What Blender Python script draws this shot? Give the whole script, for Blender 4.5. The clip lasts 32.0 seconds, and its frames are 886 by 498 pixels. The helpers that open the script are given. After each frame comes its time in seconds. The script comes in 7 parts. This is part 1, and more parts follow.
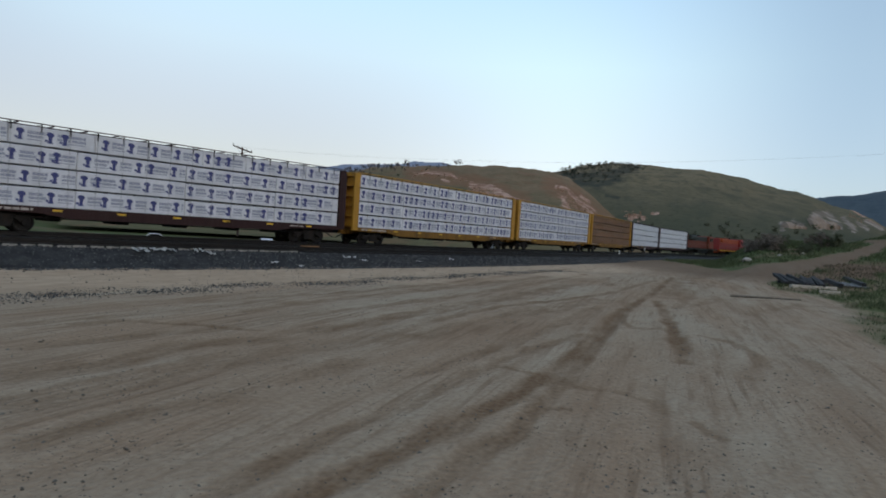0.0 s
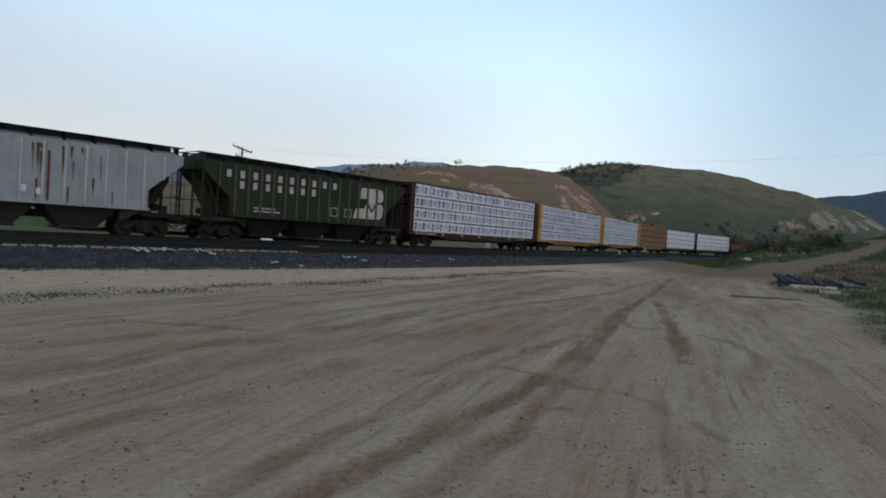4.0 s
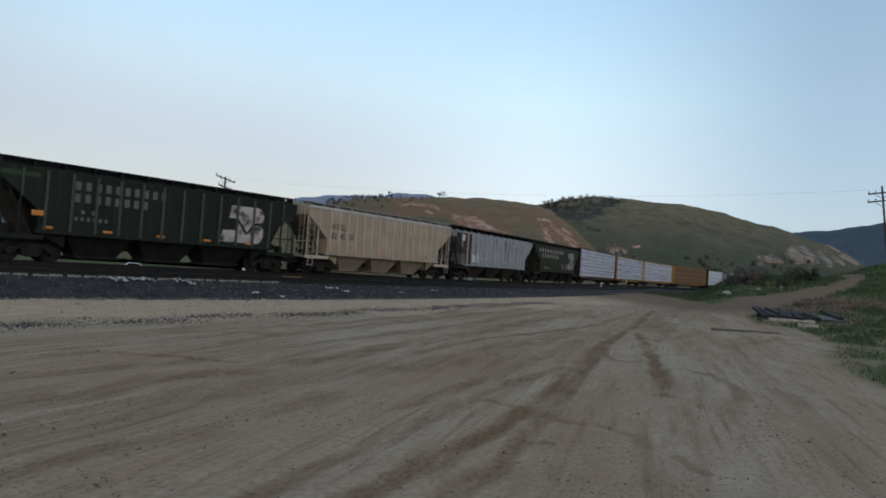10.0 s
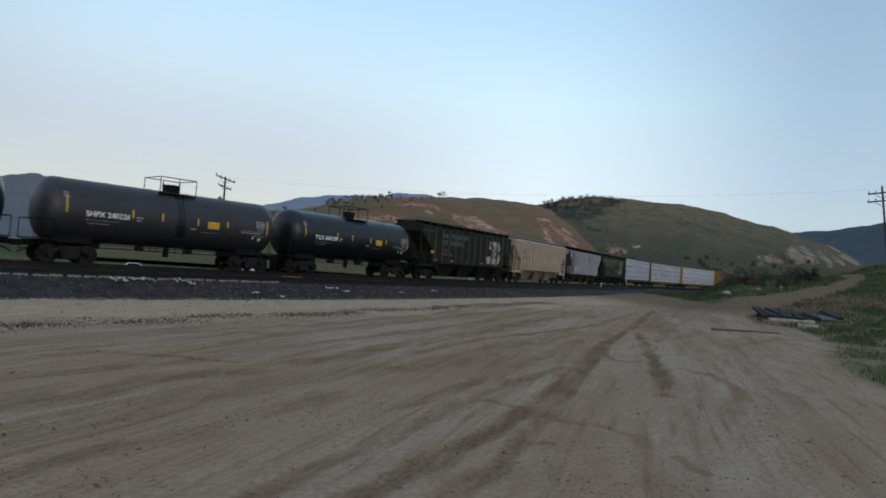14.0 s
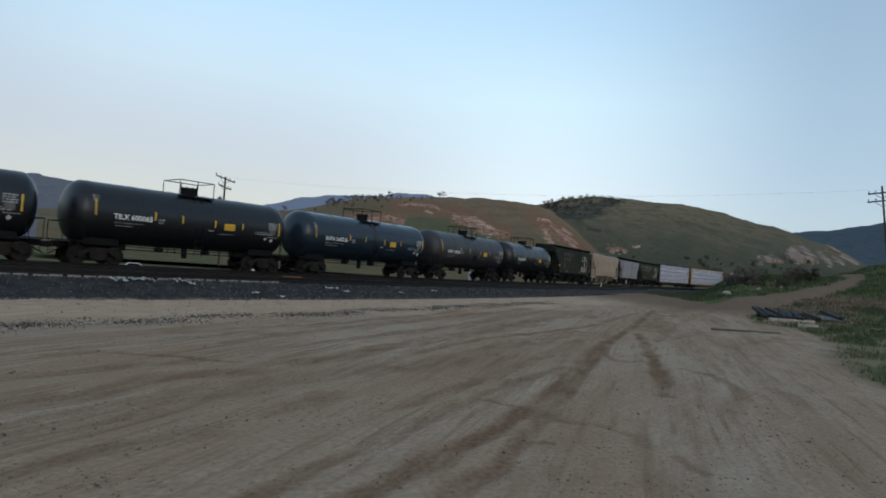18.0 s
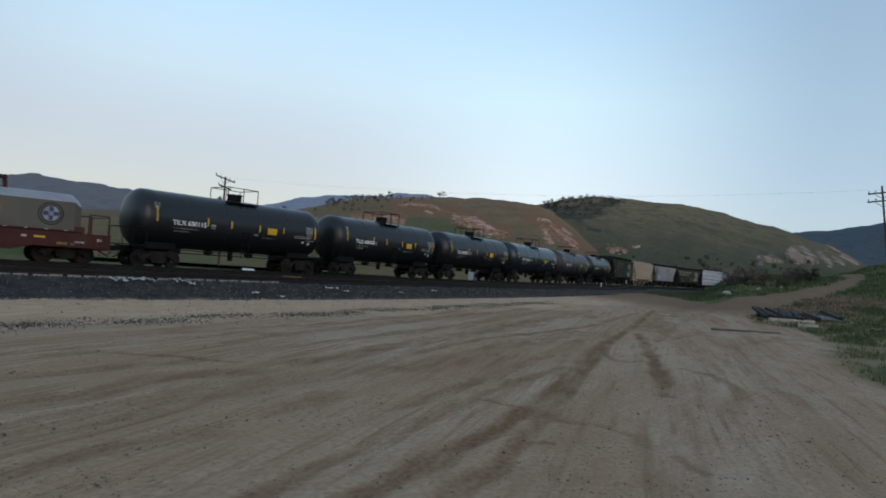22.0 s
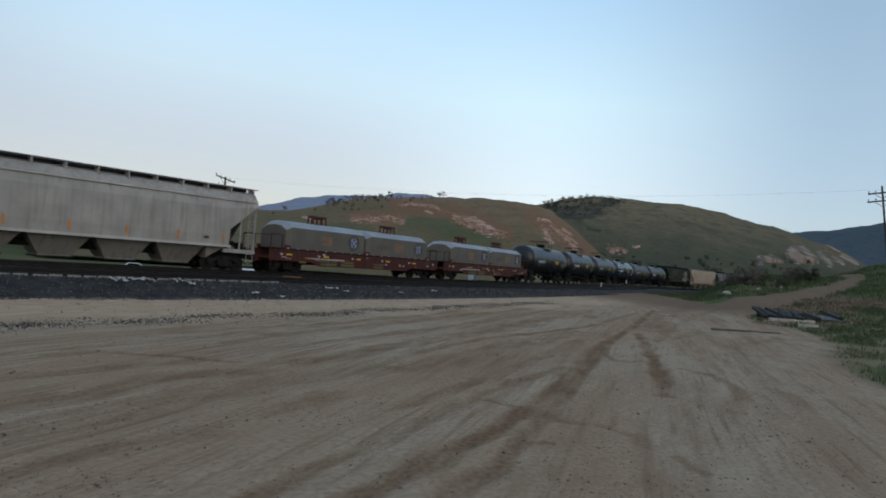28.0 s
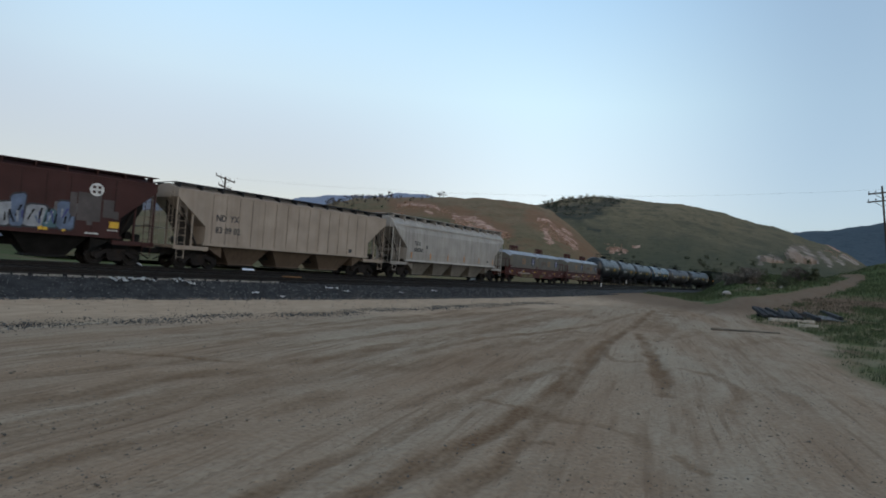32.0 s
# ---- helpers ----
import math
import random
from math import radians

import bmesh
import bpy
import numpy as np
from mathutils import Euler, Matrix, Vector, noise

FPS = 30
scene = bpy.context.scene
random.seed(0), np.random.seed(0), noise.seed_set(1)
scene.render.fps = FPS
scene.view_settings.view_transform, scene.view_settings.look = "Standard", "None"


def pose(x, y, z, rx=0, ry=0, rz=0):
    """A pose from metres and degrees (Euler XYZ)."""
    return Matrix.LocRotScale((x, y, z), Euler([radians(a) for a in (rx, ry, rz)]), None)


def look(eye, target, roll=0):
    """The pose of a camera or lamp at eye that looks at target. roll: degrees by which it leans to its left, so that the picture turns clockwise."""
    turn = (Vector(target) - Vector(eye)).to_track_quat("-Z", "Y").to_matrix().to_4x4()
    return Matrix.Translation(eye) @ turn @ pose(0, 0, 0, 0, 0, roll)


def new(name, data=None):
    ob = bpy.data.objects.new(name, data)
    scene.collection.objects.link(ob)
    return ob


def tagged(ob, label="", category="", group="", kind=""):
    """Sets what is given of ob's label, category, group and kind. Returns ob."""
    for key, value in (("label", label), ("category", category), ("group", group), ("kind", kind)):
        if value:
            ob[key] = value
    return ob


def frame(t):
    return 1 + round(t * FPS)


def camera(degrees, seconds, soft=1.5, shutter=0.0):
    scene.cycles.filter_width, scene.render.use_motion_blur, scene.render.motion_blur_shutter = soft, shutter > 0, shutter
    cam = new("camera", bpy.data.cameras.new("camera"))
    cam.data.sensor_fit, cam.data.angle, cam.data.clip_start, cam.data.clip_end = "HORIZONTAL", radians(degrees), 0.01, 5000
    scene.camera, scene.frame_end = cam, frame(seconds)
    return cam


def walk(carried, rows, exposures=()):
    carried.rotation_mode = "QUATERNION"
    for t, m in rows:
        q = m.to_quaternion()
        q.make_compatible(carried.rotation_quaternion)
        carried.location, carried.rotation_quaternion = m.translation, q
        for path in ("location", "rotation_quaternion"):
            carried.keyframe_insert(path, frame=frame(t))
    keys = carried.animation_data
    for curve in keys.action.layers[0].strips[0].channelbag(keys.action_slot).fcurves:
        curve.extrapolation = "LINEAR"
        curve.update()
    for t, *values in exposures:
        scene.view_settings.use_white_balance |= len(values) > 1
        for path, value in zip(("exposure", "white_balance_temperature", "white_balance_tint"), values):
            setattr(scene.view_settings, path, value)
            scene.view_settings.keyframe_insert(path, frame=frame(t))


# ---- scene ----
# ---- the camera: it stands still, and is nudged once between the seventh and the tenth second
EYE = (0.0, 0.0, 2.34)
RAIL = 1.15            # height of the rail head above the lot


def aim(heading, pitch, roll):
    """The camera's pose: heading clockwise from +Y, all in degrees."""
    a, p = radians(heading), radians(pitch)
    to = (EYE[0] + math.sin(a) * math.cos(p), EYE[1] + math.cos(a) * math.cos(p), EYE[2] + math.sin(p))
    return look(EYE, to, roll)


cam = camera(70.96, 32.0, soft=1.8, shutter=0.25)
walk(cam, [
    (0.0, aim(53.85, -1.44, 3.69)), (3.0, aim(53.85, -1.44, 3.69)), (6.5, aim(53.85, -1.43, 3.68)),
    (7.0, aim(53.90, -1.37, 3.67)), (7.5, aim(53.89, -0.78, 3.72)), (8.0, aim(54.04, -0.61, 3.94)),
    (8.2, aim(54.00, 0.05, 3.92)), (8.3, aim(54.00, 2.60, 3.90)), (8.5, aim(53.96, 2.62, 3.90)),
    (8.7, aim(54.60, 0.85, 3.98)), (8.9, aim(55.40, 1.70, 4.03)), (9.0, aim(55.43, 1.50, 4.05)),
    (9.5, aim(55.22, 1.60, 4.06)), (10.0, aim(55.22, 1.56, 4.11)), (20.0, aim(55.22, 1.56, 4.11)),
    (32.0, aim(55.22, 1.56, 4.11))], exposures=[(0.0, 0.17, 6800, 12), (7.0, 0.17, 6800, 12), (9.5, 0.09, 6800, 12), (32.0, 0.09, 6800, 12)])

# ---- daylight: clear sky of the early evening, the sun low behind the lot
world = bpy.data.worlds.new("evening_sky")
scene.world = world
world.use_nodes = True
wn, wl = world.node_tree.nodes, world.node_tree.links
sky = wn.new("ShaderNodeTexSky")
sky.sky_type, sky.sun_disc = "NISHITA", False
sky.sun_elevation, sky.sun_rotation = radians(22), radians(215)
sky.air_density, sky.dust_density, sky.ozone_density = 1.0, 1.0, 1.5
wn["Background"].inputs["Strength"].default_value = 0.15
veil = wn.new("ShaderNodeMix")          # a thin high veil evens the sky out
veil.data_type = "RGBA"
veil.inputs[0].default_value = 0.65
gen = wn.new("ShaderNodeTexCoord")
rise = wn.new("ShaderNodeSeparateXYZ")
wl.new(gen.outputs["Generated"], rise.inputs["Vector"])
haze = wn.new("ShaderNodeValToRGB")
haze.color_ramp.elements[0].position, haze.color_ramp.elements[0].color = 0.0, (0.70, 0.70, 0.75, 1)
haze.color_ramp.elements[1].position, haze.color_ramp.elements[1].color = 1.0, (0.30, 0.45, 0.68, 1)
for at, col in ((0.10, (0.76, 0.83, 0.89, 1)), (0.26, (0.72, 0.98, 1.08, 1)), (0.42, (0.50, 0.82, 1.12, 1))):
    haze.color_ramp.elements.new(at).color = col
wl.new(rise.outputs["Z"], haze.inputs["Fac"])
bright = wn.new("ShaderNodeVectorMath")
bright.operation = "SCALE"
bright.inputs["Scale"].default_value = 7.0
wl.new(haze.outputs["Color"], bright.inputs[0])
anti = wn.new("ShaderNodeVectorMath")   # dusky rose belt opposite the sun
anti.operation = "DOT_PRODUCT"
anti.inputs[1].default_value = (math.sin(radians(24)), math.cos(radians(24)), 0.10)
wl.new(gen.outputs["Generated"], anti.inputs[0])
belt = wn.new("ShaderNodeMapRange")
belt.interpolation_type = "SMOOTHSTEP"
belt.inputs["From Min"].default_value, belt.inputs["From Max"].default_value = 0.74, 1.0
belt.inputs["To Max"].default_value = 0.95
wl.new(anti.outputs["Value"], belt.inputs["Value"])
lowly = wn.new("ShaderNodeMapRange")
lowly.interpolation_type = "SMOOTHSTEP"
lowly.inputs["From Min"].default_value, lowly.inputs["From Max"].default_value = 0.40, 0.06
wl.new(rise.outputs["Z"], lowly.inputs["Value"])
both_of = wn.new("ShaderNodeMath")
both_of.operation = "MULTIPLY"
wl.new(belt.outputs["Result"], both_of.inputs[0])
wl.new(lowly.outputs["Result"], both_of.inputs[1])
rose = wn.new("ShaderNodeMix")
rose.data_type = "RGBA"
rose.inputs[7].default_value = (3.05, 2.85, 2.85, 1)
wl.new(both_of.outputs[0], rose.inputs[0])
away = wn.new("ShaderNodeVectorMath")   # the sky is deeper blue at right angles to the sun
away.operation = "DOT_PRODUCT"
away.inputs[1].default_value = (math.sin(radians(46)) * 0.97, math.cos(radians(46)) * 0.97, 0.24)
wl.new(gen.outputs["Generated"], away.inputs[0])
side = wn.new("ShaderNodeMapRange")
side.interpolation_type = "SMOOTHSTEP"
side.inputs["From Min"].default_value, side.inputs["From Max"].default_value = 0.98, 0.76
side.inputs["To Max"].default_value = 0.78
wl.new(away.outputs["Value"], side.inputs["Value"])
deep = wn.new("ShaderNodeMix")
deep.data_type = "RGBA"
deep.inputs[7].default_value = (2.0, 2.95, 4.0, 1)
wl.new(side.outputs["Result"], deep.inputs[0])
wl.new(bright.outputs["Vector"], deep.inputs[6])
wl.new(deep.outputs[2], rose.inputs[6])
wl.new(rose.outputs[2], veil.inputs[7])
wl.new(sky.outputs["Color"], veil.inputs[6])
wl.new(veil.outputs[2], wn["Background"].inputs["Color"])
lamp = bpy.data.lights.new("sun", "SUN")
lamp.energy, lamp.angle, lamp.color = 0.30, radians(38), (1.0, 0.90, 0.78)
sun = new("sun", lamp)
sun.matrix_world = look((0, 0, 60), (math.sin(radians(35)), math.cos(radians(35)), 60 - math.tan(radians(24))))
tagged(sun, kind="structure")


# ---- materials
def shader(name):
    m = bpy.data.materials.new(name)
    m.use_nodes = True
    return m, m.node_tree.nodes, m.node_tree.links, m.node_tree.nodes["Principled BSDF"]


def tone(c, k):
    return (min(1, c[0] * k), min(1, c[1] * k), min(1, c[2] * k), 1)


def noise_ramp(n, l, coord, scale, lo, hi, detail=5.0, stretch=(1, 1, 1)):
    """A 0..1 mask out of noise, between two thresholds."""
    mp = n.new("ShaderNodeMapping")
    mp.inputs["Scale"].default_value = stretch
    l.new(coord, mp.inputs["Vector"])
    t = n.new("ShaderNodeTexNoise")
    t.inputs["Scale"].default_value, t.inputs["Detail"].default_value = scale, detail
    l.new(mp.outputs["Vector"], t.inputs["Vector"])
    r = n.new("ShaderNodeMapRange")
    r.inputs["From Min"].default_value, r.inputs["From Max"].default_value = lo, hi
    l.new(t.outputs["Fac"], r.inputs["Value"])
    return r.outputs["Result"], t.outputs["Fac"]


def blend(n, l, fac, a, b):
    mx = n.new("ShaderNodeMix")
    mx.data_type = "RGBA"
    for k, v in ((0, fac), (6, a), (7, b)):
        if isinstance(v, (tuple, list, float, int)):
            mx.inputs[k].default_value = v
        else:
            l.new(v, mx.inputs[k])
    return mx.outputs[2]


def bumped(n, l, b, height, strength, distance):
    bp = n.new("ShaderNodeBump")
    bp.inputs["Strength"].default_value, bp.inputs["Distance"].default_value = strength, distance
    l.new(height, bp.inputs["Height"])
    l.new(bp.outputs["Normal"], b.inputs["Normal"])


def surface(name, col, rough=0.7, metal=0.0, vary=0.25, scale=2.0, fine=30.0, bump=0.3, dist=0.01, second=None, amount=0.5,
            stretch=(1, 1, 1)):
    """A plain surface with stains at two scales; second: a stain colour that covers about that amount."""
    m, n, l, b = shader(name)
    co = n.new("ShaderNodeTexCoord").outputs["Object"]
    f1, _ = noise_ramp(n, l, co, scale, 0.35, 0.65, stretch=stretch)
    f2, raw = noise_ramp(n, l, co, fine, 0.3, 0.7)
    c = blend(n, l, f1, tone(col, 1 - vary), tone(col, 1 + vary))
    c = blend(n, l, f2, c, blend(n, l, 0.5, c, tone(col, 1 - 1.2 * vary)))
    if second:
        f3, _ = noise_ramp(n, l, co, scale * 0.7, 0.62 - amount * 0.25, 0.70 - amount * 0.15, 8.0, stretch)
        c = blend(n, l, f3, c, (*second, 1))
    l.new(c, b.inputs["Base Color"])
    b.inputs["Roughness"].default_value, b.inputs["Metallic"].default_value = rough, metal
    if rough >= 0.8:
        b.inputs["Specular IOR Level"].default_value = 0.2
    if bump:
        bumped(n, l, b, raw, bump, dist)
    return m


def paint(name, col, rust=0.15, rough=0.55, dust=(0.20, 0.16, 0.12), dusty=0.3, rust_col=(0.10, 0.035, 0.018)):
    """Weathered car paint: faded, with runs down the sides, rust blooms and road dust."""
    m, n, l, b = shader(name)
    co = n.new("ShaderNodeTexCoord").outputs["Object"]
    f1, _ = noise_ramp(n, l, co, 0.8, 0.3, 0.7)
    runs, _ = noise_ramp(n, l, co, 3.0, 0.48, 0.75, 6.0, (1.6, 1.6, 0.10))
    blot, raw = noise_ramp(n, l, co, 0.9, 0.74 - rust * 0.5, 0.78 - rust * 0.45, 9.0, (1, 1, 0.7))
    fine, fraw = noise_ramp(n, l, co, 22.0, 0.3, 0.7)
    c = blend(n, l, f1, tone(col, 0.82), tone(col, 1.12))
    c = blend(n, l, fine, c, blend(n, l, 0.22, c, (*dust, 1)))
    mx = n.new("ShaderNodeMath")
    mx.operation = "MULTIPLY"
    l.new(runs, mx.inputs[0])
    mx.inputs[1].default_value = dusty
    c = blend(n, l, mx.outputs[0], c, (*dust, 1))
    if rust:
        c = blend(n, l, blot, c, (*rust_col, 1))
    l.new(c, b.inputs["Base Color"])
    b.inputs["Roughness"].default_value = rough
    b.inputs["Specular IOR Level"].default_value = 0.46 if rough < 0.45 else 0.2
    bumped(n, l, b, fraw, 0.15, 0.004)
    return m


def ground_mat():
    """Packed pale dirt of the lot with darker brown wheel ruts, greener soil where grass grows."""
    m, n, l, b = shader("packed_dirt")
    co = n.new("ShaderNodeTexCoord").outputs["Object"]

    def attr(k):
        a = n.new("ShaderNodeAttribute")
        a.attribute_name = k
        return a.outputs["Fac"]
    turn = n.new("ShaderNodeMapping")
    turn.inputs["Rotation"].default_value = (0, 0, radians(-16))
    l.new(co, turn.inputs["Vector"])
    ax = turn.outputs["Vector"]
    big, _ = noise_ramp(n, l, ax, 0.22, 0.36, 0.64, 7.0, (0.35, 1.7, 1))
    band, _ = noise_ramp(n, l, ax, 0.9, 0.47, 0.66, 7.0, (0.10, 1.0, 1))
    mid, _ = noise_ramp(n, l, co, 1.6, 0.3, 0.7, 9.0, (0.7, 1.3, 1))
    fine, raw = noise_ramp(n, l, co, 11.0, 0.25, 0.75, 12.0)
    peb, _ = noise_ramp(n, l, co, 30.0, 0.62, 0.70, 3.0)
    gate, _ = noise_ramp(n, l, co, 0.5, 0.45, 0.65, 4.0)
    both = n.new("ShaderNodeMath")
    both.operation = "MULTIPLY"
    l.new(peb, both.inputs[0])
    l.new(gate, both.inputs[1])
    c = blend(n, l, big, (0.390, 0.268, 0.178, 1), (0.470, 0.378, 0.276, 1))
    c = blend(n, l, band, c, blend(n, l, 0.30, c, (0.225, 0.142, 0.090, 1)))
    thin, _ = noise_ramp(n, l, ax, 3.4, 0.50, 0.66, 8.0, (0.05, 1.0, 1))
    part_way, _ = noise_ramp(n, l, co, 0.35, 0.40, 0.62, 4.0)
    veiled = n.new("ShaderNodeMath")
    veiled.operation = "MULTIPLY"
    l.new(thin, veiled.inputs[0])
    l.new(part_way, veiled.inputs[1])
    c = blend(n, l, veiled.outputs[0], c, blend(n, l, 0.55, c, (0.159, 0.087, 0.048, 1)))
    lines, _ = noise_ramp(n, l, ax, 8.0, 0.52, 0.64, 6.0, (0.045, 1.0, 1))
    spread, _ = noise_ramp(n, l, ax, 0.5, 0.42, 0.60, 5.0, (0.5, 1.0, 1))
    traced = n.new("ShaderNodeMath")
    traced.operation = "MULTIPLY"
    l.new(lines, traced.inputs[0])
    l.new(spread, traced.inputs[1])
    c = blend(n, l, traced.outputs[0], c, blend(n, l, 0.5, c, (0.150, 0.088, 0.052, 1)))
    c = blend(n, l, mid, c, blend(n, l, 0.35, c, (0.268, 0.165, 0.100, 1)))
    c = blend(n, l, fine, blend(n, l, 0.50, c, (0.171, 0.107, 0.069, 1)), c)
    c = blend(n, l, both.outputs[0], c, (0.122, 0.091, 0.071, 1))
    fleck, _ = noise_ramp(n, l, ax, 9.0, 0.60, 0.68, 6.0, (0.45, 1.5, 1))
    gated = n.new("ShaderNodeMath")
    gated.operation = "MULTIPLY"
    gate2, _ = noise_ramp(n, l, co, 0.8, 0.42, 0.66, 5.0)
    l.new(fleck, gated.inputs[0])
    l.new(gate2, gated.inputs[1])
    c = blend(n, l, gated.outputs[0], c, blend(n, l, 0.6, c, (0.104, 0.073, 0.052, 1)))
    c = blend(n, l, attr("sand"), c, blend(n, l, mid, (0.560, 0.400, 0.275, 1), (0.410, 0.288, 0.192, 1)))
    edge = n.new("ShaderNodeMath")
    edge.operation = "MULTIPLY_ADD"
    edge.inputs[1].default_value = 0.62
    ragged, _ = noise_ramp(n, l, ax, 3.2, 0.25, 0.75, 10.0, (0.35, 1.0, 1))
    l.new(ragged, edge.inputs[0])
    l.new(attr("rut"), edge.inputs[2])
    cut = n.new("ShaderNodeMapRange")
    cut.inputs["From Min"].default_value, cut.inputs["From Max"].default_value = 0.40, 1.18
    l.new(edge.outputs[0], cut.inputs["Value"])
    c = blend(n, l, cut.outputs["Result"], c, blend(n, l, fine, (0.138, 0.080, 0.046, 1), (0.250, 0.158, 0.096, 1)))
    weeds = blend(n, l, mid, (0.124, 0.080, 0.052, 1), (0.186, 0.120, 0.080, 1))
    green = blend(n, l, mid, (0.056, 0.084, 0.029, 1), (0.100, 0.114, 0.048, 1))
    grass = blend(n, l, attr("lush"), weeds, green)
    c = blend(n, l, attr("grass"), c, grass)
    l.new(c, b.inputs["Base Color"])
    b.inputs["Roughness"].default_value = 0.95
    b.inputs["Specular IOR Level"].default_value = 0.03
    bumped(n, l, b, raw, 0.9, 0.04)
    return m


def hill_mat(name, a, bcol, c3, scale, low=0.0, high=60.0):
    """Grazed slopes: greener at the foot, drier grass on top, scrub in patches."""
    m, n, l, b = shader(name)
    co = n.new("ShaderNodeTexCoord").outputs["Object"]
    turn = n.new("ShaderNodeMapping")
    turn.inputs["Rotation"].default_value = (0, 0, radians(-25))
    l.new(co, turn.inputs["Vector"])
    ax, long = turn.outputs["Vector"], (0.5, 1, 1)       # patches run down the slopes
    f1, _ = noise_ramp(n, l, ax, scale, 0.38, 0.62, 6.0, long)
    f2, raw = noise_ramp(n, l, co, scale * 16, 0.3, 0.7, 9.0)
    f3, _ = noise_ramp(n, l, ax, scale * 7, 0.52, 0.66, 9.0, long)
    xyz = n.new("ShaderNodeSeparateXYZ")
    l.new(co, xyz.inputs["Vector"])
    up = n.new("ShaderNodeMapRange")
    up.inputs["From Min"].default_value, up.inputs["From Max"].default_value = low, high
    l.new(xyz.outputs["Z"], up.inputs["Value"])
    half = n.new("ShaderNodeMath")
    half.operation = "MULTIPLY_ADD"
    half.inputs[1].default_value, half.inputs[2].default_value = 0.5, -0.25
    l.new(f1, half.inputs[0])
    mixed = n.new("ShaderNodeMath")
    mixed.operation, mixed.use_clamp = "ADD", True
    l.new(half.outputs[0], mixed.inputs[0])
    l.new(up.outputs["Result"], mixed.inputs[1])
    c = blend(n, l, mixed.outputs[0], (*a, 1), (*bcol, 1))
    c = blend(n, l, f2, c, blend(n, l, 0.35, c, tone(a, 0.6)))
    c = blend(n, l, f3, c, blend(n, l, 0.55, c, (*c3, 1)))
    f4, _ = noise_ramp(n, l, co, scale * 26, 0.58, 0.66, 8.0)
    c = blend(n, l, f4, c, blend(n, l, 0.55, c, tone(a, 0.45)))
    g2, _ = noise_ramp(n, l, co, scale * 3.3, 0.46, 0.62, 7.0)
    c = blend(n, l, g2, c, blend(n, l, 0.35, c, tone(a, 0.85)))

    def mask(key, size, lo, hi):
        """A painted-in area with a ragged edge."""
        at = n.new("ShaderNodeAttribute")
        at.attribute_name = key
        _, rough_edge = noise_ramp(n, l, co, size, 0.3, 0.7, 9.0)
        add = n.new("ShaderNodeMath")
        add.operation = "MULTIPLY_ADD"
        add.inputs[1].default_value = 2.6
        l.new(rough_edge, add.inputs[0])
        l.new(at.outputs["Fac"], add.inputs[2])
        cut = n.new("ShaderNodeMapRange")
        cut.inputs["From Min"].default_value, cut.inputs["From Max"].default_value = lo, hi
        l.new(add.outputs[0], cut.inputs["Value"])
        gap = n.new("ShaderNodeMath")
        gap.operation = "GREATER_THAN"
        gap.inputs[1].default_value = 0.02
        l.new(at.outputs["Fac"], gap.inputs[0])
        both = n.new("ShaderNodeMath")
        both.operation = "MULTIPLY"
        l.new(cut.outputs["Result"], both.inputs[0])
        l.new(gap.outputs[0], both.inputs[1])
        return both.outputs[0]
    crag, _ = noise_ramp(n, l, co, 0.22, 0.40, 0.60, 8.0, (1, 1, 0.6))
    fine, _ = noise_ramp(n, l, co, 0.9, 0.42, 0.60, 6.0)
    rock = blend(n, l, crag, (0.280, 0.150, 0.100, 1), (0.580, 0.365, 0.275, 1))
    rock = blend(n, l, fine, blend(n, l, 0.35, rock, (0.12, 0.075, 0.05, 1)), rock)
    c = blend(n, l, mask("turf", 0.06, 1.00, 2.10), c, blend(n, l, 0.60, c, (0.078, 0.096, 0.044, 1)))
    c = blend(n, l, mask("red_soil", 0.09, 1.20, 2.00), c, blend(n, l, 0.55, c, (0.230, 0.108, 0.062, 1)))
    c = blend(n, l, mask("bare", 0.30, 1.66, 1.84), c, rock)
    ribs, _ = noise_ramp(n, l, ax, 0.13, 0.40, 0.62, 7.0, (0.30, 1, 0.4))
    pale = blend(n, l, ribs, (0.150, 0.118, 0.092, 1), (0.345, 0.275, 0.225, 1))
    c = blend(n, l, mask("pale", 0.20, 1.62, 1.86), c, pale)
    c = blend(n, l, mask("wood", 0.10, 1.55, 2.15), c, blend(n, l, 0.75, c, (0.036, 0.040, 0.034, 1)))
    l.new(c, b.inputs["Base Color"])
    b.inputs["Roughness"].default_value = 1.0
    b.inputs["Specular IOR Level"].default_value = 0.05
    bumped(n, l, b, raw, 0.18, 1.0)
    return m


def crushed_stone():
    """Broken stone, each piece of its own grey."""
    m, n, l, b = shader("crushed_stone")
    g = n.new("ShaderNodeNewGeometry")
    co = n.new("ShaderNodeTexCoord").outputs["Object"]
    f, raw = noise_ramp(n, l, co, 30.0, 0.3, 0.7)
    pick = n.new("ShaderNodeMath")
    pick.operation = "POWER"
    pick.inputs[1].default_value = 3.0
    l.new(g.outputs["Random Per Island"], pick.inputs[0])
    c = blend(n, l, pick.outputs[0], (0.016, 0.0155, 0.0155, 1), (0.150, 0.146, 0.142, 1))
    c = blend(n, l, f, c, blend(n, l, 0.3, c, (0.03, 0.028, 0.028, 1)))
    l.new(c, b.inputs["Base Color"])
    b.inputs["Roughness"].default_value = 0.9
    return m


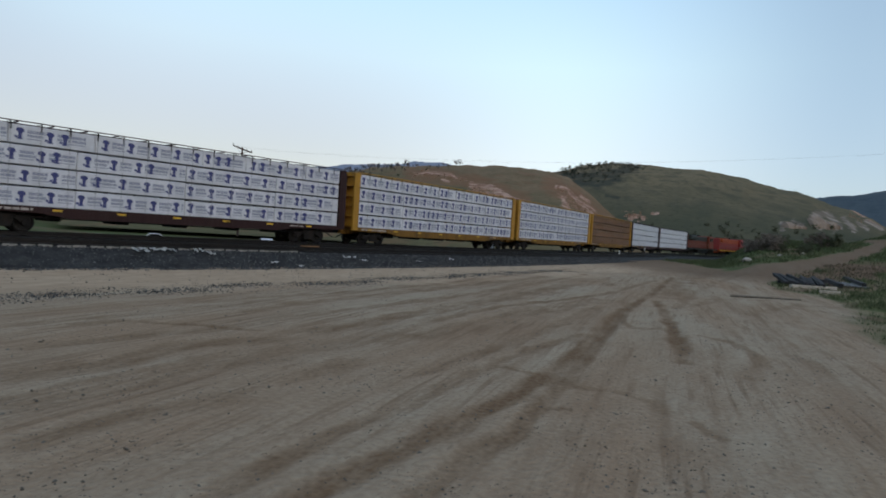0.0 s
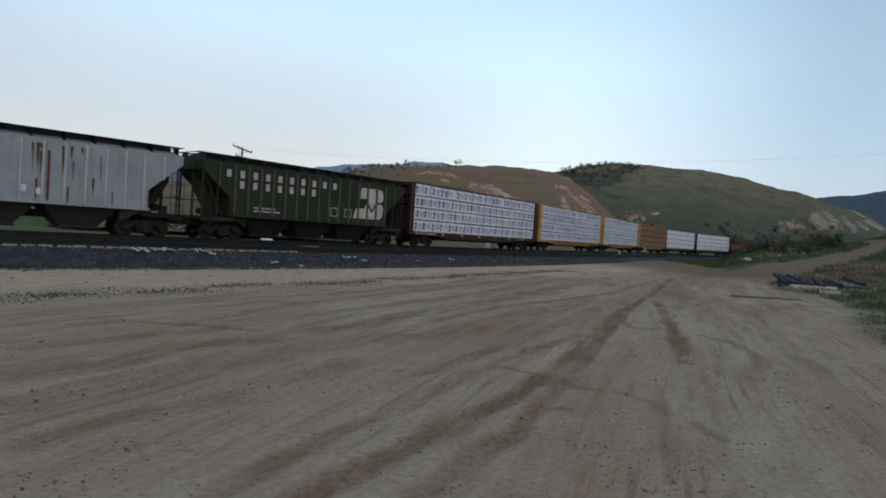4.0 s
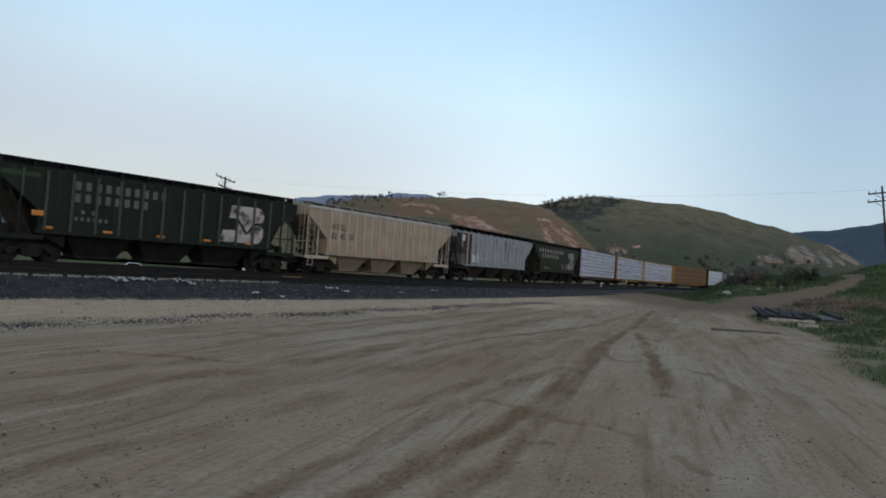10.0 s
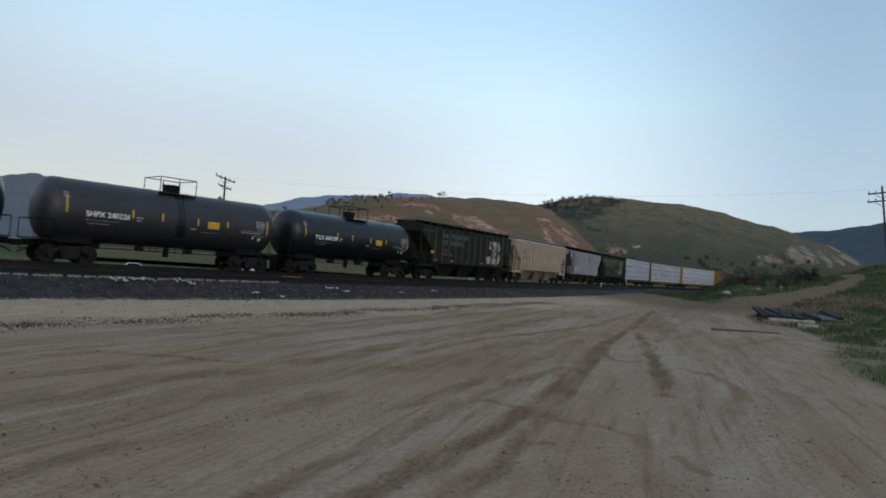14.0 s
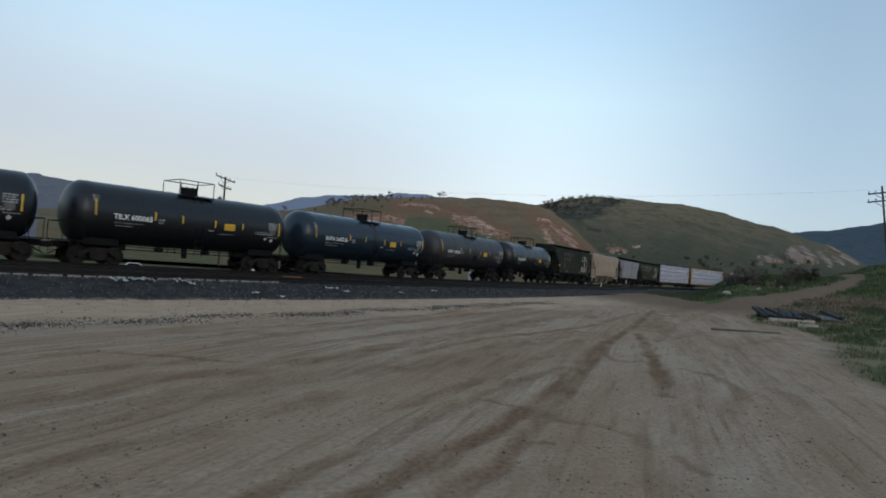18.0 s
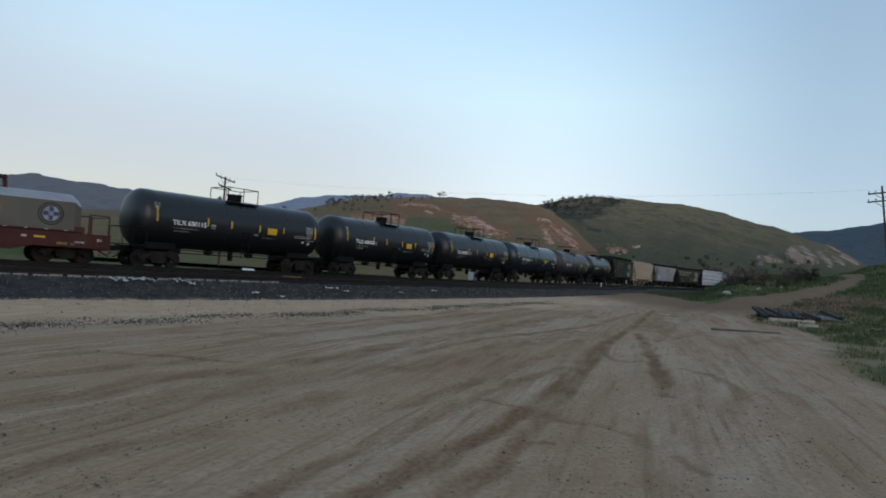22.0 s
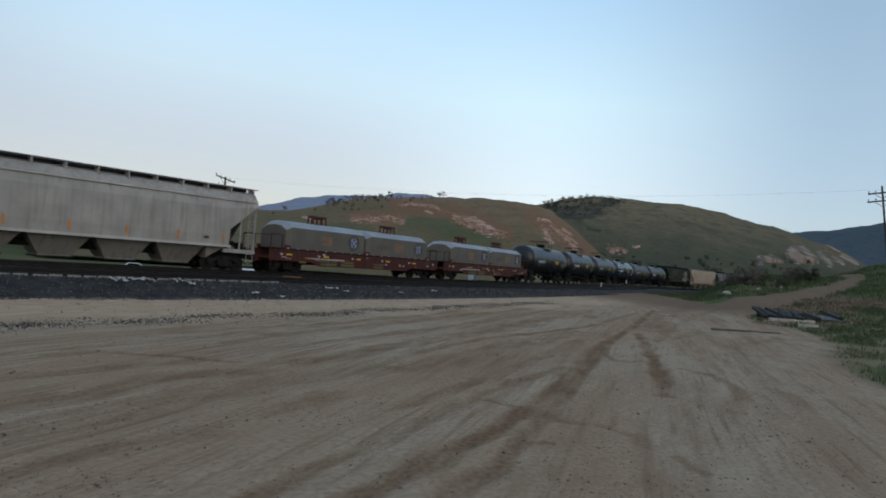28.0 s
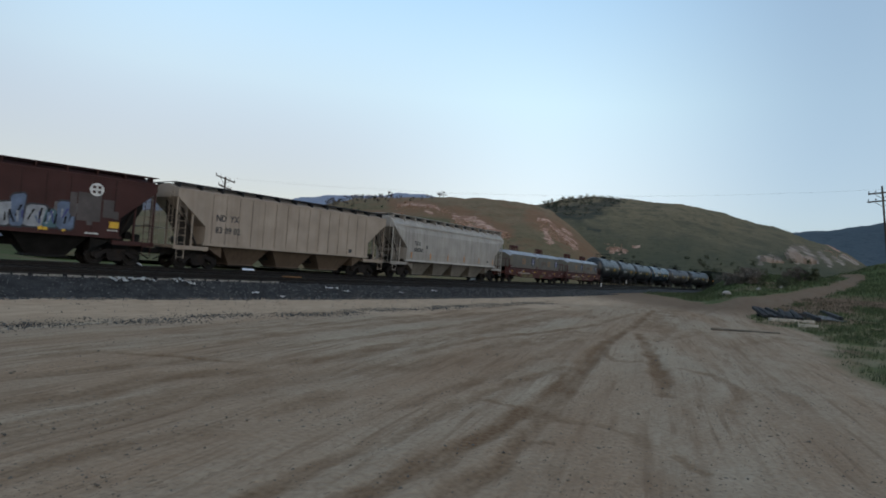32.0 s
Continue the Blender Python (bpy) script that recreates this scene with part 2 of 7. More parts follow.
M = {
    "crushed": crushed_stone(),
    "dirt": ground_mat(),
    "ballast": surface("dark_ballast", (0.040, 0.039, 0.039), 0.9, 0, 0.45, 1.6, 15.0, 1.0, 0.08, (0.05, 0.047, 0.044), 0.15),
    "ballast_old": surface("dusty_ballast", (0.036, 0.033, 0.031), 0.95, 0, 0.3, 0.9, 14.0, 1.0, 0.05, (0.055, 0.047, 0.04), 0.3),
    "stone": surface("field_stone", (0.150, 0.126, 0.104), 0.9, 0, 0.35, 3.0, 20.0),
    "pale_stone": surface("pale_boulder", (0.33, 0.30, 0.27), 0.9, 0, 0.2, 2.0, 14.0, 0.6, 0.03),
    "tie": surface("tie_wood", (0.022, 0.019, 0.017), 0.9, 0, 0.3, 4.0, 40.0, 0.5, 0.01),
    "tie_end": surface("bleached_tie_end", (0.27, 0.25, 0.22), 0.9, 0, 0.25, 4.0, 40.0, 0.5, 0.01),
    "rail": surface("rusty_rail", (0.022, 0.017, 0.014), 0.6, 0.5, 0.25, 2.0, 30.0),
    "steel": surface("wheel_steel", (0.034, 0.029, 0.026), 0.65, 0.7, 0.3, 5.0, 40.0),
    "truck": surface("grimy_cast_steel", (0.024, 0.020, 0.018), 0.85, 0.1, 0.35, 3.0, 26.0, 0.5, 0.01, (0.028, 0.020, 0.015), 0.25),
    "under": surface("dark_underframe", (0.016, 0.015, 0.014), 0.85, 0.1, 0.3, 2.0, 20.0),
    "wrap": surface("white_lumber_wrap", (0.64, 0.63, 0.66), 0.55, 0, 0.12, 1.2, 5.0, 0.8, 0.03),
    "wrap_far": surface("plain_white_wrap", (0.60, 0.60, 0.63), 0.5, 0, 0.08, 1.0, 6.0, 0.5, 0.02),
    "lumber": surface("bare_brown_lumber", (0.20, 0.105, 0.055), 0.8, 0, 0.3, 1.0, 20.0, 0.5, 0.02, None, 0.5, (0.2, 1, 4)),
    "blue": surface("dark_blue_print", (0.045, 0.050, 0.17), 0.6, 0, 0.1, 4.0, 20.0, 0),
    "grey_print": surface("grey_print", (0.27, 0.28, 0.36), 0.6, 0, 0.1, 4.0, 20.0, 0),
    "strap": surface("grey_strap", (0.34, 0.34, 0.36), 0.6, 0, 0.1),
    "yellow_car": paint("faded_yellow_paint", (0.46, 0.23, 0.03), 0.10, 0.6, (0.17, 0.10, 0.05), 0.5),
    # darker version of the yellow paint, for the underframes
    "yellow_sill": paint("darker_yellow_sill_paint", (0.23, 0.115, 0.022), 0.15, 0.7, (0.05, 0.035, 0.022), 0.8),
    "maroon_car": paint("dark_maroon_paint", (0.032, 0.012, 0.012), 0.1, 0.6, (0.07, 0.045, 0.035), 0.3),
    "green_car": paint("dull_green_paint", (0.021, 0.0245, 0.0135), 0.10, 0.6, (0.045, 0.042, 0.028), 0.35, (0.05, 0.032, 0.02)),
    # lighter green for side posts: the skylight they catch is painted in
    "skylit_green_post": paint("skylit_green_paint", (0.060, 0.074, 0.052), 0.05, 0.6, (0.09, 0.09, 0.07), 0.35, (0.05, 0.032, 0.02)),
    "dark_green": paint("sooty_green_paint", (0.008, 0.012, 0.007), 0.06, 0.6, (0.05, 0.05, 0.04), 0.3, (0.045, 0.03, 0.02)),
    "grey_car": paint("weathered_grey_paint", (0.30, 0.31, 0.335), 0.10, 0.6, (0.17, 0.14, 0.12), 0.4),
    "grey_post": paint("pale_grey_post_paint", (0.42, 0.425, 0.44), 0.12, 0.6, (0.20, 0.16, 0.13), 0.4),
    "rust_car": paint("rusted_panel_paint", (0.085, 0.035, 0.024), 0.5, 0.8, (0.05, 0.035, 0.03), 0.5),
    "tan_car": paint("tan_paint", (0.395, 0.310, 0.236), 0.04, 0.6, (0.26, 0.20, 0.15), 0.35),
    # bay_brown: cream car's bays, with the shade beneath the body painted in
    "bay_brown": paint("shade_brown_bay_paint", (0.135, 0.098, 0.070), 0.10, 0.8, (0.08, 0.055, 0.04), 0.6),
    "bay_dark": paint("dark_bay_paint", (0.035, 0.030, 0.026), 0.1, 0.8, (0.03, 0.024, 0.02), 0.5),
    "bay_bone": paint("darker_bone_bay_paint", (0.23, 0.21, 0.18), 0.05, 0.7, (0.12, 0.095, 0.07), 0.6),
    "tan_post": paint("pale_tan_post_paint", (0.54, 0.45, 0.345), 0.03, 0.6, (0.28, 0.22, 0.17), 0.3),
    "coaming": surface("dark_roof_steel", (0.035, 0.036, 0.040), 0.7, 0, 0.3),
    "bright": surface("fresh_white_lettering", (0.80, 0.80, 0.78), 0.5, 0, 0.06, 3.0, 20.0, 0),
    "dull_orange": surface("dull_orange_print", (0.27, 0.13, 0.05), 0.6, 0, 0.25, 3.0, 20.0, 0),
    "tan_low": paint("darker_tan_paint", (0.29, 0.228, 0.165), 0.08, 0.7, (0.12, 0.09, 0.065), 0.5),
    "cream_car": paint("cream_paint", (0.380, 0.312, 0.252), 0.04, 0.6, (0.25, 0.18, 0.13), 0.4),
    "bone_sill": paint("pale_bone_sill_paint", (0.50, 0.47, 0.43), 0.03, 0.6, (0.28, 0.25, 0.22), 0.4),
    "bone_car": paint("bone_white_paint", (0.39, 0.360, 0.325), 0.03, 0.5, (0.19, 0.165, 0.14), 0.6),
    "brown_car": paint("oxide_brown_paint", (0.060, 0.023, 0.020), 0.08, 0.65, (0.06, 0.04, 0.035), 0.3),
    "grey_tank": paint("faded_black_tank_paint", (0.030, 0.029, 0.032), 0.0, 0.44, (0.05, 0.045, 0.045), 0.5),
    "black_tank": paint("black_tank_paint", (0.010, 0.012, 0.014), 0.0, 0.34, (0.018, 0.019, 0.020), 0.25),
    "blue_tank": paint("blue_black_tank_paint", (0.012, 0.026, 0.040), 0.0, 0.26, (0.02, 0.022, 0.026), 0.25),
    "black": surface("black_iron", (0.008, 0.008, 0.009), 0.8, 0.0, 0.3),
    "coil_red": paint("oxide_red_paint", (0.075, 0.018, 0.015), 0.08, 0.6, (0.09, 0.06, 0.05), 0.4),
    "coil_grey": paint("grey_hood_paint", (0.135, 0.125, 0.105), 0.03, 0.6, (0.14, 0.12, 0.10), 0.4),
    "coil_roof": paint("pale_hood_roof_paint", (0.30, 0.33, 0.37), 0.03, 0.5, (0.2, 0.18, 0.16), 0.3),
    "white": surface("white_lettering", (0.62, 0.61, 0.58), 0.6, 0, 0.12, 3.0, 20.0, 0),
    "worn_white": surface("worn_white_stencil", (0.36, 0.36, 0.36), 0.6, 0, 0.35, 3.0, 9.0, 0),
    "pale": surface("faded_white_lettering", (0.46, 0.39, 0.35), 0.7, 0, 0.2, 2.0, 20.0, 0),
    "buffed": surface("buffed_brown_grey_paint", (0.085, 0.070, 0.066), 0.7, 0, 0.3, 1.5, 20.0, 0),
    "spray_white": surface("weathered_white_spray", (0.30, 0.31, 0.33), 0.7, 0, 0.3, 2.0, 14.0, 0),
    "spray_blue": surface("weathered_pale_blue_spray", (0.12, 0.16, 0.24), 0.7, 0, 0.3, 2.0, 14.0, 0),
    "flaked": surface("flaked_white_paint", (0.44, 0.38, 0.35), 0.7, 0, 0.2, 1.8, 20.0, 0, 0.01, (0.03, 0.03, 0.02), 0.55),
    "fresh_green": paint("brighter_green_paint", (0.030, 0.058, 0.028), 0.1, 0.6, (0.05, 0.05, 0.035), 0.3),
    "scrawl": surface("brown_red_scrawl", (0.12, 0.05, 0.035), 0.7, 0, 0.2, 2.0, 20.0, 0),
    "faded_lime": surface("faded_yellow_green_patch", (0.13, 0.11, 0.035), 0.7, 0, 0.3, 2.0, 14.0, 0),
    "ghost": surface("buffed_grey_paint", (0.13, 0.115, 0.11), 0.7, 0, 0.2, 2.0, 20.0, 0),
    "black_print": surface("black_lettering", (0.03, 0.03, 0.035), 0.6, 0, 0.12, 3.0, 20.0, 0),
    "yellow": surface("yellow_reflector", (0.70, 0.40, 0.03), 0.45, 0, 0.15, 3.0, 20.0, 0),
    "orange": surface("orange_reflector", (0.62, 0.22, 0.03), 0.45, 0, 0.15, 3.0, 20.0, 0),
    "red": surface("signal_red_paint", (0.22, 0.018, 0.014), 0.55, 0, 0.2, 3.0, 20.0, 0.1),
    "loco_orange": paint("loco_orange_paint", (0.36, 0.065, 0.018), 0.03, 0.5, (0.12, 0.07, 0.05), 0.3),
    "loco_rust": paint("dull_brown_red_loco_paint", (0.16, 0.035, 0.018), 0.05, 0.6, (0.07, 0.05, 0.04), 0.4),
    "loco_dark": paint("loco_dark_green_paint", (0.022, 0.026, 0.022), 0.03, 0.5, (0.05, 0.045, 0.04), 0.3),
    "glass": surface("dark_cab_glass", (0.02, 0.025, 0.03), 0.1, 0, 0.1, 3.0, 20.0, 0),
    "pole": surface("weathered_pole_wood", (0.075, 0.055, 0.045), 0.9, 0, 0.3, 3.0, 30.0, 0.5, 0.01, None, 0.5, (3, 3, 0.3)),
    "timber": surface("tarred_timber", (0.035, 0.033, 0.034), 0.8, 0, 0.35, 2.0, 26.0, 0.5, 0.01),
    "grey_board": surface("weathered_grey_board", (0.16, 0.155, 0.15), 0.9, 0, 0.25, 2.0, 26.0, 0.4, 0.01),
    "plank": surface("bleached_plank", (0.42, 0.38, 0.32), 0.85, 0, 0.2, 2.0, 26.0, 0.4, 0.01),
    "hill_a": hill_mat("grazed_hillside", (0.118, 0.106, 0.054), (0.250, 0.162, 0.100), (0.200, 0.104, 0.060), 0.018, -8.0, 46.0),
    "hill_b": hill_mat("green_hillside", (0.086, 0.084, 0.052), (0.220, 0.166, 0.100), (0.064, 0.066, 0.046), 0.012, 12.0, 72.0),
    # these three ridges carry the distance haze in their base colours
    "far_ridge": hill_mat("haze_tinted_far_ridge", (0.245, 0.275, 0.355), (0.265, 0.29, 0.36), (0.205, 0.24, 0.325), 0.006),
    "near_ridge": hill_mat("haze_tinted_wooded_ridge", (0.165, 0.165, 0.185), (0.185, 0.178, 0.190), (0.110, 0.115, 0.135), 0.010),
    "right_ridge": hill_mat("haze_tinted_blue_ridge", (0.068, 0.090, 0.112), (0.084, 0.108, 0.124), (0.040, 0.056, 0.070), 0.012),
    "scar": surface("bare_pink_rock", (0.40, 0.235, 0.16), 0.95, 0, 0.3, 0.12, 1.2, 0.8, 0.5, (0.19, 0.125, 0.08), 0.5),
    "scar_grey": surface("bare_grey_rock", (0.25, 0.205, 0.165), 0.95, 0, 0.3, 0.12, 1.2, 0.8, 0.5, (0.10, 0.085, 0.05), 0.4),
    "cliff": surface("pale_cliff_rock", (0.33, 0.255, 0.205), 0.95, 0, 0.3, 0.10, 0.8, 0.8, 0.5, (0.15, 0.10, 0.07), 0.5, (1, 1, 0.25)),
    "bare_oak": surface("leafless_oak_twigs", (0.125, 0.098, 0.092), 0.9, 0, 0.3, 0.5, 5.0, 0),
    "leaf_soft": surface("dull_scrub_leaves", (0.084, 0.092, 0.054), 0.9, 0, 0.35, 0.3, 3.0, 0),
    "brush": surface("bare_brush", (0.150, 0.126, 0.104), 0.9, 0, 0.3, 2.0, 12.0, 0),
    "teal": surface("teal_spray_paint", (0.07, 0.14, 0.16), 0.6, 0, 0.2, 3.0, 20.0, 0),
    "leaf": surface("scrub_leaves", (0.066, 0.088, 0.040), 0.8, 0, 0.4, 1.5, 12.0, 0),
    "leaf_dark": surface("oak_leaves", (0.042, 0.050, 0.032), 0.8, 0, 0.4, 0.5, 5.0, 0),
    "twig": surface("bare_twigs", (0.125, 0.104, 0.085), 0.9, 0, 0.3, 2.0, 12.0, 0),
    "blade": surface("spring_grass", (0.074, 0.094, 0.042), 0.8, 0, 0.4, 0.8, 9.0, 0),
    "dry": surface("dry_weeds", (0.12, 0.094, 0.062), 0.9, 0, 0.3, 0.8, 9.0, 0),
    "field": surface("valley_grass", (0.055, 0.075, 0.028), 0.95, 0, 0.3, 0.06, 1.5, 0.4, 0.1, (0.10, 0.09, 0.05), 0.3),
}


# ---- mesh helpers
def mesh_of(bm, name, material, smooth=False):
    me = bpy.data.meshes.new(name)
    bm.to_mesh(me)
    bm.free()
    for m in (material if isinstance(material, (list, tuple)) else [material]):
        me.materials.append(m)
    if smooth:
        for p in me.polygons:
            p.use_smooth = True
    return me


SMALL = ("ribbing", "printed_emblem", "fine_print", "strapping", "stencil", "anchor_strip", "reflector_tape")     # too small to pick apart


def part(name, bm, material, parent=None, label="", smooth=False, at=None):
    """One mesh object out of a bmesh (or a ready mesh), under its thing."""
    me = mesh_of(bm, name, material, smooth) if isinstance(bm, bmesh.types.BMesh) else bm
    ob = new(name, me)
    if parent:
        ob.parent = parent
    if at is not None:
        ob.matrix_basis = at
    if name in SMALL:
        tagged(ob, kind="stuff")
    return tagged(ob, label)


def thing(name, label, category, group="", kind="", m=None):
    ob = new(name)
    ob.empty_display_size = 0.3
    if m is not None:
        ob.matrix_basis = m
    return tagged(ob, label, category, group, kind)


def box(bm, x0, x1, y0, y1, z0, z1, bevel=0.0):
    v = [bm.verts.new((x, y, z)) for z in (z0, z1) for y in (y0, y1) for x in (x0, x1)]
    fs = [bm.faces.new([v[i] for i in q]) for q in ((0, 2, 3, 1), (4, 5, 7, 6), (0, 1, 5, 4), (1, 3, 7, 5), (3, 2, 6, 7), (2, 0, 4, 6))]
    if bevel:
        es = list({e for f in fs for e in f.edges})
        bmesh.ops.bevel(bm, geom=es, offset=bevel, segments=1, affect="EDGES")
    return bm


def boxed(*a, **k):
    return box(bmesh.new(), *a, **k)


def rod(bm, p, q, r, seg=8, r2=None, caps=True):
    p, q = Vector(p), Vector(q)
    d = (q - p).normalized()
    a = d.cross(Vector((0, 0, 1)) if abs(d.z) < 0.9 else Vector((1, 0, 0))).normalized()
    b = d.cross(a)
    r2 = r if r2 is None else r2
    rings = [[bm.verts.new(c + (a * math.cos(i * 2 * math.pi / seg) + b * math.sin(i * 2 * math.pi / seg)) * k) for i in range(seg)]
             for c, k in ((p, r), (q, r2))]
    for i in range(seg):
        j = (i + 1) % seg
        bm.faces.new((rings[0][i], rings[0][j], rings[1][j], rings[1][i]))
    if caps:
        bm.faces.new(rings[0][::-1]), bm.faces.new(rings[1])
    return bm


def slab(bm, outline, y0, y1):
    """An outline in the x-z plane, pushed from y0 to y1."""
    a = [bm.verts.new((x, y0, z)) for x, z in outline]
    b = [bm.verts.new((x, y1, z)) for x, z in outline]
    bm.faces.new(a), bm.faces.new(b[::-1])
    k = len(outline)
    for i in range(k):
        bm.faces.new((a[i], b[i], b[(i + 1) % k], a[(i + 1) % k]))
    bmesh.ops.recalc_face_normals(bm, faces=bm.faces)
    return bm


def loft(bm, section, xs, close=True):
    """A section in the y-z plane, carried along the stations xs."""
    rings = [[bm.verts.new((x, y, z)) for y, z in section] for x in xs]
    k = len(section)
    for a, b in zip(rings, rings[1:]):
        for i in range(k):
            bm.faces.new((a[i], a[(i + 1) % k], b[(i + 1) % k], b[i]))
    if close:
        bm.faces.new(rings[0]), bm.faces.new(rings[-1])
    bmesh.ops.recalc_face_normals(bm, faces=bm.faces)
    return bm


def lettering(text, size, material, parent, x, y, z, label="", squeeze=1.0):
    """Painted letters on the side that faces the lot."""
    cu = bpy.data.curves.new("lettering", "FONT")
    cu.body, cu.size, cu.extrude, cu.resolution_u = text, size, 0.002, 2
    cu.offset = size * 0.022
    tmp = bpy.data.objects.new("lettering", cu)
    me = bpy.data.meshes.new_from_object(tmp)
    bpy.data.objects.remove(tmp)
    me.materials.append(material)
    ob = new("lettering", me)
    ob.parent = parent
    ob.matrix_basis = Matrix.LocRotScale((x, y, z), Euler((radians(90), 0, 0)), (squeeze, 1, 1))
    return tagged(ob, label)


from mathutils import bvhtree
# ---- the plan: X runs along the railway, Y from the lot across it
def smooth01(t):
    t = max(0.0, min(1.0, t))
    return t * t * (3 - 2 * t)


LINE = {}


def plan_line():
    """The railway's alignment: lateral place and bend at every metre."""
    y, d = 32.05, 0.0
    k0, k1 = 0.00411, -7.3e-5
    for s in range(-60, 461):
        u = s - 40.0
        if s <= 122:
            uu = max(u, -70)
            LINE[s] = (32.05 + k0 * uu * uu / 2 + k1 * uu ** 3 / 6 + (k0 * uu + k1 * uu * uu / 2) * (u - uu),
                       k0 * uu + k1 * uu * uu / 2)
        else:
            py, pd = LINE[s - 1]
            pd += -0.0052 if s <= 170 else 0.0 if s <= 185 else 0.0045 if pd < 0.2 else 0.0
            LINE[s] = (py + pd, pd)


plan_line()


def line_y(s):
    i = int(math.floor(s))
    i = max(-60, min(459, i))
    return LINE[i][0] + (LINE[i + 1][0] - LINE[i][0]) * (s - i)


SIDING = 4.3                      # from the running line to the near track


def height(x, y):
    """The lie of the land."""
    lot = 0.006 * max(0.0, min(60.0, x - 10))
    rise = 5.2 * smooth01((x - 38) / 125)
    if x > 38:
        rise *= smooth01((math.degrees(math.atan2(x, y)) - 77.3) / 4.2) * smooth01((line_y(x) - 5.5 - y) / 6)
    rise += 1.5 * smooth01((x - 14) / 30) * smooth01((-1.0 - y + x * 0.03) / 14)
    band = line_y(x) - 7.2
    behind = -1.2 * smooth01((y - band - 9.0) / 5) - 0.7 * smooth01((y - 58) / 36)
    if x > 90:
        rise += 3.4 * smooth01((math.degrees(math.atan2(x, y)) - 86.2) / 4.5) * smooth01((x - 110) / 50)
    return lot * (1 - smooth01((y - 45) / 30)) + rise + behind


def rut_lines():
    """Wheel tracks over the lot: (points, half width, depth of colour)."""
    return [([(3.6, 3.95), (5.44, 4.19), (6.69, 4.28), (7.84, 4.38), (10.25, 4.84), (13.06, 5.52), (16.27, 6.26), (19.78, 7.23), (22.92, 7.89), (30.9, 9.55), (46, 13)], 0.20, 1.0),
            ([(14.2, 5.75), (16.27, 6.26), (19.78, 7.23), (21.5, 7.6)], 0.24, 1.0),
            ([(3.6, 3.1), (5.34, 3.45), (6.54, 3.54), (7.73, 3.86), (9.03, 4.2), (11.41, 4.8), (13.64, 5.43), (19.78, 7.23)], 0.17, 0.72),
            ([(2.6, 4.4), (4.18, 4.82), (5.47, 5.07), (6.63, 5.16), (7.87, 5.49), (10.01, 5.88), (12.38, 6.15), (14.73, 6.25)], 0.17, 0.72),
            ([(25.98, 7.89), (20.83, 5.96), (18.23, 5.04), (16.43, 4.38), (13.22, 3.42)], 0.20, 0.78),
            ([(20.1, 5.71), (17.68, 4.85), (15.48, 4.15)], 0.20, 1.0),
            ([(19.53, 7.36), (17.07, 5.76), (17.92, 5.23), (17.13, 4.69)], 0.16, 0.6),
            ([(17.55, 4.22), (17.12, 3.27), (15.83, 2.53), (14.5, 2.11), (12.75, 2.01)], 0.18, 0.5),
            ([(9.75, 5.78), (9.7, 5.11), (9.88, 4.76)], 0.10, 0.8), ([(9.38, 3.92), (9.7, 3.48), (9.51, 2.88), (9.01, 2.56)], 0.15, 0.62),
            ([(8.88, 2.06), (8.49, 1.79), (8.36, 1.63)], 0.11, 0.75), ([(7.73, 3.86), (8.04, 3.59)], 0.07, 0.9),
            ([(12.05, 9.55), (13.88, 9.85), (17.6, 10.48), (21.42, 10.31), (26.81, 10.43), (40, 12.4)], 0.20, 0.66),
            ([(4.34, 11.57), (5.69, 11.63), (7.66, 11.53), (10.72, 12.14), (15.98, 12.74), (22.85, 13.67), (40, 17)], 0.24, 0.6),
            ([(3.71, 9.83), (4.84, 9.66), (6.59, 10.4), (8.2, 10.06), (10.89, 10.34), (14.47, 11.09), (17.02, 11.21), (30, 13.4)], 0.45, 0.62),
            ([(3.0, 8.4), (6.0, 8.9), (9.43, 8.92), (11.32, 8.47), (15.08, 8.95), (24, 9.6)], 0.50, 0.50),
            ([(5.82, 13.52), (6.9, 13.45), (7.87, 12.06), (8.44, 10.91)], 0.13, 0.75),
            ([(9.73, 15.52), (12.66, 15.68), (16.31, 15.61), (23.19, 16.59), (45, 20.6)], 0.26, 0.6),
            ([(10.1, 13.57), (14.01, 14.36), (18.52, 14.81), (34, 17)], 0.30, 0.55),
            ([(7.81, 6.22), (9.99, 6.5), (13.02, 6.93), (16.02, 7.49), (21.54, 8.56)], 0.22, 0.52),
            ([(2.64, 6.83), (3.54, 7.08), (4.5, 6.99), (5.59, 7.13), (8, 7.6)], 0.30, 0.45),
            ([(25.23, 6.77), (31.74, 8.01), (43.86, 9.66), (64.41, 11.17)], 0.30, 0.45), ([(28.7, 8.4), (44, 11.6), (62, 14)], 0.9, 0.5),
            ([(23.59, 6.73), (31.29, 6.34), (33.46, 4.48), (32.37, 2.28)], 0.3, 0.4), ([(25.18, 4.29), (32.17, 3.38), (33.52, 1.69)], 0.35, 0.45),
            ([(1.5, 13.3), (9, 14.6), (16, 14.2), (30, 18.6)], 0.3, 0.4)]


def seg_dist(p, pts):
    best = 9e9
    for (ax, ay), (bx, by) in zip(pts, pts[1:]):
        dx, dy = bx - ax, by - ay
        t = max(0, min(1, ((p[0] - ax) * dx + (p[1] - ay) * dy) / (dx * dx + dy * dy)))
        best = min(best, math.hypot(p[0] - ax - t * dx, p[1] - ay - t * dy))
    return best


ROAD = [(28, 9.0), (45, 10.2), (61, 10.3), (74, 8.5), (87, 6.3), (104, 4.7), (122, 3.3), (131, 2.2)]      # the dirt road that climbs away
SPUR = [(129, 2.4), (137, 3.6), (146, 6.5), (156, 11.5), (185, 20)]


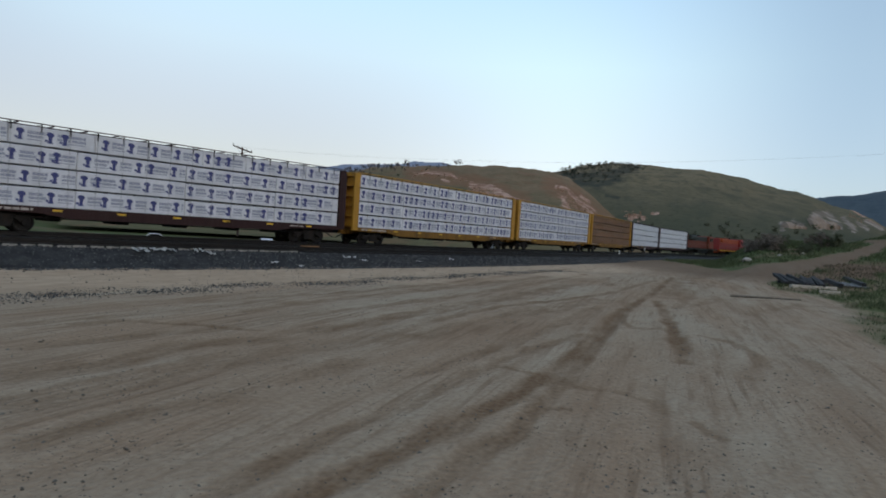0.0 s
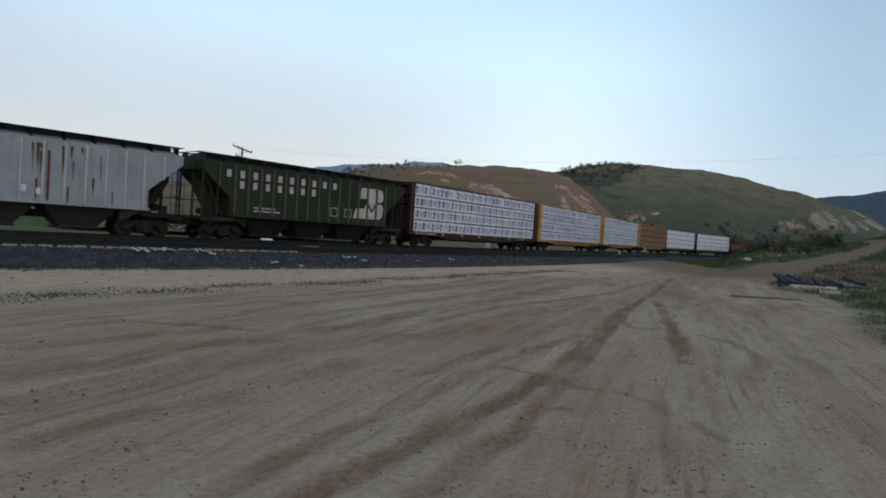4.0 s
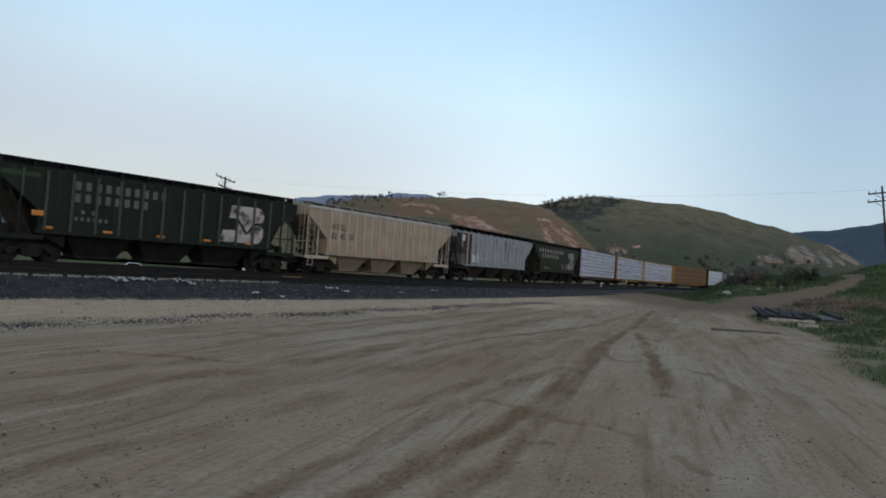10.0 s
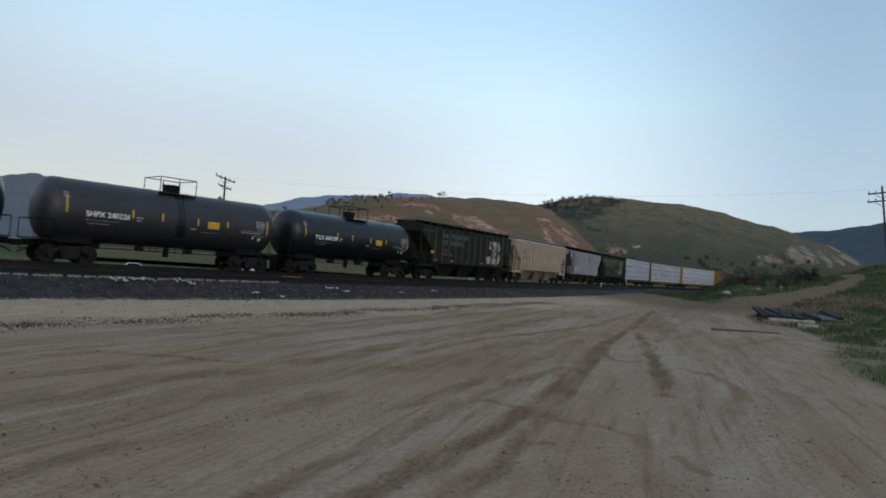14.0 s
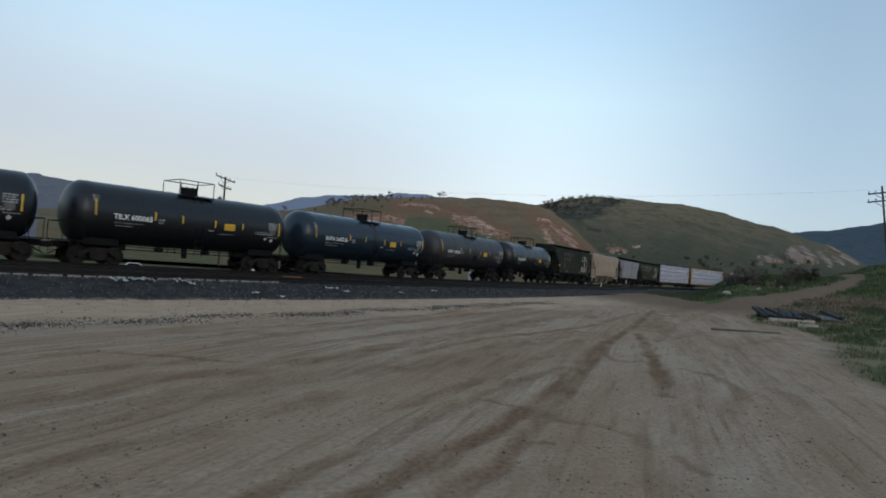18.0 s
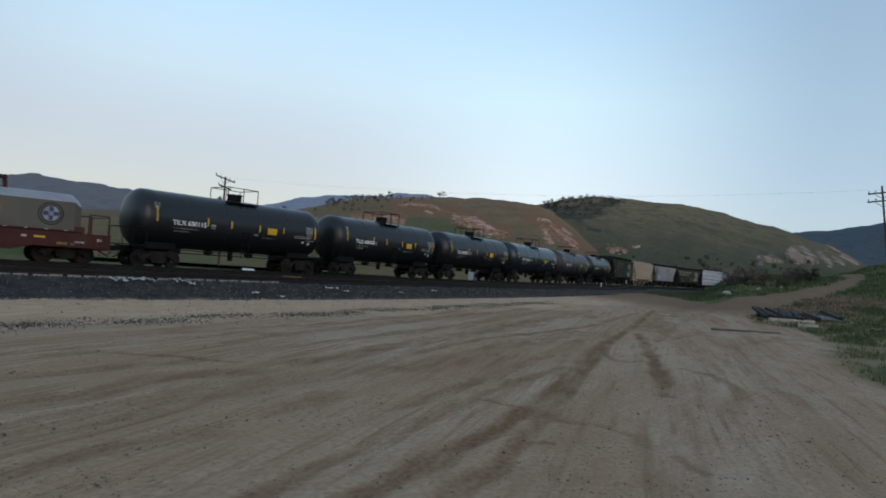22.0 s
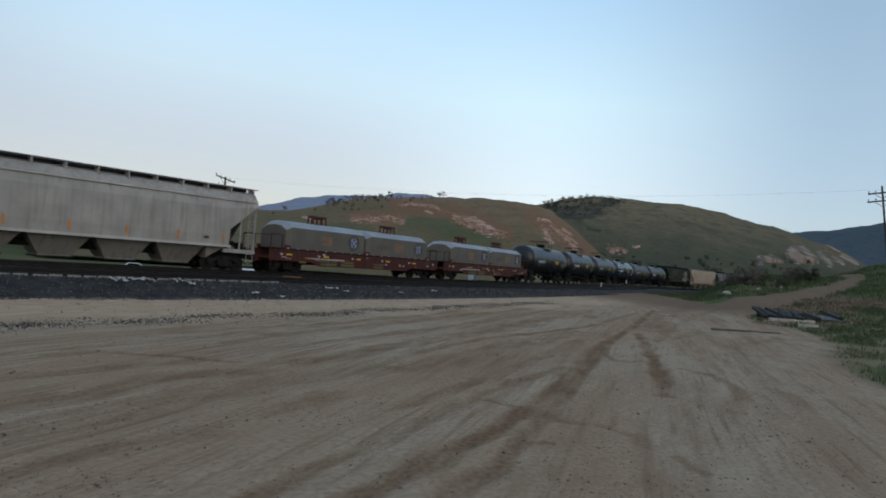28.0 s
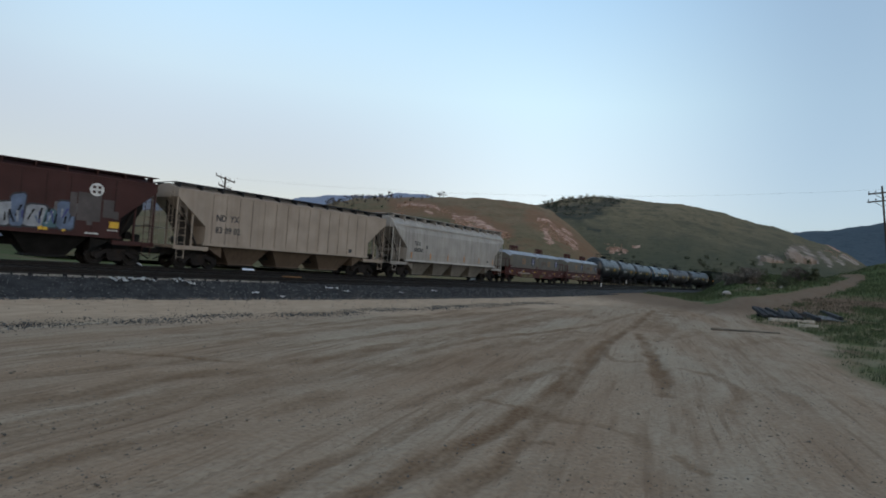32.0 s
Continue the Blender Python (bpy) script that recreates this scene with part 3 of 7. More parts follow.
def road_gap(x, y):
    """Metres from the edge of the dirt road, negative on it."""
    half = float(np.interp(x, [45, 60, 75, 100, 130], [3.3, 2.7, 1.9, 1.3, 0.9]))
    return min(seg_dist((x, y), ROAD), seg_dist((x, y), SPUR) + 0.3) - half


def grassy(x, y):
    """Where grass takes over from bare dirt, 0 to 1."""
    n = noise.noise((x * 0.16, y * 0.3, 1.7)) * 2.4 + noise.noise((x * 0.7, y * 0.9, 5.2)) * 0.8
    edge = float(np.interp(x, [13, 20, 23, 27, 34, 41, 43, 47, 56, 65], [-2.2, -0.4, 0.3, 0.9, 1.9, 3.0, 6.0, 8.0, 8.0, 8.0]))
    g = smooth01((edge - y + n * (0.8 if x > 40 else 0.5) + 0.25) / (1.6 if x > 40 else 0.9)) * (0.55 + 0.45 * smooth01(0.5 + 1.6 * noise.noise((x * 0.33, y * 0.5, 12.0))))
    mound = 0.0
    if x > 52:
        far = smooth01((road_gap(x, y) + n * 0.35) / 1.1)
        g *= far
        mound = smooth01((x - 61.5 - 2.0 * max(0, y - 11.5) + n * 1.3) / 3.0) * far * smooth01((line_y(min(x, 455)) - 4 - y) / 3)
    behind = smooth01((y - line_y(min(max(x, -60), 455)) - 5.5) / 2)
    return max(g, mound, behind)


def lushness(x, y):
    """How green the growth is: spring grass on the mound and beyond the railway, brown weeds round the timbers."""
    n = noise.noise((x * 0.12, y * 0.2, 31.0)) + 0.6 * noise.noise((x * 0.5, y * 0.7, 33.0))
    if x < 43:
        return smooth01(0.85 + n)
    if y > float(np.interp(x, [45, 61, 74, 87, 104, 122, 134, 152], [10.2, 10.3, 8.5, 6.3, 4.7, 3.3, 1.9, -1.0])):
        return smooth01(0.75 + 0.8 * n)
    pile = smooth01((7.0 - math.hypot(x - 48, (y - 7.0) * 2.2)) / 4)
    return max(pile, smooth01(0.35 + (x - 82) / 12 + 0.6 * n) if x > 70 else smooth01(0.10 + 0.9 * n + 0.9 * smooth01((2.4 - y) / 2.2)))


def build_ground():
    xs = [-4000, -1500, -600, -250, -120, -70, -45, -30, -20, -12, -6, -3]
    x = 0.0
    while x < 46:
        xs.append(x)
        x += 0.12 if x < 22 else 0.4
    while x < 170:
        xs.append(x)
        x += 1.2
    xs += [175, 185, 200, 230, 270, 330, 420, 600, 900, 1500, 2500, 4500]
    ys = [-4000, -1500, -600, -250, -120, -70, -45, -30, -20, -14, -10]
    y = -7.0
    while y < 27:
        ys.append(y)
        y += 0.12 if 1 <= y < 13 else 0.32
    ys += [28, 29, 30, 32, 34, 36, 38, 40, 43, 47, 52, 60, 70, 85, 105, 130, 170, 220, 300, 420, 600, 900, 1500, 2500, 4500]
    ruts = rut_lines()
    boxes = [(min(p[0] for p in r[0]) - 2, max(p[0] for p in r[0]) + 2, min(p[1] for p in r[0]) - 2, max(p[1] for p in r[0]) + 2) for r in ruts]
    verts, rut_v, sand_v, grass_v, lush_v = [], [], [], [], []
    for yy in ys:
        for xx in xs:
            z = height(max(-50, min(450, xx)), yy) if abs(xx) < 500 else height(450 if xx > 0 else -50, yy)
            k = 0.0
            if -2 < xx < 62 and -1 < yy < 26:
                for (pts, w, deep), bx in zip(ruts, boxes):
                    if bx[0] < xx < bx[1] and bx[2] < yy < bx[3]:
                        ww = w * (1 + 0.5 * noise.noise((xx * 0.9, yy * 0.9, 3.0)))
                        d = seg_dist((xx, yy), pts)
                        q = smooth01(1.5 - d / ww) * deep * (0.80 + 0.5 * noise.noise((xx * 0.6, yy * 1.2, 9.0)))
                        k = max(k, q)
                        z -= 0.016 * q
                        z += 0.012 * math.exp(-((d / ww - 1.8) / 0.5) ** 2) * deep
                z += 0.02 * noise.noise((xx * 0.8, yy * 0.8, 0)) + 0.008 * noise.noise((xx * 3, yy * 3, 4))
            ly = line_y(max(-59, min(455, xx)))
            sand = smooth01((yy - (ly - 17.0 + noise.noise((xx * 0.2, yy * 0.4, 7)) * 2.5)) / 3.5) * smooth01((ly - 3 - yy) / 1) * smooth01((90 - xx) / 30)
            verts.append((xx, yy, z))
            rut_v.append(min(1, max(0, k)))
            lane = smooth01((yy - 80) / 3) * smooth01((93 - yy) / 3) if xx < 120 else 0.0
            sand_v.append(sand * 0.8)
            inside = -60 < xx < 455
            g = grassy(xx, yy) * (1 - 0.6 * lane) if inside else 1.0
            lush = lushness(xx, yy) if inside else 0.7
            if 42 < xx < 200 and yy < ly - 5:      # the road's soil is browner than the lot
                soil = 0.80 * smooth01((xx - 44 - 0.8 * max(0, yy - 12)) / 14)
                lush *= smooth01((g - 0.35) / 0.35)
                g = max(g, soil)
            lush_v.append(lush)
            grass_v.append(g)
    w = len(xs)
    faces = [(j * w + i, j * w + i + 1, (j + 1) * w + i + 1, (j + 1) * w + i) for j in range(len(ys) - 1) for i in range(w - 1)]
    me = bpy.data.meshes.new("ground")
    me.from_pydata(verts, [], faces)
    for k, vals in (("rut", rut_v), ("sand", sand_v), ("grass", grass_v), ("lush", lush_v)):
        me.attributes.new(k, "FLOAT", "POINT").data.foreach_set("value", vals)
    me.materials.append(M["dirt"])
    for p in me.polygons:
        p.use_smooth = True
    tagged(new("ground", me), "pale packed dirt lot with brown wheel ruts and grassy edges", "ground", kind="structure")


build_ground()


def along(bm, section, off, s0, s1, step=3.0):
    """A section (lateral, height) carried along the railway."""
    rings = []
    s = s0
    while s <= s1 + 0.01:
        y = line_y(s)
        d = (line_y(s + 1) - line_y(s - 1)) / 2
        nx, ny = -d / math.hypot(1, d), 1 / math.hypot(1, d)
        rings.append([bm.verts.new((s + nx * (off + a), y + ny * (off + a), b)) for a, b in section])
        s += step
    k = len(section)
    for p, q in zip(rings, rings[1:]):
        for i in range(k):
            bm.faces.new((p[i], q[i], q[(i + 1) % k], p[(i + 1) % k]))
    bm.faces.new(rings[0]), bm.faces.new(rings[-1][::-1])
    bmesh.ops.recalc_face_normals(bm, faces=bm.faces)
    return bm


def on_line(s, off, z, turn=0.0):
    d = line_y(s + 0.5) - line_y(s - 0.5)
    a = math.atan(d)
    return Matrix.Translation((s - math.sin(a) * off, line_y(s) + math.cos(a) * off, z)) @ Matrix.Rotation(a + turn, 4, "Z")


def build_track():
    low = 0.16           # the near track lies a little lower
    bm = along(bmesh.new(), [(-3.4, 0.0), (-1.75, RAIL - 0.22), (1.75, RAIL - 0.22), (4.6, 0.0)], 0, -55, 440)
    part("ballast_bed", bm, M["ballast_old"])
    tagged(bpy.data.objects["ballast_bed"], "dusty dark ballast bed under the running line", "ballast", kind="structure")
    bm = along(bmesh.new(), [(-4.0, -0.25), (-1.55, RAIL - 0.265 - low), (1.62, RAIL - 0.22 - low), (2.6, 0.0)], -SIDING, -55, 160)
    tagged(part("ballast_shoulder", bm, M["ballast"]), "fresh dark grey ballast shoulder of the near track", "ballast", kind="structure")
    gauge = 0.7525
    sec = [(-0.07, 0), (0.07, 0), (0.065, 0.03), (0.012, 0.045), (0.012, 0.125), (0.036, 0.135), (0.036, 0.17), (-0.036, 0.17), (-0.036, 0.135),
           (-0.012, 0.125), (-0.012, 0.045), (-0.065, 0.03)]
    for off, top, end in ((0, RAIL, 440), (-SIDING, RAIL - low, 158)):
        for side in (-1, 1):
            bm = along(bmesh.new(), [(a, b + top - 0.17) for a, b in sec], off + side * gauge, -55, end)
            tagged(part("rail", bm, M["rail"]), "rusty steel rail with a worn head", "rail", "rails", "structure")
    # ties: those of the near track stand free at the shoulder
    tie = mesh_of(box(bmesh.new(), -0.13, 0.13, -1.3, 1.3, -0.2, 0.0, 0.012), "tie", M["tie"])
    capm = mesh_of(box(bmesh.new(), -0.25, 0.25, -1.36, -1.27, -0.09, 0.006), "tie_end", M["tie_end"])
    deck = thing("tie_deck", "row of weathered wooden ties with bleached ends", "ties", kind="structure")
    s = -4.0
    count = 0
    while s < 110 and count < 240:
        m = on_line(s + random.uniform(-0.03, 0.03), -SIDING + random.uniform(-0.05, 0.05), RAIL - 0.175 - low + random.uniform(-0.015, 0.01), random.uniform(-0.02, 0.02))
        part("tie", tie, None, deck, at=m)
        if s < 24:
            part("tie_end", capm, None, deck, at=m)
        s += 0.61
        count += 1
    bm = bmesh.new()
    s = -50.0
    while s < 300:
        m = on_line(s, 0, RAIL - 0.175)
        b2 = boxed(-0.13, 0.13, -1.3, 1.3, -0.2, 0)
        b2.transform(m)
        tmp = bpy.data.meshes.new("tmp")
        b2.to_mesh(tmp)
        b2.free()
        bm.from_mesh(tmp)
        bpy.data.meshes.remove(tmp)
        s += 0.61
    tagged(part("running_line_ties", bm, M["tie"], deck), "dark wooden ties under the running line", kind="stuff")


build_track()


# ---- hills
SLOPES = {}


def ridge(name, label, az, rise, r0, r1, r2, material, rough, seed, category="hill", na=190, nr=56, areas=()):
    """A hill seen from the lot: crest angle by heading, foot r0, crest r1, back r2."""
    verts, faces = [], []
    lo, hi = az[0], az[-1]
    top = 2.34
    for i in range(na + 1):
        a = lo + (hi - lo) * i / na
        e = float(np.interp(a, az, rise))
        bump = rough * (noise.noise((a * 0.8, seed, 0)) * 0.25 + noise.noise((a * 3.1, seed, 2)) * 0.10)
        crest = top + r1 * math.tan(radians(e + bump))
        for j in range(nr + 1):
            r = r0 + (r2 - r0) * j / nr
            u = (r - r0) / (r1 - r0)
            sh = math.sin(min(1, max(0, u)) * math.pi / 2) ** 0.95
            x, y = r * math.sin(radians(a)), r * math.cos(radians(a))
            q = noise.fractal((x * 5 / r1, y * 5 / r1, seed), 1.0, 2.0, 3) * 0.032 * crest * math.sin(math.pi * min(1, max(0, u) * 0.97)) * rough
            gully = -abs(noise.noise((a * 0.55, u * 0.9, seed + 4))) * 0.035 * crest * math.sin(math.pi * min(1, max(0, u))) * rough
            z = top * min(1, u * 3) + r * math.tan(radians(e + bump * max(0, u) ** 7) * sh) if u < 1 else crest * (1 - 0.45 * ((r - r1) / (r2 - r1)) ** 1.6)
            verts.append((x, y, z + q + gully - 1.0 * (1 - min(1, u * 4))))
    k = nr + 1
    for i in range(na):
        for j in range(nr):
            faces.append((i * k + j, i * k + j + 1, (i + 1) * k + j + 1, (i + 1) * k + j))
    me = bpy.data.meshes.new(name)
    me.from_pydata(verts, [], faces)
    me.materials.append(material)
    for p in me.polygons:
        p.use_smooth = True
    for key in ("bare", "pale", "wood", "red_soil", "turf"):
        vals = []
        strokes = [q for q in areas if q[0] == key]
        for x, y, z in verts if strokes else ():
            a, e, k = math.degrees(math.atan2(x, y)), math.degrees(math.atan2(z - top, math.hypot(x, y))), 0.0
            for _, pts, wide in strokes:
                k = max(k, 1.15 - seg_dist((a, e), pts) / wide)
            vals.append(max(0.0, min(1.0, k)))
        me.attributes.new(key, "FLOAT", "POINT").data.foreach_set("value", vals or [0.0] * len(verts))
    ob = tagged(new(name, me), label, category, kind="structure")
    SLOPES[ob.name] = bvhtree.BVHTree.FromPolygons([Vector(v) for v in verts], faces)
    return ob


A_AZ = [22, 30, 35, 38, 41, 43.5, 45, 48, 54.7, 58.8, 61, 63, 64.8, 66.7, 69.3, 71.3, 73.5]
A_EL = [2.2, 2.9, 3.4, 3.8, 3.95, 4.55, 5.1, 5.75, 6.3, 6.5, 6.37, 6.18, 5.75, 4.45, 2.6, 1.2, 0.2]
B_AZ = [58, 64, 66, 68.5, 71.4, 73.8, 76.1, 78.4, 81, 83.5, 84.2, 85.5, 87.1, 88.2, 89.2, 91, 94]
B_EL = [5.2, 6.25, 6.85, 7.15, 7.1, 6.85, 6.75, 6.35, 5.6, 4.98, 4.82, 4.15, 3.7, 3.2, 2.55, 1.4, 0.3]
SCARS = [("bare", [(50.9, 5.25), (51.9, 5.48), (53.2, 5.5), (54.3, 5.35), (54.7, 5.1)], 0.16), ("bare", [(53.4, 4.95), (54.0, 4.75)], 0.15),
         ("bare", [(46.8, 3.7), (48.4, 3.75), (50.1, 4.0), (51.3, 3.8)], 0.36), ("bare", [(42.4, 3.5), (43.6, 3.3)], 0.22),
         ("bare", [(56.1, 4.6), (57.9, 4.5), (59.3, 3.85), (60.7, 3.2)], 0.30), ("bare", [(57.5, 3.85), (59.5, 3.25)], 0.30), ("bare", [(58.3, 4.1), (60.2, 3.4)], 0.3),
         ("bare", [(63.8, 4.85), (64.6, 4.8), (65.1, 4.3)], 0.17), ("bare", [(64.5, 3.9), (64.6, 3.3), (65.0, 2.8)], 0.34), ("bare", [(64.9, 4.5), (65.8, 3.7), (66.6, 2.9), (67.3, 2.4)], 0.24),
         ("bare", [(66.0, 4.1), (66.8, 3.6)], 0.16), ("bare", [(66.3, 3.5), (67.3, 2.9)], 0.16),
         ("red_soil", [(50.5, 5.3), (53, 5.2), (55.5, 5.0), (58.0, 4.4), (61, 3.5)], 0.75), ("red_soil", [(63.2, 5.0), (64.8, 4.4), (66.5, 3.2), (68.5, 2.0)], 0.85), ("red_soil", [(47, 3.9), (51, 4.1)], 0.7),
         ("turf", [(51.5, 3.6), (54, 3.6), (57, 3.1), (60, 2.3)], 0.75), ("turf", [(44, 2.4), (48, 2.6)], 0.7)]
CLIFFS = [("pale", [(84.55, 3.5), (85.3, 3.45), (85.9, 2.9), (86.2, 2.5)], 0.30), ("pale", [(84.5, 3.1), (84.9, 2.6), (85.9, 2.4)], 0.42), ("pale", [(86.4, 3.15), (87.2, 2.3)], 0.24),
          ("pale", [(82.2, 2.5), (82.35, 2.05)], 0.22), ("pale", [(83.0, 2.75), (83.75, 2.45)], 0.20), ("pale", [(87.9, 3.0), (88.9, 2.45)], 0.20), ("pale", [(87.3, 2.9), (88.0, 2.4)], 0.16),
          ("bare", [(86.9, 3.9), (87.7, 3.4)], 0.16), ("bare", [(88.0, 3.05), (88.9, 2.5)], 0.15), ("bare", [(70.3, 2.3), (70.9, 2.6), (71.5, 2.4)], 0.24), ("bare", [(72.2, 2.95), (72.7, 2.9)], 0.12),
          ("wood", [(64.2, 5.9), (66.2, 5.9), (68.4, 6.2), (70.6, 6.75)], 0.55), ("wood", [(65.5, 5.4), (67.4, 5.3), (69.2, 5.7)], 0.5), ("wood", [(68.2, 4.2), (69.2, 4.1)], 0.22)]
hill_near = ridge("brown_hill", "grazed brown-green hill with bare rock scars", A_AZ, A_EL, 150, 400, 560, M["hill_a"], 0.55, 3.0, na=480, nr=90, areas=SCARS)
hill_green = ridge("green_hill", "long green grassy hill with scrubby lower slopes", B_AZ, B_EL, 235, 620, 850, M["hill_b"], 0.45, 8.0, na=420, nr=90, areas=CLIFFS)
# far ridges: the blue and grey of the haze is painted on
ridge("wooded_ridge", "wooded ridge across the valley, haze painted in as grey", [-10, 5, 15, 19.4, 21.2, 23.4, 26, 29.5, 32.5, 35.3, 38, 44],
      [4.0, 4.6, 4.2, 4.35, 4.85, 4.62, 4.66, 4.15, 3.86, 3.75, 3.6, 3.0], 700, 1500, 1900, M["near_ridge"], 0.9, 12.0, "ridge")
ridge("blue_ridge", "distant mountain ridge, haze painted in as pale blue", [30, 36, 39.5, 41.9, 45.4, 48.4, 51.5, 53.6, 58, 64],
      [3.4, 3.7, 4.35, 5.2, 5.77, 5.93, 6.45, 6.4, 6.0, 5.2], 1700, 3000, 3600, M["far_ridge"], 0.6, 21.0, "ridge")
ridge("dark_ridge", "wooded ridge at the valley's end, haze painted in as dark blue", [80, 84.7, 86, 87.7, 89.2, 90.6, 96, 104, 112],
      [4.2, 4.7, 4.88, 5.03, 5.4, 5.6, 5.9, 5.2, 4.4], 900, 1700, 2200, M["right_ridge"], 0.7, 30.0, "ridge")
ridge("back_hills", "low grassy hills behind the lot", [112, 135, 160, 190, 215, 240, 270, 300, 330, 351],
      [3.5, 5.0, 4.2, 5.2, 4.4, 5.1, 4.0, 4.6, 3.9, 4.1], 350, 900, 1200, M["hill_b"], 0.8, 41.0, "hill")


def toward(ob, az, el):
    """Where the sight line of that heading and height meets a hill."""
    a, e = radians(az), radians(el)
    d = Vector((math.sin(a) * math.cos(e), math.cos(a) * math.cos(e), math.sin(e)))
    p, n, _, _ = SLOPES[ob.name].ray_cast(Vector(EYE), d)
    return p, n


def rock_scar(hill, az0, el0, az1, el1, width, material, seed, label):
    """A bare, broken rock face on a hillside: a band of angular blocks."""
    rnd = random.Random(seed)
    scar = thing("rock_scar", label, "rock face", "rock scars")
    shapes = []
    for i in range(6):
        bm = bmesh.new()
        bmesh.ops.create_icosphere(bm, subdivisions=1, radius=1.0)
        for q in bm.verts:
            q.co += Vector((rnd.uniform(-1, 1), rnd.uniform(-1, 1), rnd.uniform(-1, 1))) * 0.32
        shapes.append(mesh_of(bm, "rock", material))
    n = int(26 + 30 * abs(az1 - az0))
    for i in range(n):
        t = rnd.random()
        az = az0 + (az1 - az0) * t + rnd.gauss(0, width * 0.35)
        el = el0 + (el1 - el0) * t + rnd.gauss(0, width * 0.33)
        p, nn = toward(hill, az, el)
        if p is None:
            continue
        d = p.length
        r = d * radians(width) * rnd.choice((0.08, 0.12, 0.16, 0.24)) * rnd.uniform(0.7, 1.2)
        mm = Matrix.LocRotScale(p, Euler((rnd.uniform(-0.5, 0.5), rnd.uniform(-0.5, 0.5), rnd.uniform(0, 6))), (r * rnd.uniform(0.8, 2.0), r, r * rnd.uniform(0.35, 0.9)))
        part("rock", shapes[i % 6], None, scar, at=mm)


for k, (h, a0, e0, a1, e1, w, mk, lb) in enumerate([
        (hill_near, 46.6, 3.7, 51.3, 4.05, 0.55, "scar", "pinkish bare rock face on the brown hill"),
        (hill_near, 50.6, 5.25, 54.4, 5.30, 0.40, "scar", "thin pinkish rock band below the crest"),
        (hill_near, 56.0, 4.25, 61.2, 3.0, 0.65, "scar", "long crumbling pink rock slope"),
        (hill_near, 63.9, 4.95, 65.6, 3.0, 0.60, "scar", "steep pink rock gully on the hill's end"),
        (hill_near, 65.3, 4.0, 67.2, 2.6, 0.60, "scar", "broken pink rocks at the hill's end"),
        (hill_near, 54.0, 5.2, 56.0, 4.9, 0.35, "scar", "scattered pink rocks on the brown slope"),
        (hill_green, 69.9, 2.75, 71.5, 2.5, 0.45, "scar", "small reddish rock bluff at the hill's foot"),
        (hill_green, 86.7, 3.5, 87.6, 3.05, 0.25, "scar", "reddish rock ribs on the steep slope"),
        (hill_green, 83.2, 2.6, 83.9, 2.3, 0.30, "scar_grey", "weathered rock outcrop in the scrub")]):
    rock_scar(h, a0, e0, a1, e1, w, M[mk], 50 + k, lb)


def rock_cliff(hill, az0, az1, top0, top1, foot, label, seed):
    """A cliff of upright slabs that lean against the hill's end."""
    rnd = random.Random(seed)
    cliff = thing("rock_cliff", label, "cliff", "rock cliffs")
    az = az0
    while az < az1:
        w = rnd.uniform(0.35, 0.75)
        t = (az - az0) / (az1 - az0)
        p, _ = toward(hill, az, foot)
        if p is not None:
            d = p.length
            h = d * radians(max(0.12, (top0 + (top1 - top0) * t - foot) * rnd.uniform(0.6, 1.08)))
            r = d * radians(w) * 0.75
            bm = bmesh.new()
            rings = []
            for zz, k, lean in ((-4, 1.15, 0), (h * 0.35, 1.1, 0.16), (h * 0.75, 1.0, 0.36), (h, 0.72, 0.52)):
                rings.append([bm.verts.new((math.cos(i * 1.047) * r * k * rnd.uniform(0.8, 1.15) + lean * h * 0.5, math.sin(i * 1.047) * r * k * rnd.uniform(0.8, 1.2) + lean * h * 1.5, zz * rnd.uniform(0.92, 1.05))) for i in range(6)])
            for q, s in zip(rings, rings[1:]):
                for i in range(6):
                    bm.faces.new((q[i], q[(i + 1) % 6], s[(i + 1) % 6], s[i]))
            bm.faces.new(rings[-1])
            part("rock_slab", bm, M["cliff"], cliff, at=Matrix.Translation(p))
        az += w * 0.5


rock_cliff(hill_green, 84.7, 86.0, 3.45, 2.7, 2.35, "pale pinkish rock cliff at the green hill's end", 4)
rock_cliff(hill_green, 82.9, 83.7, 2.75, 2.5, 2.25, "small pale rock bluff in the scrub", 6)


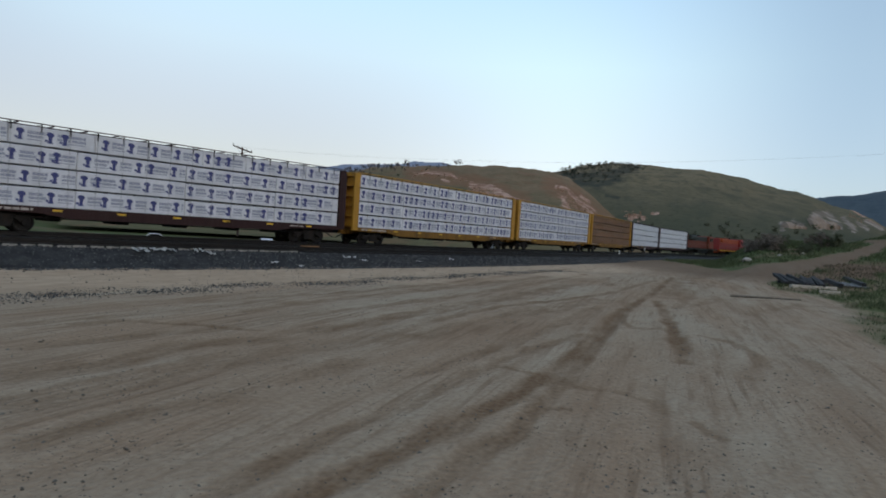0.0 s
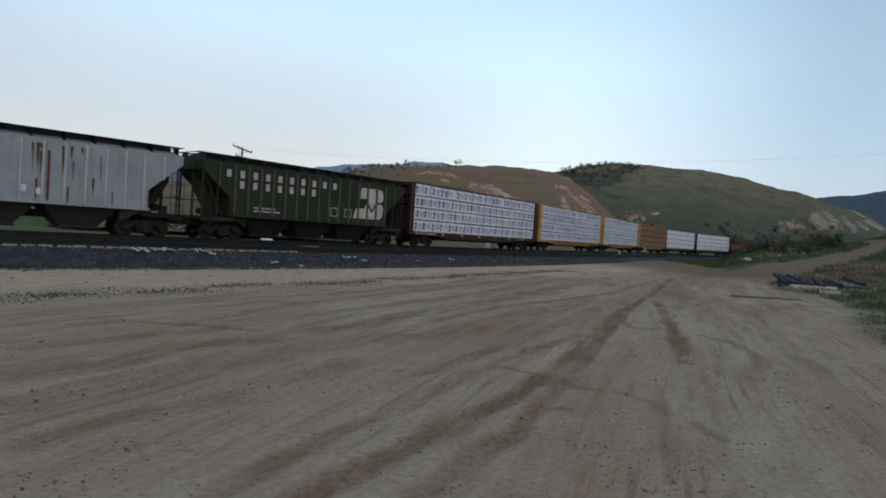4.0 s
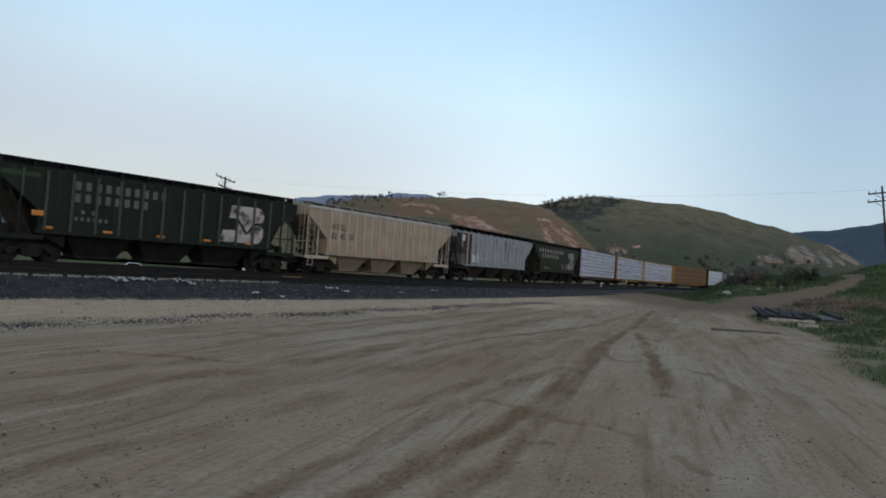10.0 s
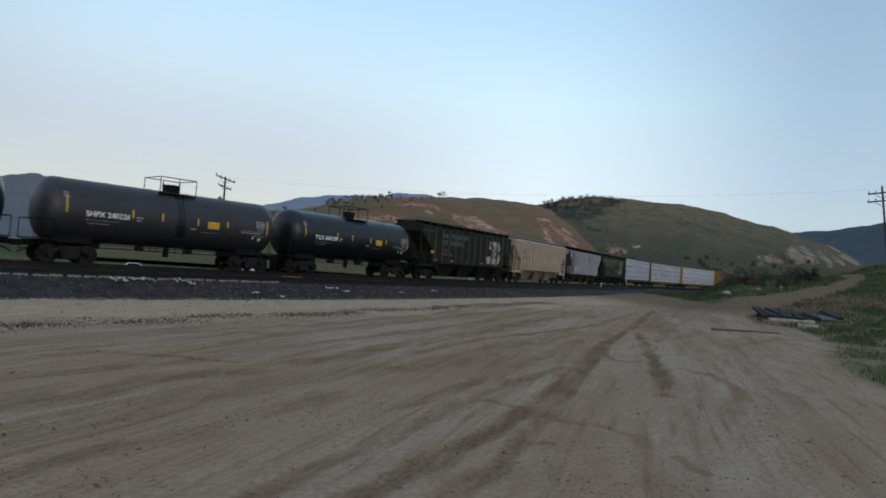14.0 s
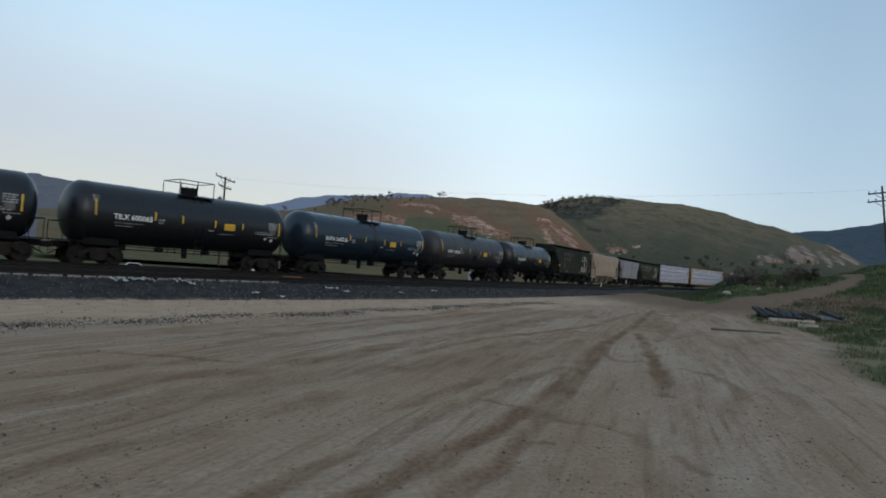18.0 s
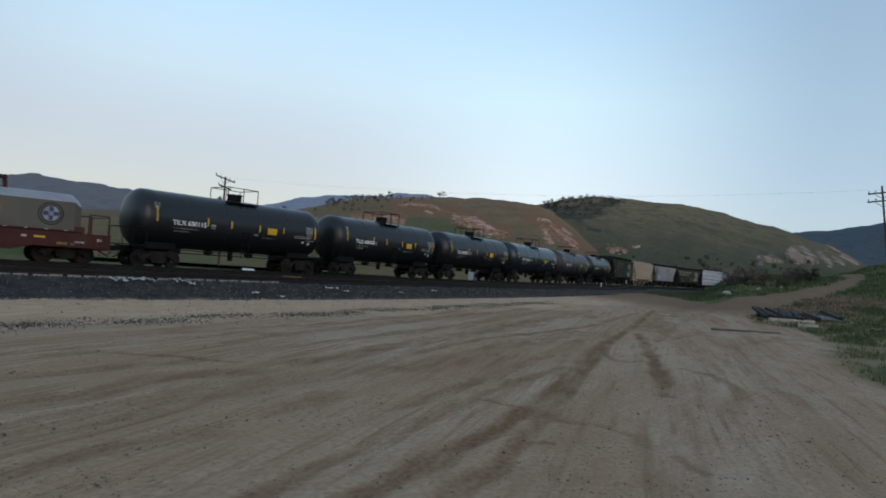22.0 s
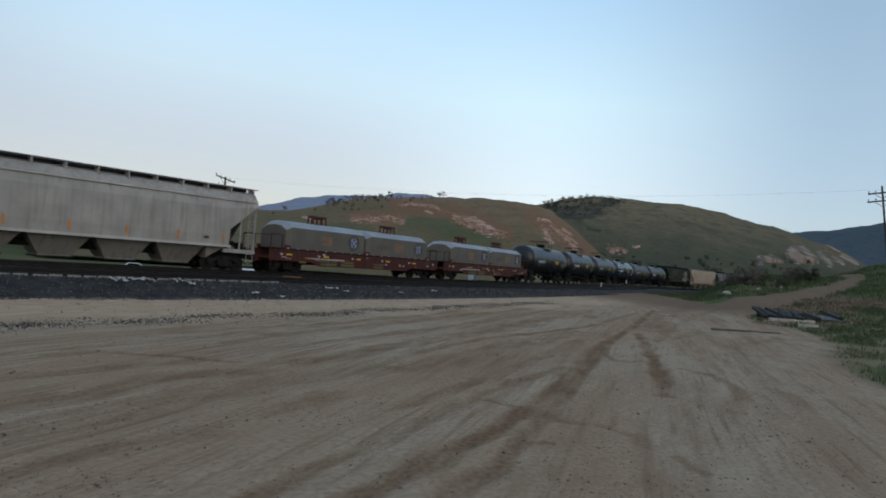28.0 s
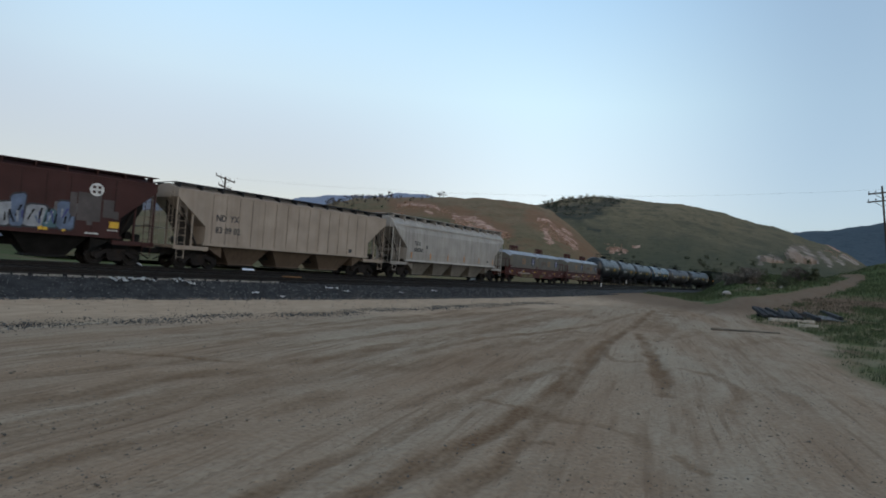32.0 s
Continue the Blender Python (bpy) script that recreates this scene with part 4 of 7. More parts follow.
# ---- trees and shrubs
def tree(name, label, x, y, z, h, seed, leaf="leaf_dark", clumps=16, cat="tree", group="hillside oaks", spread=0.42, bare=False):
    rnd = random.Random(seed)
    t = thing(name, label, cat, group, m=pose(x, y, z - 0.15))
    bm = bmesh.new()
    if bare:
        tips = []
        for i in range(9):
            a, q = rnd.uniform(0, 6.28), rnd.uniform(0.15, 0.6)
            tip = (math.cos(a) * h * q, math.sin(a) * h * q, h * rnd.uniform(0.55, 0.95))
            rod(bm, (0, 0, 0), tip, h * 0.012, 5, h * 0.005)
            tips.append(tip)
    else:
        rod(bm, (0, 0, 0), (0.03 * h, 0, 0.45 * h), 0.05 * h, 6, 0.03 * h)
        tips = []
        for i in range(4):
            a = i * 1.6 + rnd.uniform(-0.4, 0.4)
            tip = (math.cos(a) * h * spread * 0.7, math.sin(a) * h * spread * 0.7, h * rnd.uniform(0.6, 0.8))
            rod(bm, (0.03 * h, 0, 0.4 * h), tip, 0.022 * h, 5, 0.01 * h)
            tips.append(tip)
    tagged(part("trunk", bm, M["twig"], t), kind="stuff" if bare else "")
    verts, faces = [], []
    for i in range(clumps):
        bx = rnd.choice(tips)
        c = Vector((bx[0] * rnd.uniform(0.2, 1.3), bx[1] * rnd.uniform(0.2, 1.3), h * (rnd.uniform(0.15, 0.98) if bare or cat == "bush" else rnd.uniform(0.45, 0.98))))
        r = h * rnd.uniform(0.08, 0.17)
        for k in range(26):
            d = Vector((rnd.gauss(0, 1), rnd.gauss(0, 1), rnd.gauss(0, 0.75))).normalized() * r * rnd.uniform(0.5, 1.15)
            s = r * rnd.uniform(0.22, 0.45)
            a = Vector((rnd.uniform(-1, 1), rnd.uniform(-1, 1), rnd.uniform(-1, 1))).normalized() * s
            b = a.cross(Vector((rnd.uniform(-1, 1), rnd.uniform(-1, 1), rnd.uniform(-1, 1)))).normalized() * s * 0.7
            o = len(verts)
            verts += [c + d - a, c + d + b, c + d + a, c + d - b]
            faces.append((o, o + 1, o + 2, o + 3))
    me = bpy.data.meshes.new("crown")
    me.from_pydata(verts, [], faces)
    me.materials.append(M[leaf])
    part("crown", me, None, t)
    return t


def ridge_trees():
    rnd = random.Random(5)
    spots = []
    for a0, a1, n, hill in ((44.3, 50.3, 36, hill_near), (50.3, 55.2, 9, hill_near), (63.9, 66.5, 20, hill_green), (66.5, 69.0, 14, hill_green), (69.0, 71.4, 12, hill_green), (34, 44, 5, hill_near)):
        for i in range(n):
            spots.append((a0 + (a1 - a0) * (i + rnd.uniform(0.1, 0.9)) / n, hill, rnd.choice((0.10, 0.16, 0.3, 0.5))))
    for i in range(95):         # the wooded hollow below the crest
        a = rnd.uniform(64.3, 70.6)
        spots.append((a, hill_green, 0.2 + rnd.random() ** 1.3 * float(np.interp(a, [64.3, 66.3, 68.3, 70.6], [0.5, 1.5, 1.7, 0.5]))))
    for i, (a, hill, drop) in enumerate(spots):
        e = float(np.interp(a, A_AZ, A_EL)) if hill is hill_near else float(np.interp(a, B_AZ, B_EL))
        p, _ = toward(hill, a, e - drop)
        if p is None:
            continue
        d = p.length
        if hill is hill_near:
            tree("oak", "leafless brown oak on the hill's crest", p.x, p.y, p.z, d * radians(rnd.uniform(0.32, 0.66)), 100 + i, "bare_oak" if rnd.random() < 0.7 else "leaf_dark", 9)
        else:
            tree("oak", "dark oak on the hill's crest", p.x, p.y, p.z, d * radians(rnd.uniform(0.24, 0.46)), 100 + i, clumps=9, spread=0.55)


ridge_trees()


def scrub():
    rnd = random.Random(9)
    # shrubs and bare brush on the mound before the hills
    for i in range(40):
        az, d, bare = ((rnd.uniform(79.8, 82.2), rnd.uniform(100, 122), True) if i < 14 else (rnd.uniform(84.0, 86.0), rnd.uniform(116, 132), rnd.random() < 0.5) if i < 26
                       else (rnd.uniform(81.5, 85), rnd.uniform(95, 125), False))
        x, y = d * math.sin(radians(az)), d * math.cos(radians(az))
        tree("brush" if bare else "shrub", "leafless brown brush on the grassy mound" if bare else "low green shrub on the grassy mound",
             x, y, height(x, y), rnd.uniform(1.3, 2.5) if i < 26 else rnd.uniform(0.7, 1.3), 300 + i, "brush" if bare else "leaf_soft", 46, "bush", "mound shrubs", 0.6, bare)
    # scrub along the foot of the green hill
    for i in range(46):
        az, el = rnd.uniform(71, 86), 1.0 + 1.3 * rnd.random() ** 1.6
        p, _ = toward(hill_green, az, el)
        if p is not None:
            tree("shrub", "dull green scrub on the hill's lower slope", p.x, p.y, p.z, rnd.uniform(1.2, 3.0), 400 + i, "leaf_soft", 24, "bush", "slope scrub", 0.6)
    for i in range(7):
        az, el = rnd.uniform(44, 50), rnd.uniform(4.2, 5.2)
        p, _ = toward(hill_near, az, el)
        if p is not None:
            tree("shrub", "dull green scrub on the brown hill", p.x, p.y, p.z, rnd.uniform(1.2, 2.2), 500 + i, "leaf_soft", 18, "bush", "slope scrub", 0.6)


scrub()


# ---- rolling stock; each car's space: x forward, the lot on its -y side, z from the rail head
WHEELS = []          # every turning wheelset with its place on its car
CARS = []            # every car with the place of its middle at the start


def wheel_mesh(r=0.457):
    bm = bmesh.new()
    rod(bm, (0, -0.95, 0), (0, 0.95, 0), 0.085, 10)
    for s in (-1, 1):
        prof = [(0.70, r + 0.028), (0.735, r + 0.028), (0.74, r), (0.84, r - 0.01), (0.845, r - 0.07), (0.79, r - 0.09), (0.785, 0.16), (0.83, 0.13), (0.70, 0.13), (0.745, r - 0.09)]
        seg = 28
        rings = []
        for k in range(seg):
            a = 2 * math.pi * k / seg
            rings.append([bm.verts.new((q * math.sin(a), s * yy, q * math.cos(a))) for yy, q in prof])
        for k in range(seg):
            a, b = rings[k], rings[(k + 1) % seg]
            for i in range(len(prof)):
                j = (i + 1) % len(prof)
                bm.faces.new((a[i], a[j], b[j], b[i]))
        for k in range(3):
            a = 2 * math.pi * k / 3 + 0.3
            rod(bm, (0.07 * math.sin(a), s * 0.95, 0.07 * math.cos(a)), (0.07 * math.sin(a), s * 1.0, 0.07 * math.cos(a)), 0.025, 6)
    bmesh.ops.recalc_face_normals(bm, faces=bm.faces)
    return mesh_of(bm, "wheelset", M["steel"])


def truck_mesh(wb=1.78):
    """Two cast side frames, bolster, springs and bearing adapters."""
    bm = bmesh.new()
    h = wb / 2
    for s in (-1, 1):
        y0, y1 = (s * 0.94, s * 1.10)
        a, b = min(y0, y1), max(y0, y1)
        slab(bm, [(-h - 0.22, 0.42), (-h - 0.2, 0.62), (-h + 0.25, 0.70), (-0.45, 0.86), (0.45, 0.86), (h - 0.25, 0.70), (h + 0.2, 0.62), (h + 0.22, 0.42),
                  (h - 0.16, 0.42), (h - 0.30, 0.56), (0.42, 0.66), (0.42, 0.42), (0.30, 0.24), (-0.30, 0.24), (-0.42, 0.42), (-0.42, 0.66), (-h + 0.30, 0.56), (-h + 0.16, 0.42)], a, b)
        for x in (-h, h):
            rod(bm, (x, s * 0.98, 0.457), (x, s * 1.17, 0.457), 0.13, 12)
        for x in (-0.26, -0.09, 0.09, 0.26):
            rod(bm, (x, s * 1.02, 0.27), (x, s * 1.02, 0.52), 0.075, 8)
    box(bm, -0.22, 0.22, -1.12, 1.12, 0.52, 0.78)
    box(bm, -0.35, 0.35, -0.35, 0.35, 0.74, 0.88)
    for x in (-h + 0.52, h - 0.52):
        box(bm, x - 0.05, x + 0.05, -0.85, 0.85, 0.36, 0.46)
    return mesh_of(bm, "truck", M["truck"])


WHEEL, TRUCK = wheel_mesh(), truck_mesh()


def coupler_mesh():
    bm = bmesh.new()
    box(bm, -0.72, -0.12, -0.09, 0.09, 0.80, 0.98)
    slab(bm, [(-0.15, 0.74), (0.06, 0.74), (0.06, 1.03), (-0.15, 1.03)], -0.15, 0.15)
    box(bm, -0.02, 0.10, -0.17, -0.06, 0.76, 1.01)
    rod(bm, (-0.5, 0.28, 0.72), (0.0, 0.12, 0.42), 0.035, 6)
    return mesh_of(bm, "coupler", M["under"])


COUPLER = coupler_mesh()


def running_gear(car, half, centres, axles=(-0.89, 0.89)):
    for x in centres:
        part("truck", TRUCK, None, car, at=pose(x, 0, 0))
        for dx in axles:
            w = part("wheelset", WHEEL, None, car, at=pose(x + dx, 0, 0.457))
            WHEELS.append((w, x + dx))
    for sgn in (1, -1):
        part("coupler", COUPLER, None, car, at=pose(sgn * half, 0, 0, 0, 0, 0 if sgn > 0 else 180))


def marks(car, items, y, name="stencil", label=""):
    """Small flat plates of paint on the side towards the lot: (x0, x1, z0, z1) in one colour."""
    bm = bmesh.new()
    for x0, x1, z0, z1 in items:
        box(bm, x0, x1, y - 0.004, y + 0.001, z0, z1)
    return bm


def text_bars(rnd, x0, x1, z, size):
    """Unreadable small print: a row of short bars."""
    out, x = [], x0
    while x < x1 - size:
        w = rnd.uniform(0.8, 3.0) * size
        out.append((x, min(x1, x + w), z, z + size))
        x += w + size * 0.5
    return out


def ladder(bm, x, y, z0, z1, w=0.42, step=0.4, r=0.014, across="x"):
    dx, dy = (w / 2, 0) if across == "x" else (0, w / 2)
    for s in (-1, 1):
        rod(bm, (x + s * dx, y + s * dy, z0), (x + s * dx, y + s * dy, z1), r * 1.3, 5)
    z = z0 + 0.1
    while z < z1:
        rod(bm, (x - dx, y - dy, z), (x + dx, y + dy, z), r, 5)
        z += step


def center_beam(g0, g1, body, wrap, label, packs=True, seed=1, bare=False, end_label=""):
    """A centre-beam flat with end bulkheads and lumber packs strapped on both sides."""
    L = g0 - g1
    half = L / 2
    car = thing("centerbeam_car", label, "freight car", "train")
    rnd = random.Random(seed)
    e = half - 0.62
    bm = bmesh.new()
    slab(bm, [(-e, 0.98), (-e, 1.22), (e, 1.22), (e, 0.98), (e - 3.6, 0.92), (e - 5.0, 0.72), (-e + 5.0, 0.72), (-e + 3.6, 0.92)], -1.42, -1.34)
    slab(bm, [(-e, 0.98), (-e, 1.22), (e, 1.22), (e, 0.98), (e - 3.6, 0.92), (e - 5.0, 0.72), (-e + 5.0, 0.72), (-e + 3.6, 0.92)], 1.34, 1.42)
    box(bm, -e, e, -1.34, 1.34, 1.08, 1.20)
    box(bm, -half + 0.3, half - 0.3, -0.3, 0.3, 0.72, 1.06)
    k = -e + 1.0
    while k < e - 0.5:
        box(bm, k - 0.06, k + 0.06, -1.45, 1.45, 1.0, 1.08)
        k += 1.22
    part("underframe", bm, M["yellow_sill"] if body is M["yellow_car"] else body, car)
    bm = bmesh.new()
    for k in np.linspace(-e + 4.4, e - 4.4, 5):
        box(bm, k - 0.35, k + 0.35, -0.9, 0.9, 0.55, 0.95, 0.05)
    tagged(part("brake_gear", bm, M["under"], car, "dark brake parts under the floor"), kind="stuff")
    part("brake_pipe", rod(bmesh.new(), (-e + 3.5, -1.1, 0.70), (e - 3.5, -1.1, 0.66), 0.03, 5), M["under"], car)
    for s in (-1, 1):
        # bulkhead with its ribs
        bm, ribs = bmesh.new(), bmesh.new()
        x0, x1 = (e - 0.12, e - 0.02) if s > 0 else (-e + 0.02, -e + 0.12)
        box(bm, x0, x1, -1.36, 1.36, 1.2, 4.98)
        xo, xi = (e - 0.02, e + 0.30) if s > 0 else (-e - 0.30, -e + 0.02)
        for z in (1.35, 2.05, 2.75, 3.45, 4.15, 4.85):
            box(ribs, xo, xi, -1.30, 1.30, z - 0.06, z + 0.06)
        xa, xb = (e - 0.2, e + 0.34) if s > 0 else (-e - 0.34, -e + 0.2)
        for yy in (-1.46, 1.32):
            slab(bm, [(xa, 1.0), (xb, 1.0), (xb, 4.7), (xb - 0.12 * s, 5.0), (xa, 5.0)], yy, yy + 0.14)
        box(bm, xa, xb, -1.40, 1.40, 4.93, 5.02)
        wall = part("bulkhead", bm, body, car, end_label)
        tagged(part("ribbing", ribs, body, wall), kind="stuff")
    bm = bmesh.new()
    box(bm, -e, e, -0.12, 0.12, 5.0, 5.10)
    for yy in (-1.36, 1.30):
        box(bm, -e, e, yy, yy + 0.06, 5.055, 5.10)
    k = -e + 1.2
    while k < e - 0.8:
        box(bm, k - 0.07, k + 0.07, -0.06, 0.06, 1.2, 5.02)
        box(bm, k - 0.05, k + 0.05, -1.34, 1.34, 5.02, 5.06)
        k += 1.45
    part("center_beam", bm, body, car)
    inner = e - 0.25
    rows = 4
    hgt = 0.935
    blue, grey, straps, ties = [], [], bmesh.new(), bmesh.new()
    xs = [-inner, -inner + 4.9, rnd.uniform(-0.5, 0.5), inner - 4.9, inner]
    for r in range(rows):
        z0 = 1.215 + r * (hgt + 0.01)
        xr = xs if r < 3 else [-inner] + [x + rnd.uniform(-1.2, 1.2) for x in np.linspace(-inner, inner, 8)[1:-1]] + [inner]
        for side in (-1, 1):
            for a, b in zip(xr, xr[1:]):
                bm = bmesh.new()
                j = rnd.uniform(-0.02, 0.02)
                y0, y1 = (-1.38 + j, -0.14) if side < 0 else (0.14, 1.38 + j)
                box(bm, a + 0.015, b - 0.015, y0, y1, z0 + 0.01, z0 + hgt - rnd.uniform(0.045, 0.085), 0.025)
                part("lumber_pack", bm, wrap, car)
                if side < 0 and packs:
                    p = a + rnd.uniform(0.25, 0.5)
                    while p < b - 0.35:
                        blue.append((p, z0 + hgt * 0.48 + rnd.uniform(-0.03, 0.03), y0))
                        q = p + 0.30
                        for zz, hh in ((0.54, 0.15), (0.36, 0.13), (0.24, 0.05)):
                            for x0, x1, _, _ in text_bars(rnd, q, min(b - 0.05, q + rnd.uniform(0.55, 0.72)), 0, 0.035):
                                grey.append((x0, x1, z0 + hgt * zz, z0 + hgt * (zz + hh), y0))
                        p += rnd.choice((1.08, 1.2, 1.22, 1.22, 0.62))
    k = -inner + 0.9
    while k < inner:
        for s in (-1, 1):
            box(straps, k - 0.012, k + 0.012, s * 1.415 - 0.004, s * 1.415 + 0.004, 1.2, 1.25 + 4 * hgt)
            box(ties, k - 0.03, k + 0.03, s * 1.43 - 0.006, s * 1.43 + 0.006, 1.28 + 3.62 * hgt, 1.30 + 4 * hgt)
            box(ties, k - 0.03, k + 0.03, min(0, s * 1.43), max(0, s * 1.43), 1.29 + 4 * hgt, 1.30 + 4 * hgt)
        k += 1.22
    if packs:
        bm = bmesh.new()
        for x, z, y in blue:
            slab(bm, [(x - 0.12, z - 0.27), (x + 0.13, z - 0.27), (x + 0.08, z - 0.16), (x + 0.09, z + 0.04), (x + 0.17, z + 0.10), (x + 0.15, z + 0.21), (x + 0.03, z + 0.27), (x - 0.12, z + 0.25), (x - 0.17, z + 0.13), (x - 0.07, z + 0.06), (x - 0.06, z - 0.14)], y - 0.005, y + 0.002)
            slab(bm, [(x - 0.22, z - 0.19), (x - 0.09, z - 0.21), (x - 0.09, z - 0.12), (x - 0.20, z - 0.08)], y - 0.005, y + 0.002)
        part("printed_emblem", bm, M["blue"], car, "dark blue emblems printed on the wrap")
        bm = bmesh.new()
        for x0, x1, z0, z1, y in grey:
            box(bm, x0, x1, y - 0.004, y + 0.002, z0, z1)
        part("fine_print", bm, M["grey_print"], car, "rows of grey print on the wrap")
    part("strapping", straps, M["strap"], car, "thin grey bands round the packs")
    part("strapping", ties, M["black"], car, "short dark tie-downs over the top packs")
    part("reflector_tape", marks(car, [(x - 0.22, x + 0.22, 1.03, 1.13) for x in np.arange(-e + 1.5, e - 1, 2.9)], -1.42), M["yellow"], car, "yellow reflector strips on the sill")
    part("stencil", marks(car, text_bars(rnd, -e + 0.6, -e + 3.4, 1.02, 0.11) + text_bars(rnd, e - 4.0, e - 3.0, 1.02, 0.08), -1.42), M["pale"], car, "small white stencils on the sill")
    running_gear(car, half, (-half + 2.9, half - 2.9))
    CARS.append((car, (g0 + g1) / 2, half - 2.9))
    return car


def hopper(g0, g1, body, label, ribs=14, smooth_side=False, low=None, end_mat=None, top=4.62, bays=3, step_col=None, walk_col=None, post_col=None, walk_z=4.88, bay_w=0.5, seams=0, coam=None, sill=None, fascia=None):
    """A covered hopper: slope-ended body, side posts, roof walk, ladders, outlet bays."""
    L = g0 - g1
    half = L / 2
    h = half - 0.45
    car = thing("covered_hopper", label, "freight car", "train")
    # low: paint of the bays and slope sheets, often darker than the body
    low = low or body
    w = 1.52
    cut, inner = 2.45, h - 1.75
    bm = bmesh.new()
    if smooth_side:
        sec = [(-1.54, 1.22), (-1.59, 1.75), (-1.60, 2.5), (-1.58, 3.4), (-1.42, 4.05), (-1.10, 4.42), (-0.5, 4.60), (0.5, 4.60), (1.10, 4.42), (1.42, 4.05), (1.58, 3.4), (1.60, 2.5), (1.59, 1.75), (1.54, 1.22)]
        sec = [(y, 1.52 + (z - 1.22) * 0.985) for y, z in sec]
    else:
        sec = [(-w, 1.44), (-w, 4.32), (-w + 0.10, 4.42), (-0.45, 4.72), (0.45, 4.72), (w - 0.10, 4.42), (w, 4.32), (w, 1.44)]
    k = len(sec)
    st = [(-h, 3.95), (-inner, cut), (-inner, 0), (inner, 0), (inner, cut), (h, 3.95)]
    rings = []
    for x, full in st:
        ring = []
        for y, z in sec:
            ring.append(bm.verts.new((x, y, max(z, full))))
        rings.append(ring)
    for a, b in zip(rings, rings[1:]):
        for i in range(k):
            try:
                bm.faces.new((a[i], a[(i + 1) % k], b[(i + 1) % k], b[i]))
            except ValueError:
                pass
    bm.faces.new(rings[0]), bm.faces.new(rings[-1])
    bmesh.ops.recalc_face_normals(bm, faces=bm.faces)
    part("body", bm, body, car, smooth=False)
    # end frames: sill, corner posts, platform
    for s in (-1, 1):
        bm = bmesh.new()
        xa, xb = sorted((s * (h - 2.05), s * (h + 0.02)))
        box(bm, xa, xb, -1.46, -1.34, 1.08, 1.30)
        box(bm, xa, xb, 1.34, 1.46, 1.08, 1.30)
        for x in (h - 0.05, h - 1.0):
            for y in (-1.40, 1.40):
                rod(bm, (s * x, y, 1.2), (s * x, y, 4.0), 0.05, 6)
        rod(bm, (s * (h - 0.05), -1.4, 2.2), (s * (h - 0.05), 1.4, 2.2), 0.03, 6)
        xa, xb = sorted((s * (h - 0.75), s * (h + 0.05)))
        box(bm, xa, xb, -1.46, 1.46, 1.16, 1.22)
        part("end_frame", bm, step_col or body, car)
        for y in (-1.50, 1.50):
            bm = bmesh.new()
            ladder(bm, s * (h - 0.35), y, 0.55, 4.1)
            part("ladder", bm, step_col or body, car)
        bm = bmesh.new()
        ladder(bm, s * (h + 0.04), -0.9, 1.2, 4.3, across="y")
        part("ladder", bm, step_col or body, car)
        bm = bmesh.new()
        rod(bm, (s * (h - 0.9), -0.4, 1.6), (s * (h - 0.9), 0.4, 1.6), 0.2, 10)
        box(bm, min(s * (h - 0.5), s * (h - 0.8)), max(s * (h - 0.5), s * (h - 0.8)), -0.9, -0.5, 1.22, 1.7)
        part("brake_gear", bm, M["under"], car, "dark air tank and brake parts")
        web = slab(bmesh.new(), [(s * (inner - 0.05), 1.1), (s * (inner - 0.05), 2.5), (s * (h - 0.15), 3.92), (s * (h - 0.15), 3.1), (s * (inner + 0.75), 1.5), (s * (inner + 0.75), 1.1)], -0.05, 0.05)
        part("end_web", web, M["bay_dark"], car, "dark steel web under the slope sheet")
        for yy in (-0.85, 0.85):
            part("slope_brace", rod(bmesh.new(), (s * (inner + 0.05), yy, 1.2), (s * (h - 0.6), yy, 3.5), 0.07, 6), M["bay_dark"], car)
    bm = bmesh.new()
    box(bm, -half + 0.3, half - 0.3, -0.28, 0.28, 0.74, 1.12)
    part("center_sill", bm, M["under"], car)
    # side sheet edge: bottom sill and posts
    for y in (-1.0, 1.0):
        bm = bmesh.new()
        a, b = sorted((y * 1.40, y * (1.62 if smooth_side else 1.56)))
        box(bm, -inner - 0.1, inner + 0.1, a, b, 1.38, 1.52)
        box(bm, -h, h, min(y * 1.42, y * 1.55), max(y * 1.42, y * 1.55), 4.32 if not smooth_side else 4.16, 4.43 if not smooth_side else 4.24)
        part("side_sill", bm, sill or body, car)
        if fascia:
            part("roof_edge", box(bmesh.new(), -h, h, min(y * 1.40, y * 1.53), max(y * 1.40, y * 1.53), 4.44, 4.62, 0.03), fascia, car, "pale rounded edge of the roof")
    if ribs:
        rb = mesh_of(boxed(-0.055, 0.055, -0.10, 0.02, 1.50, 4.34, bevel=0.012), "side_post", post_col or body)
        for i in range(ribs):
            x = -inner + 0.25 + (2 * inner - 0.5) * i / (ribs - 1)
            part("side_post", rb, None, car, at=pose(x, -w, 0))
            part("side_post", rb, None, car, at=pose(x, w, 0, 0, 0, 180))
        for x in (-inner - 0.75, inner + 0.75):
            up = boxed(-0.045, 0.045, -0.07, 0.02, 3.05, 4.34, bevel=0.012)
            part("side_post", up, post_col or body, car, at=pose(x, -w, 0))
    # outlet bays
    span = 2 * (inner - 1.2)
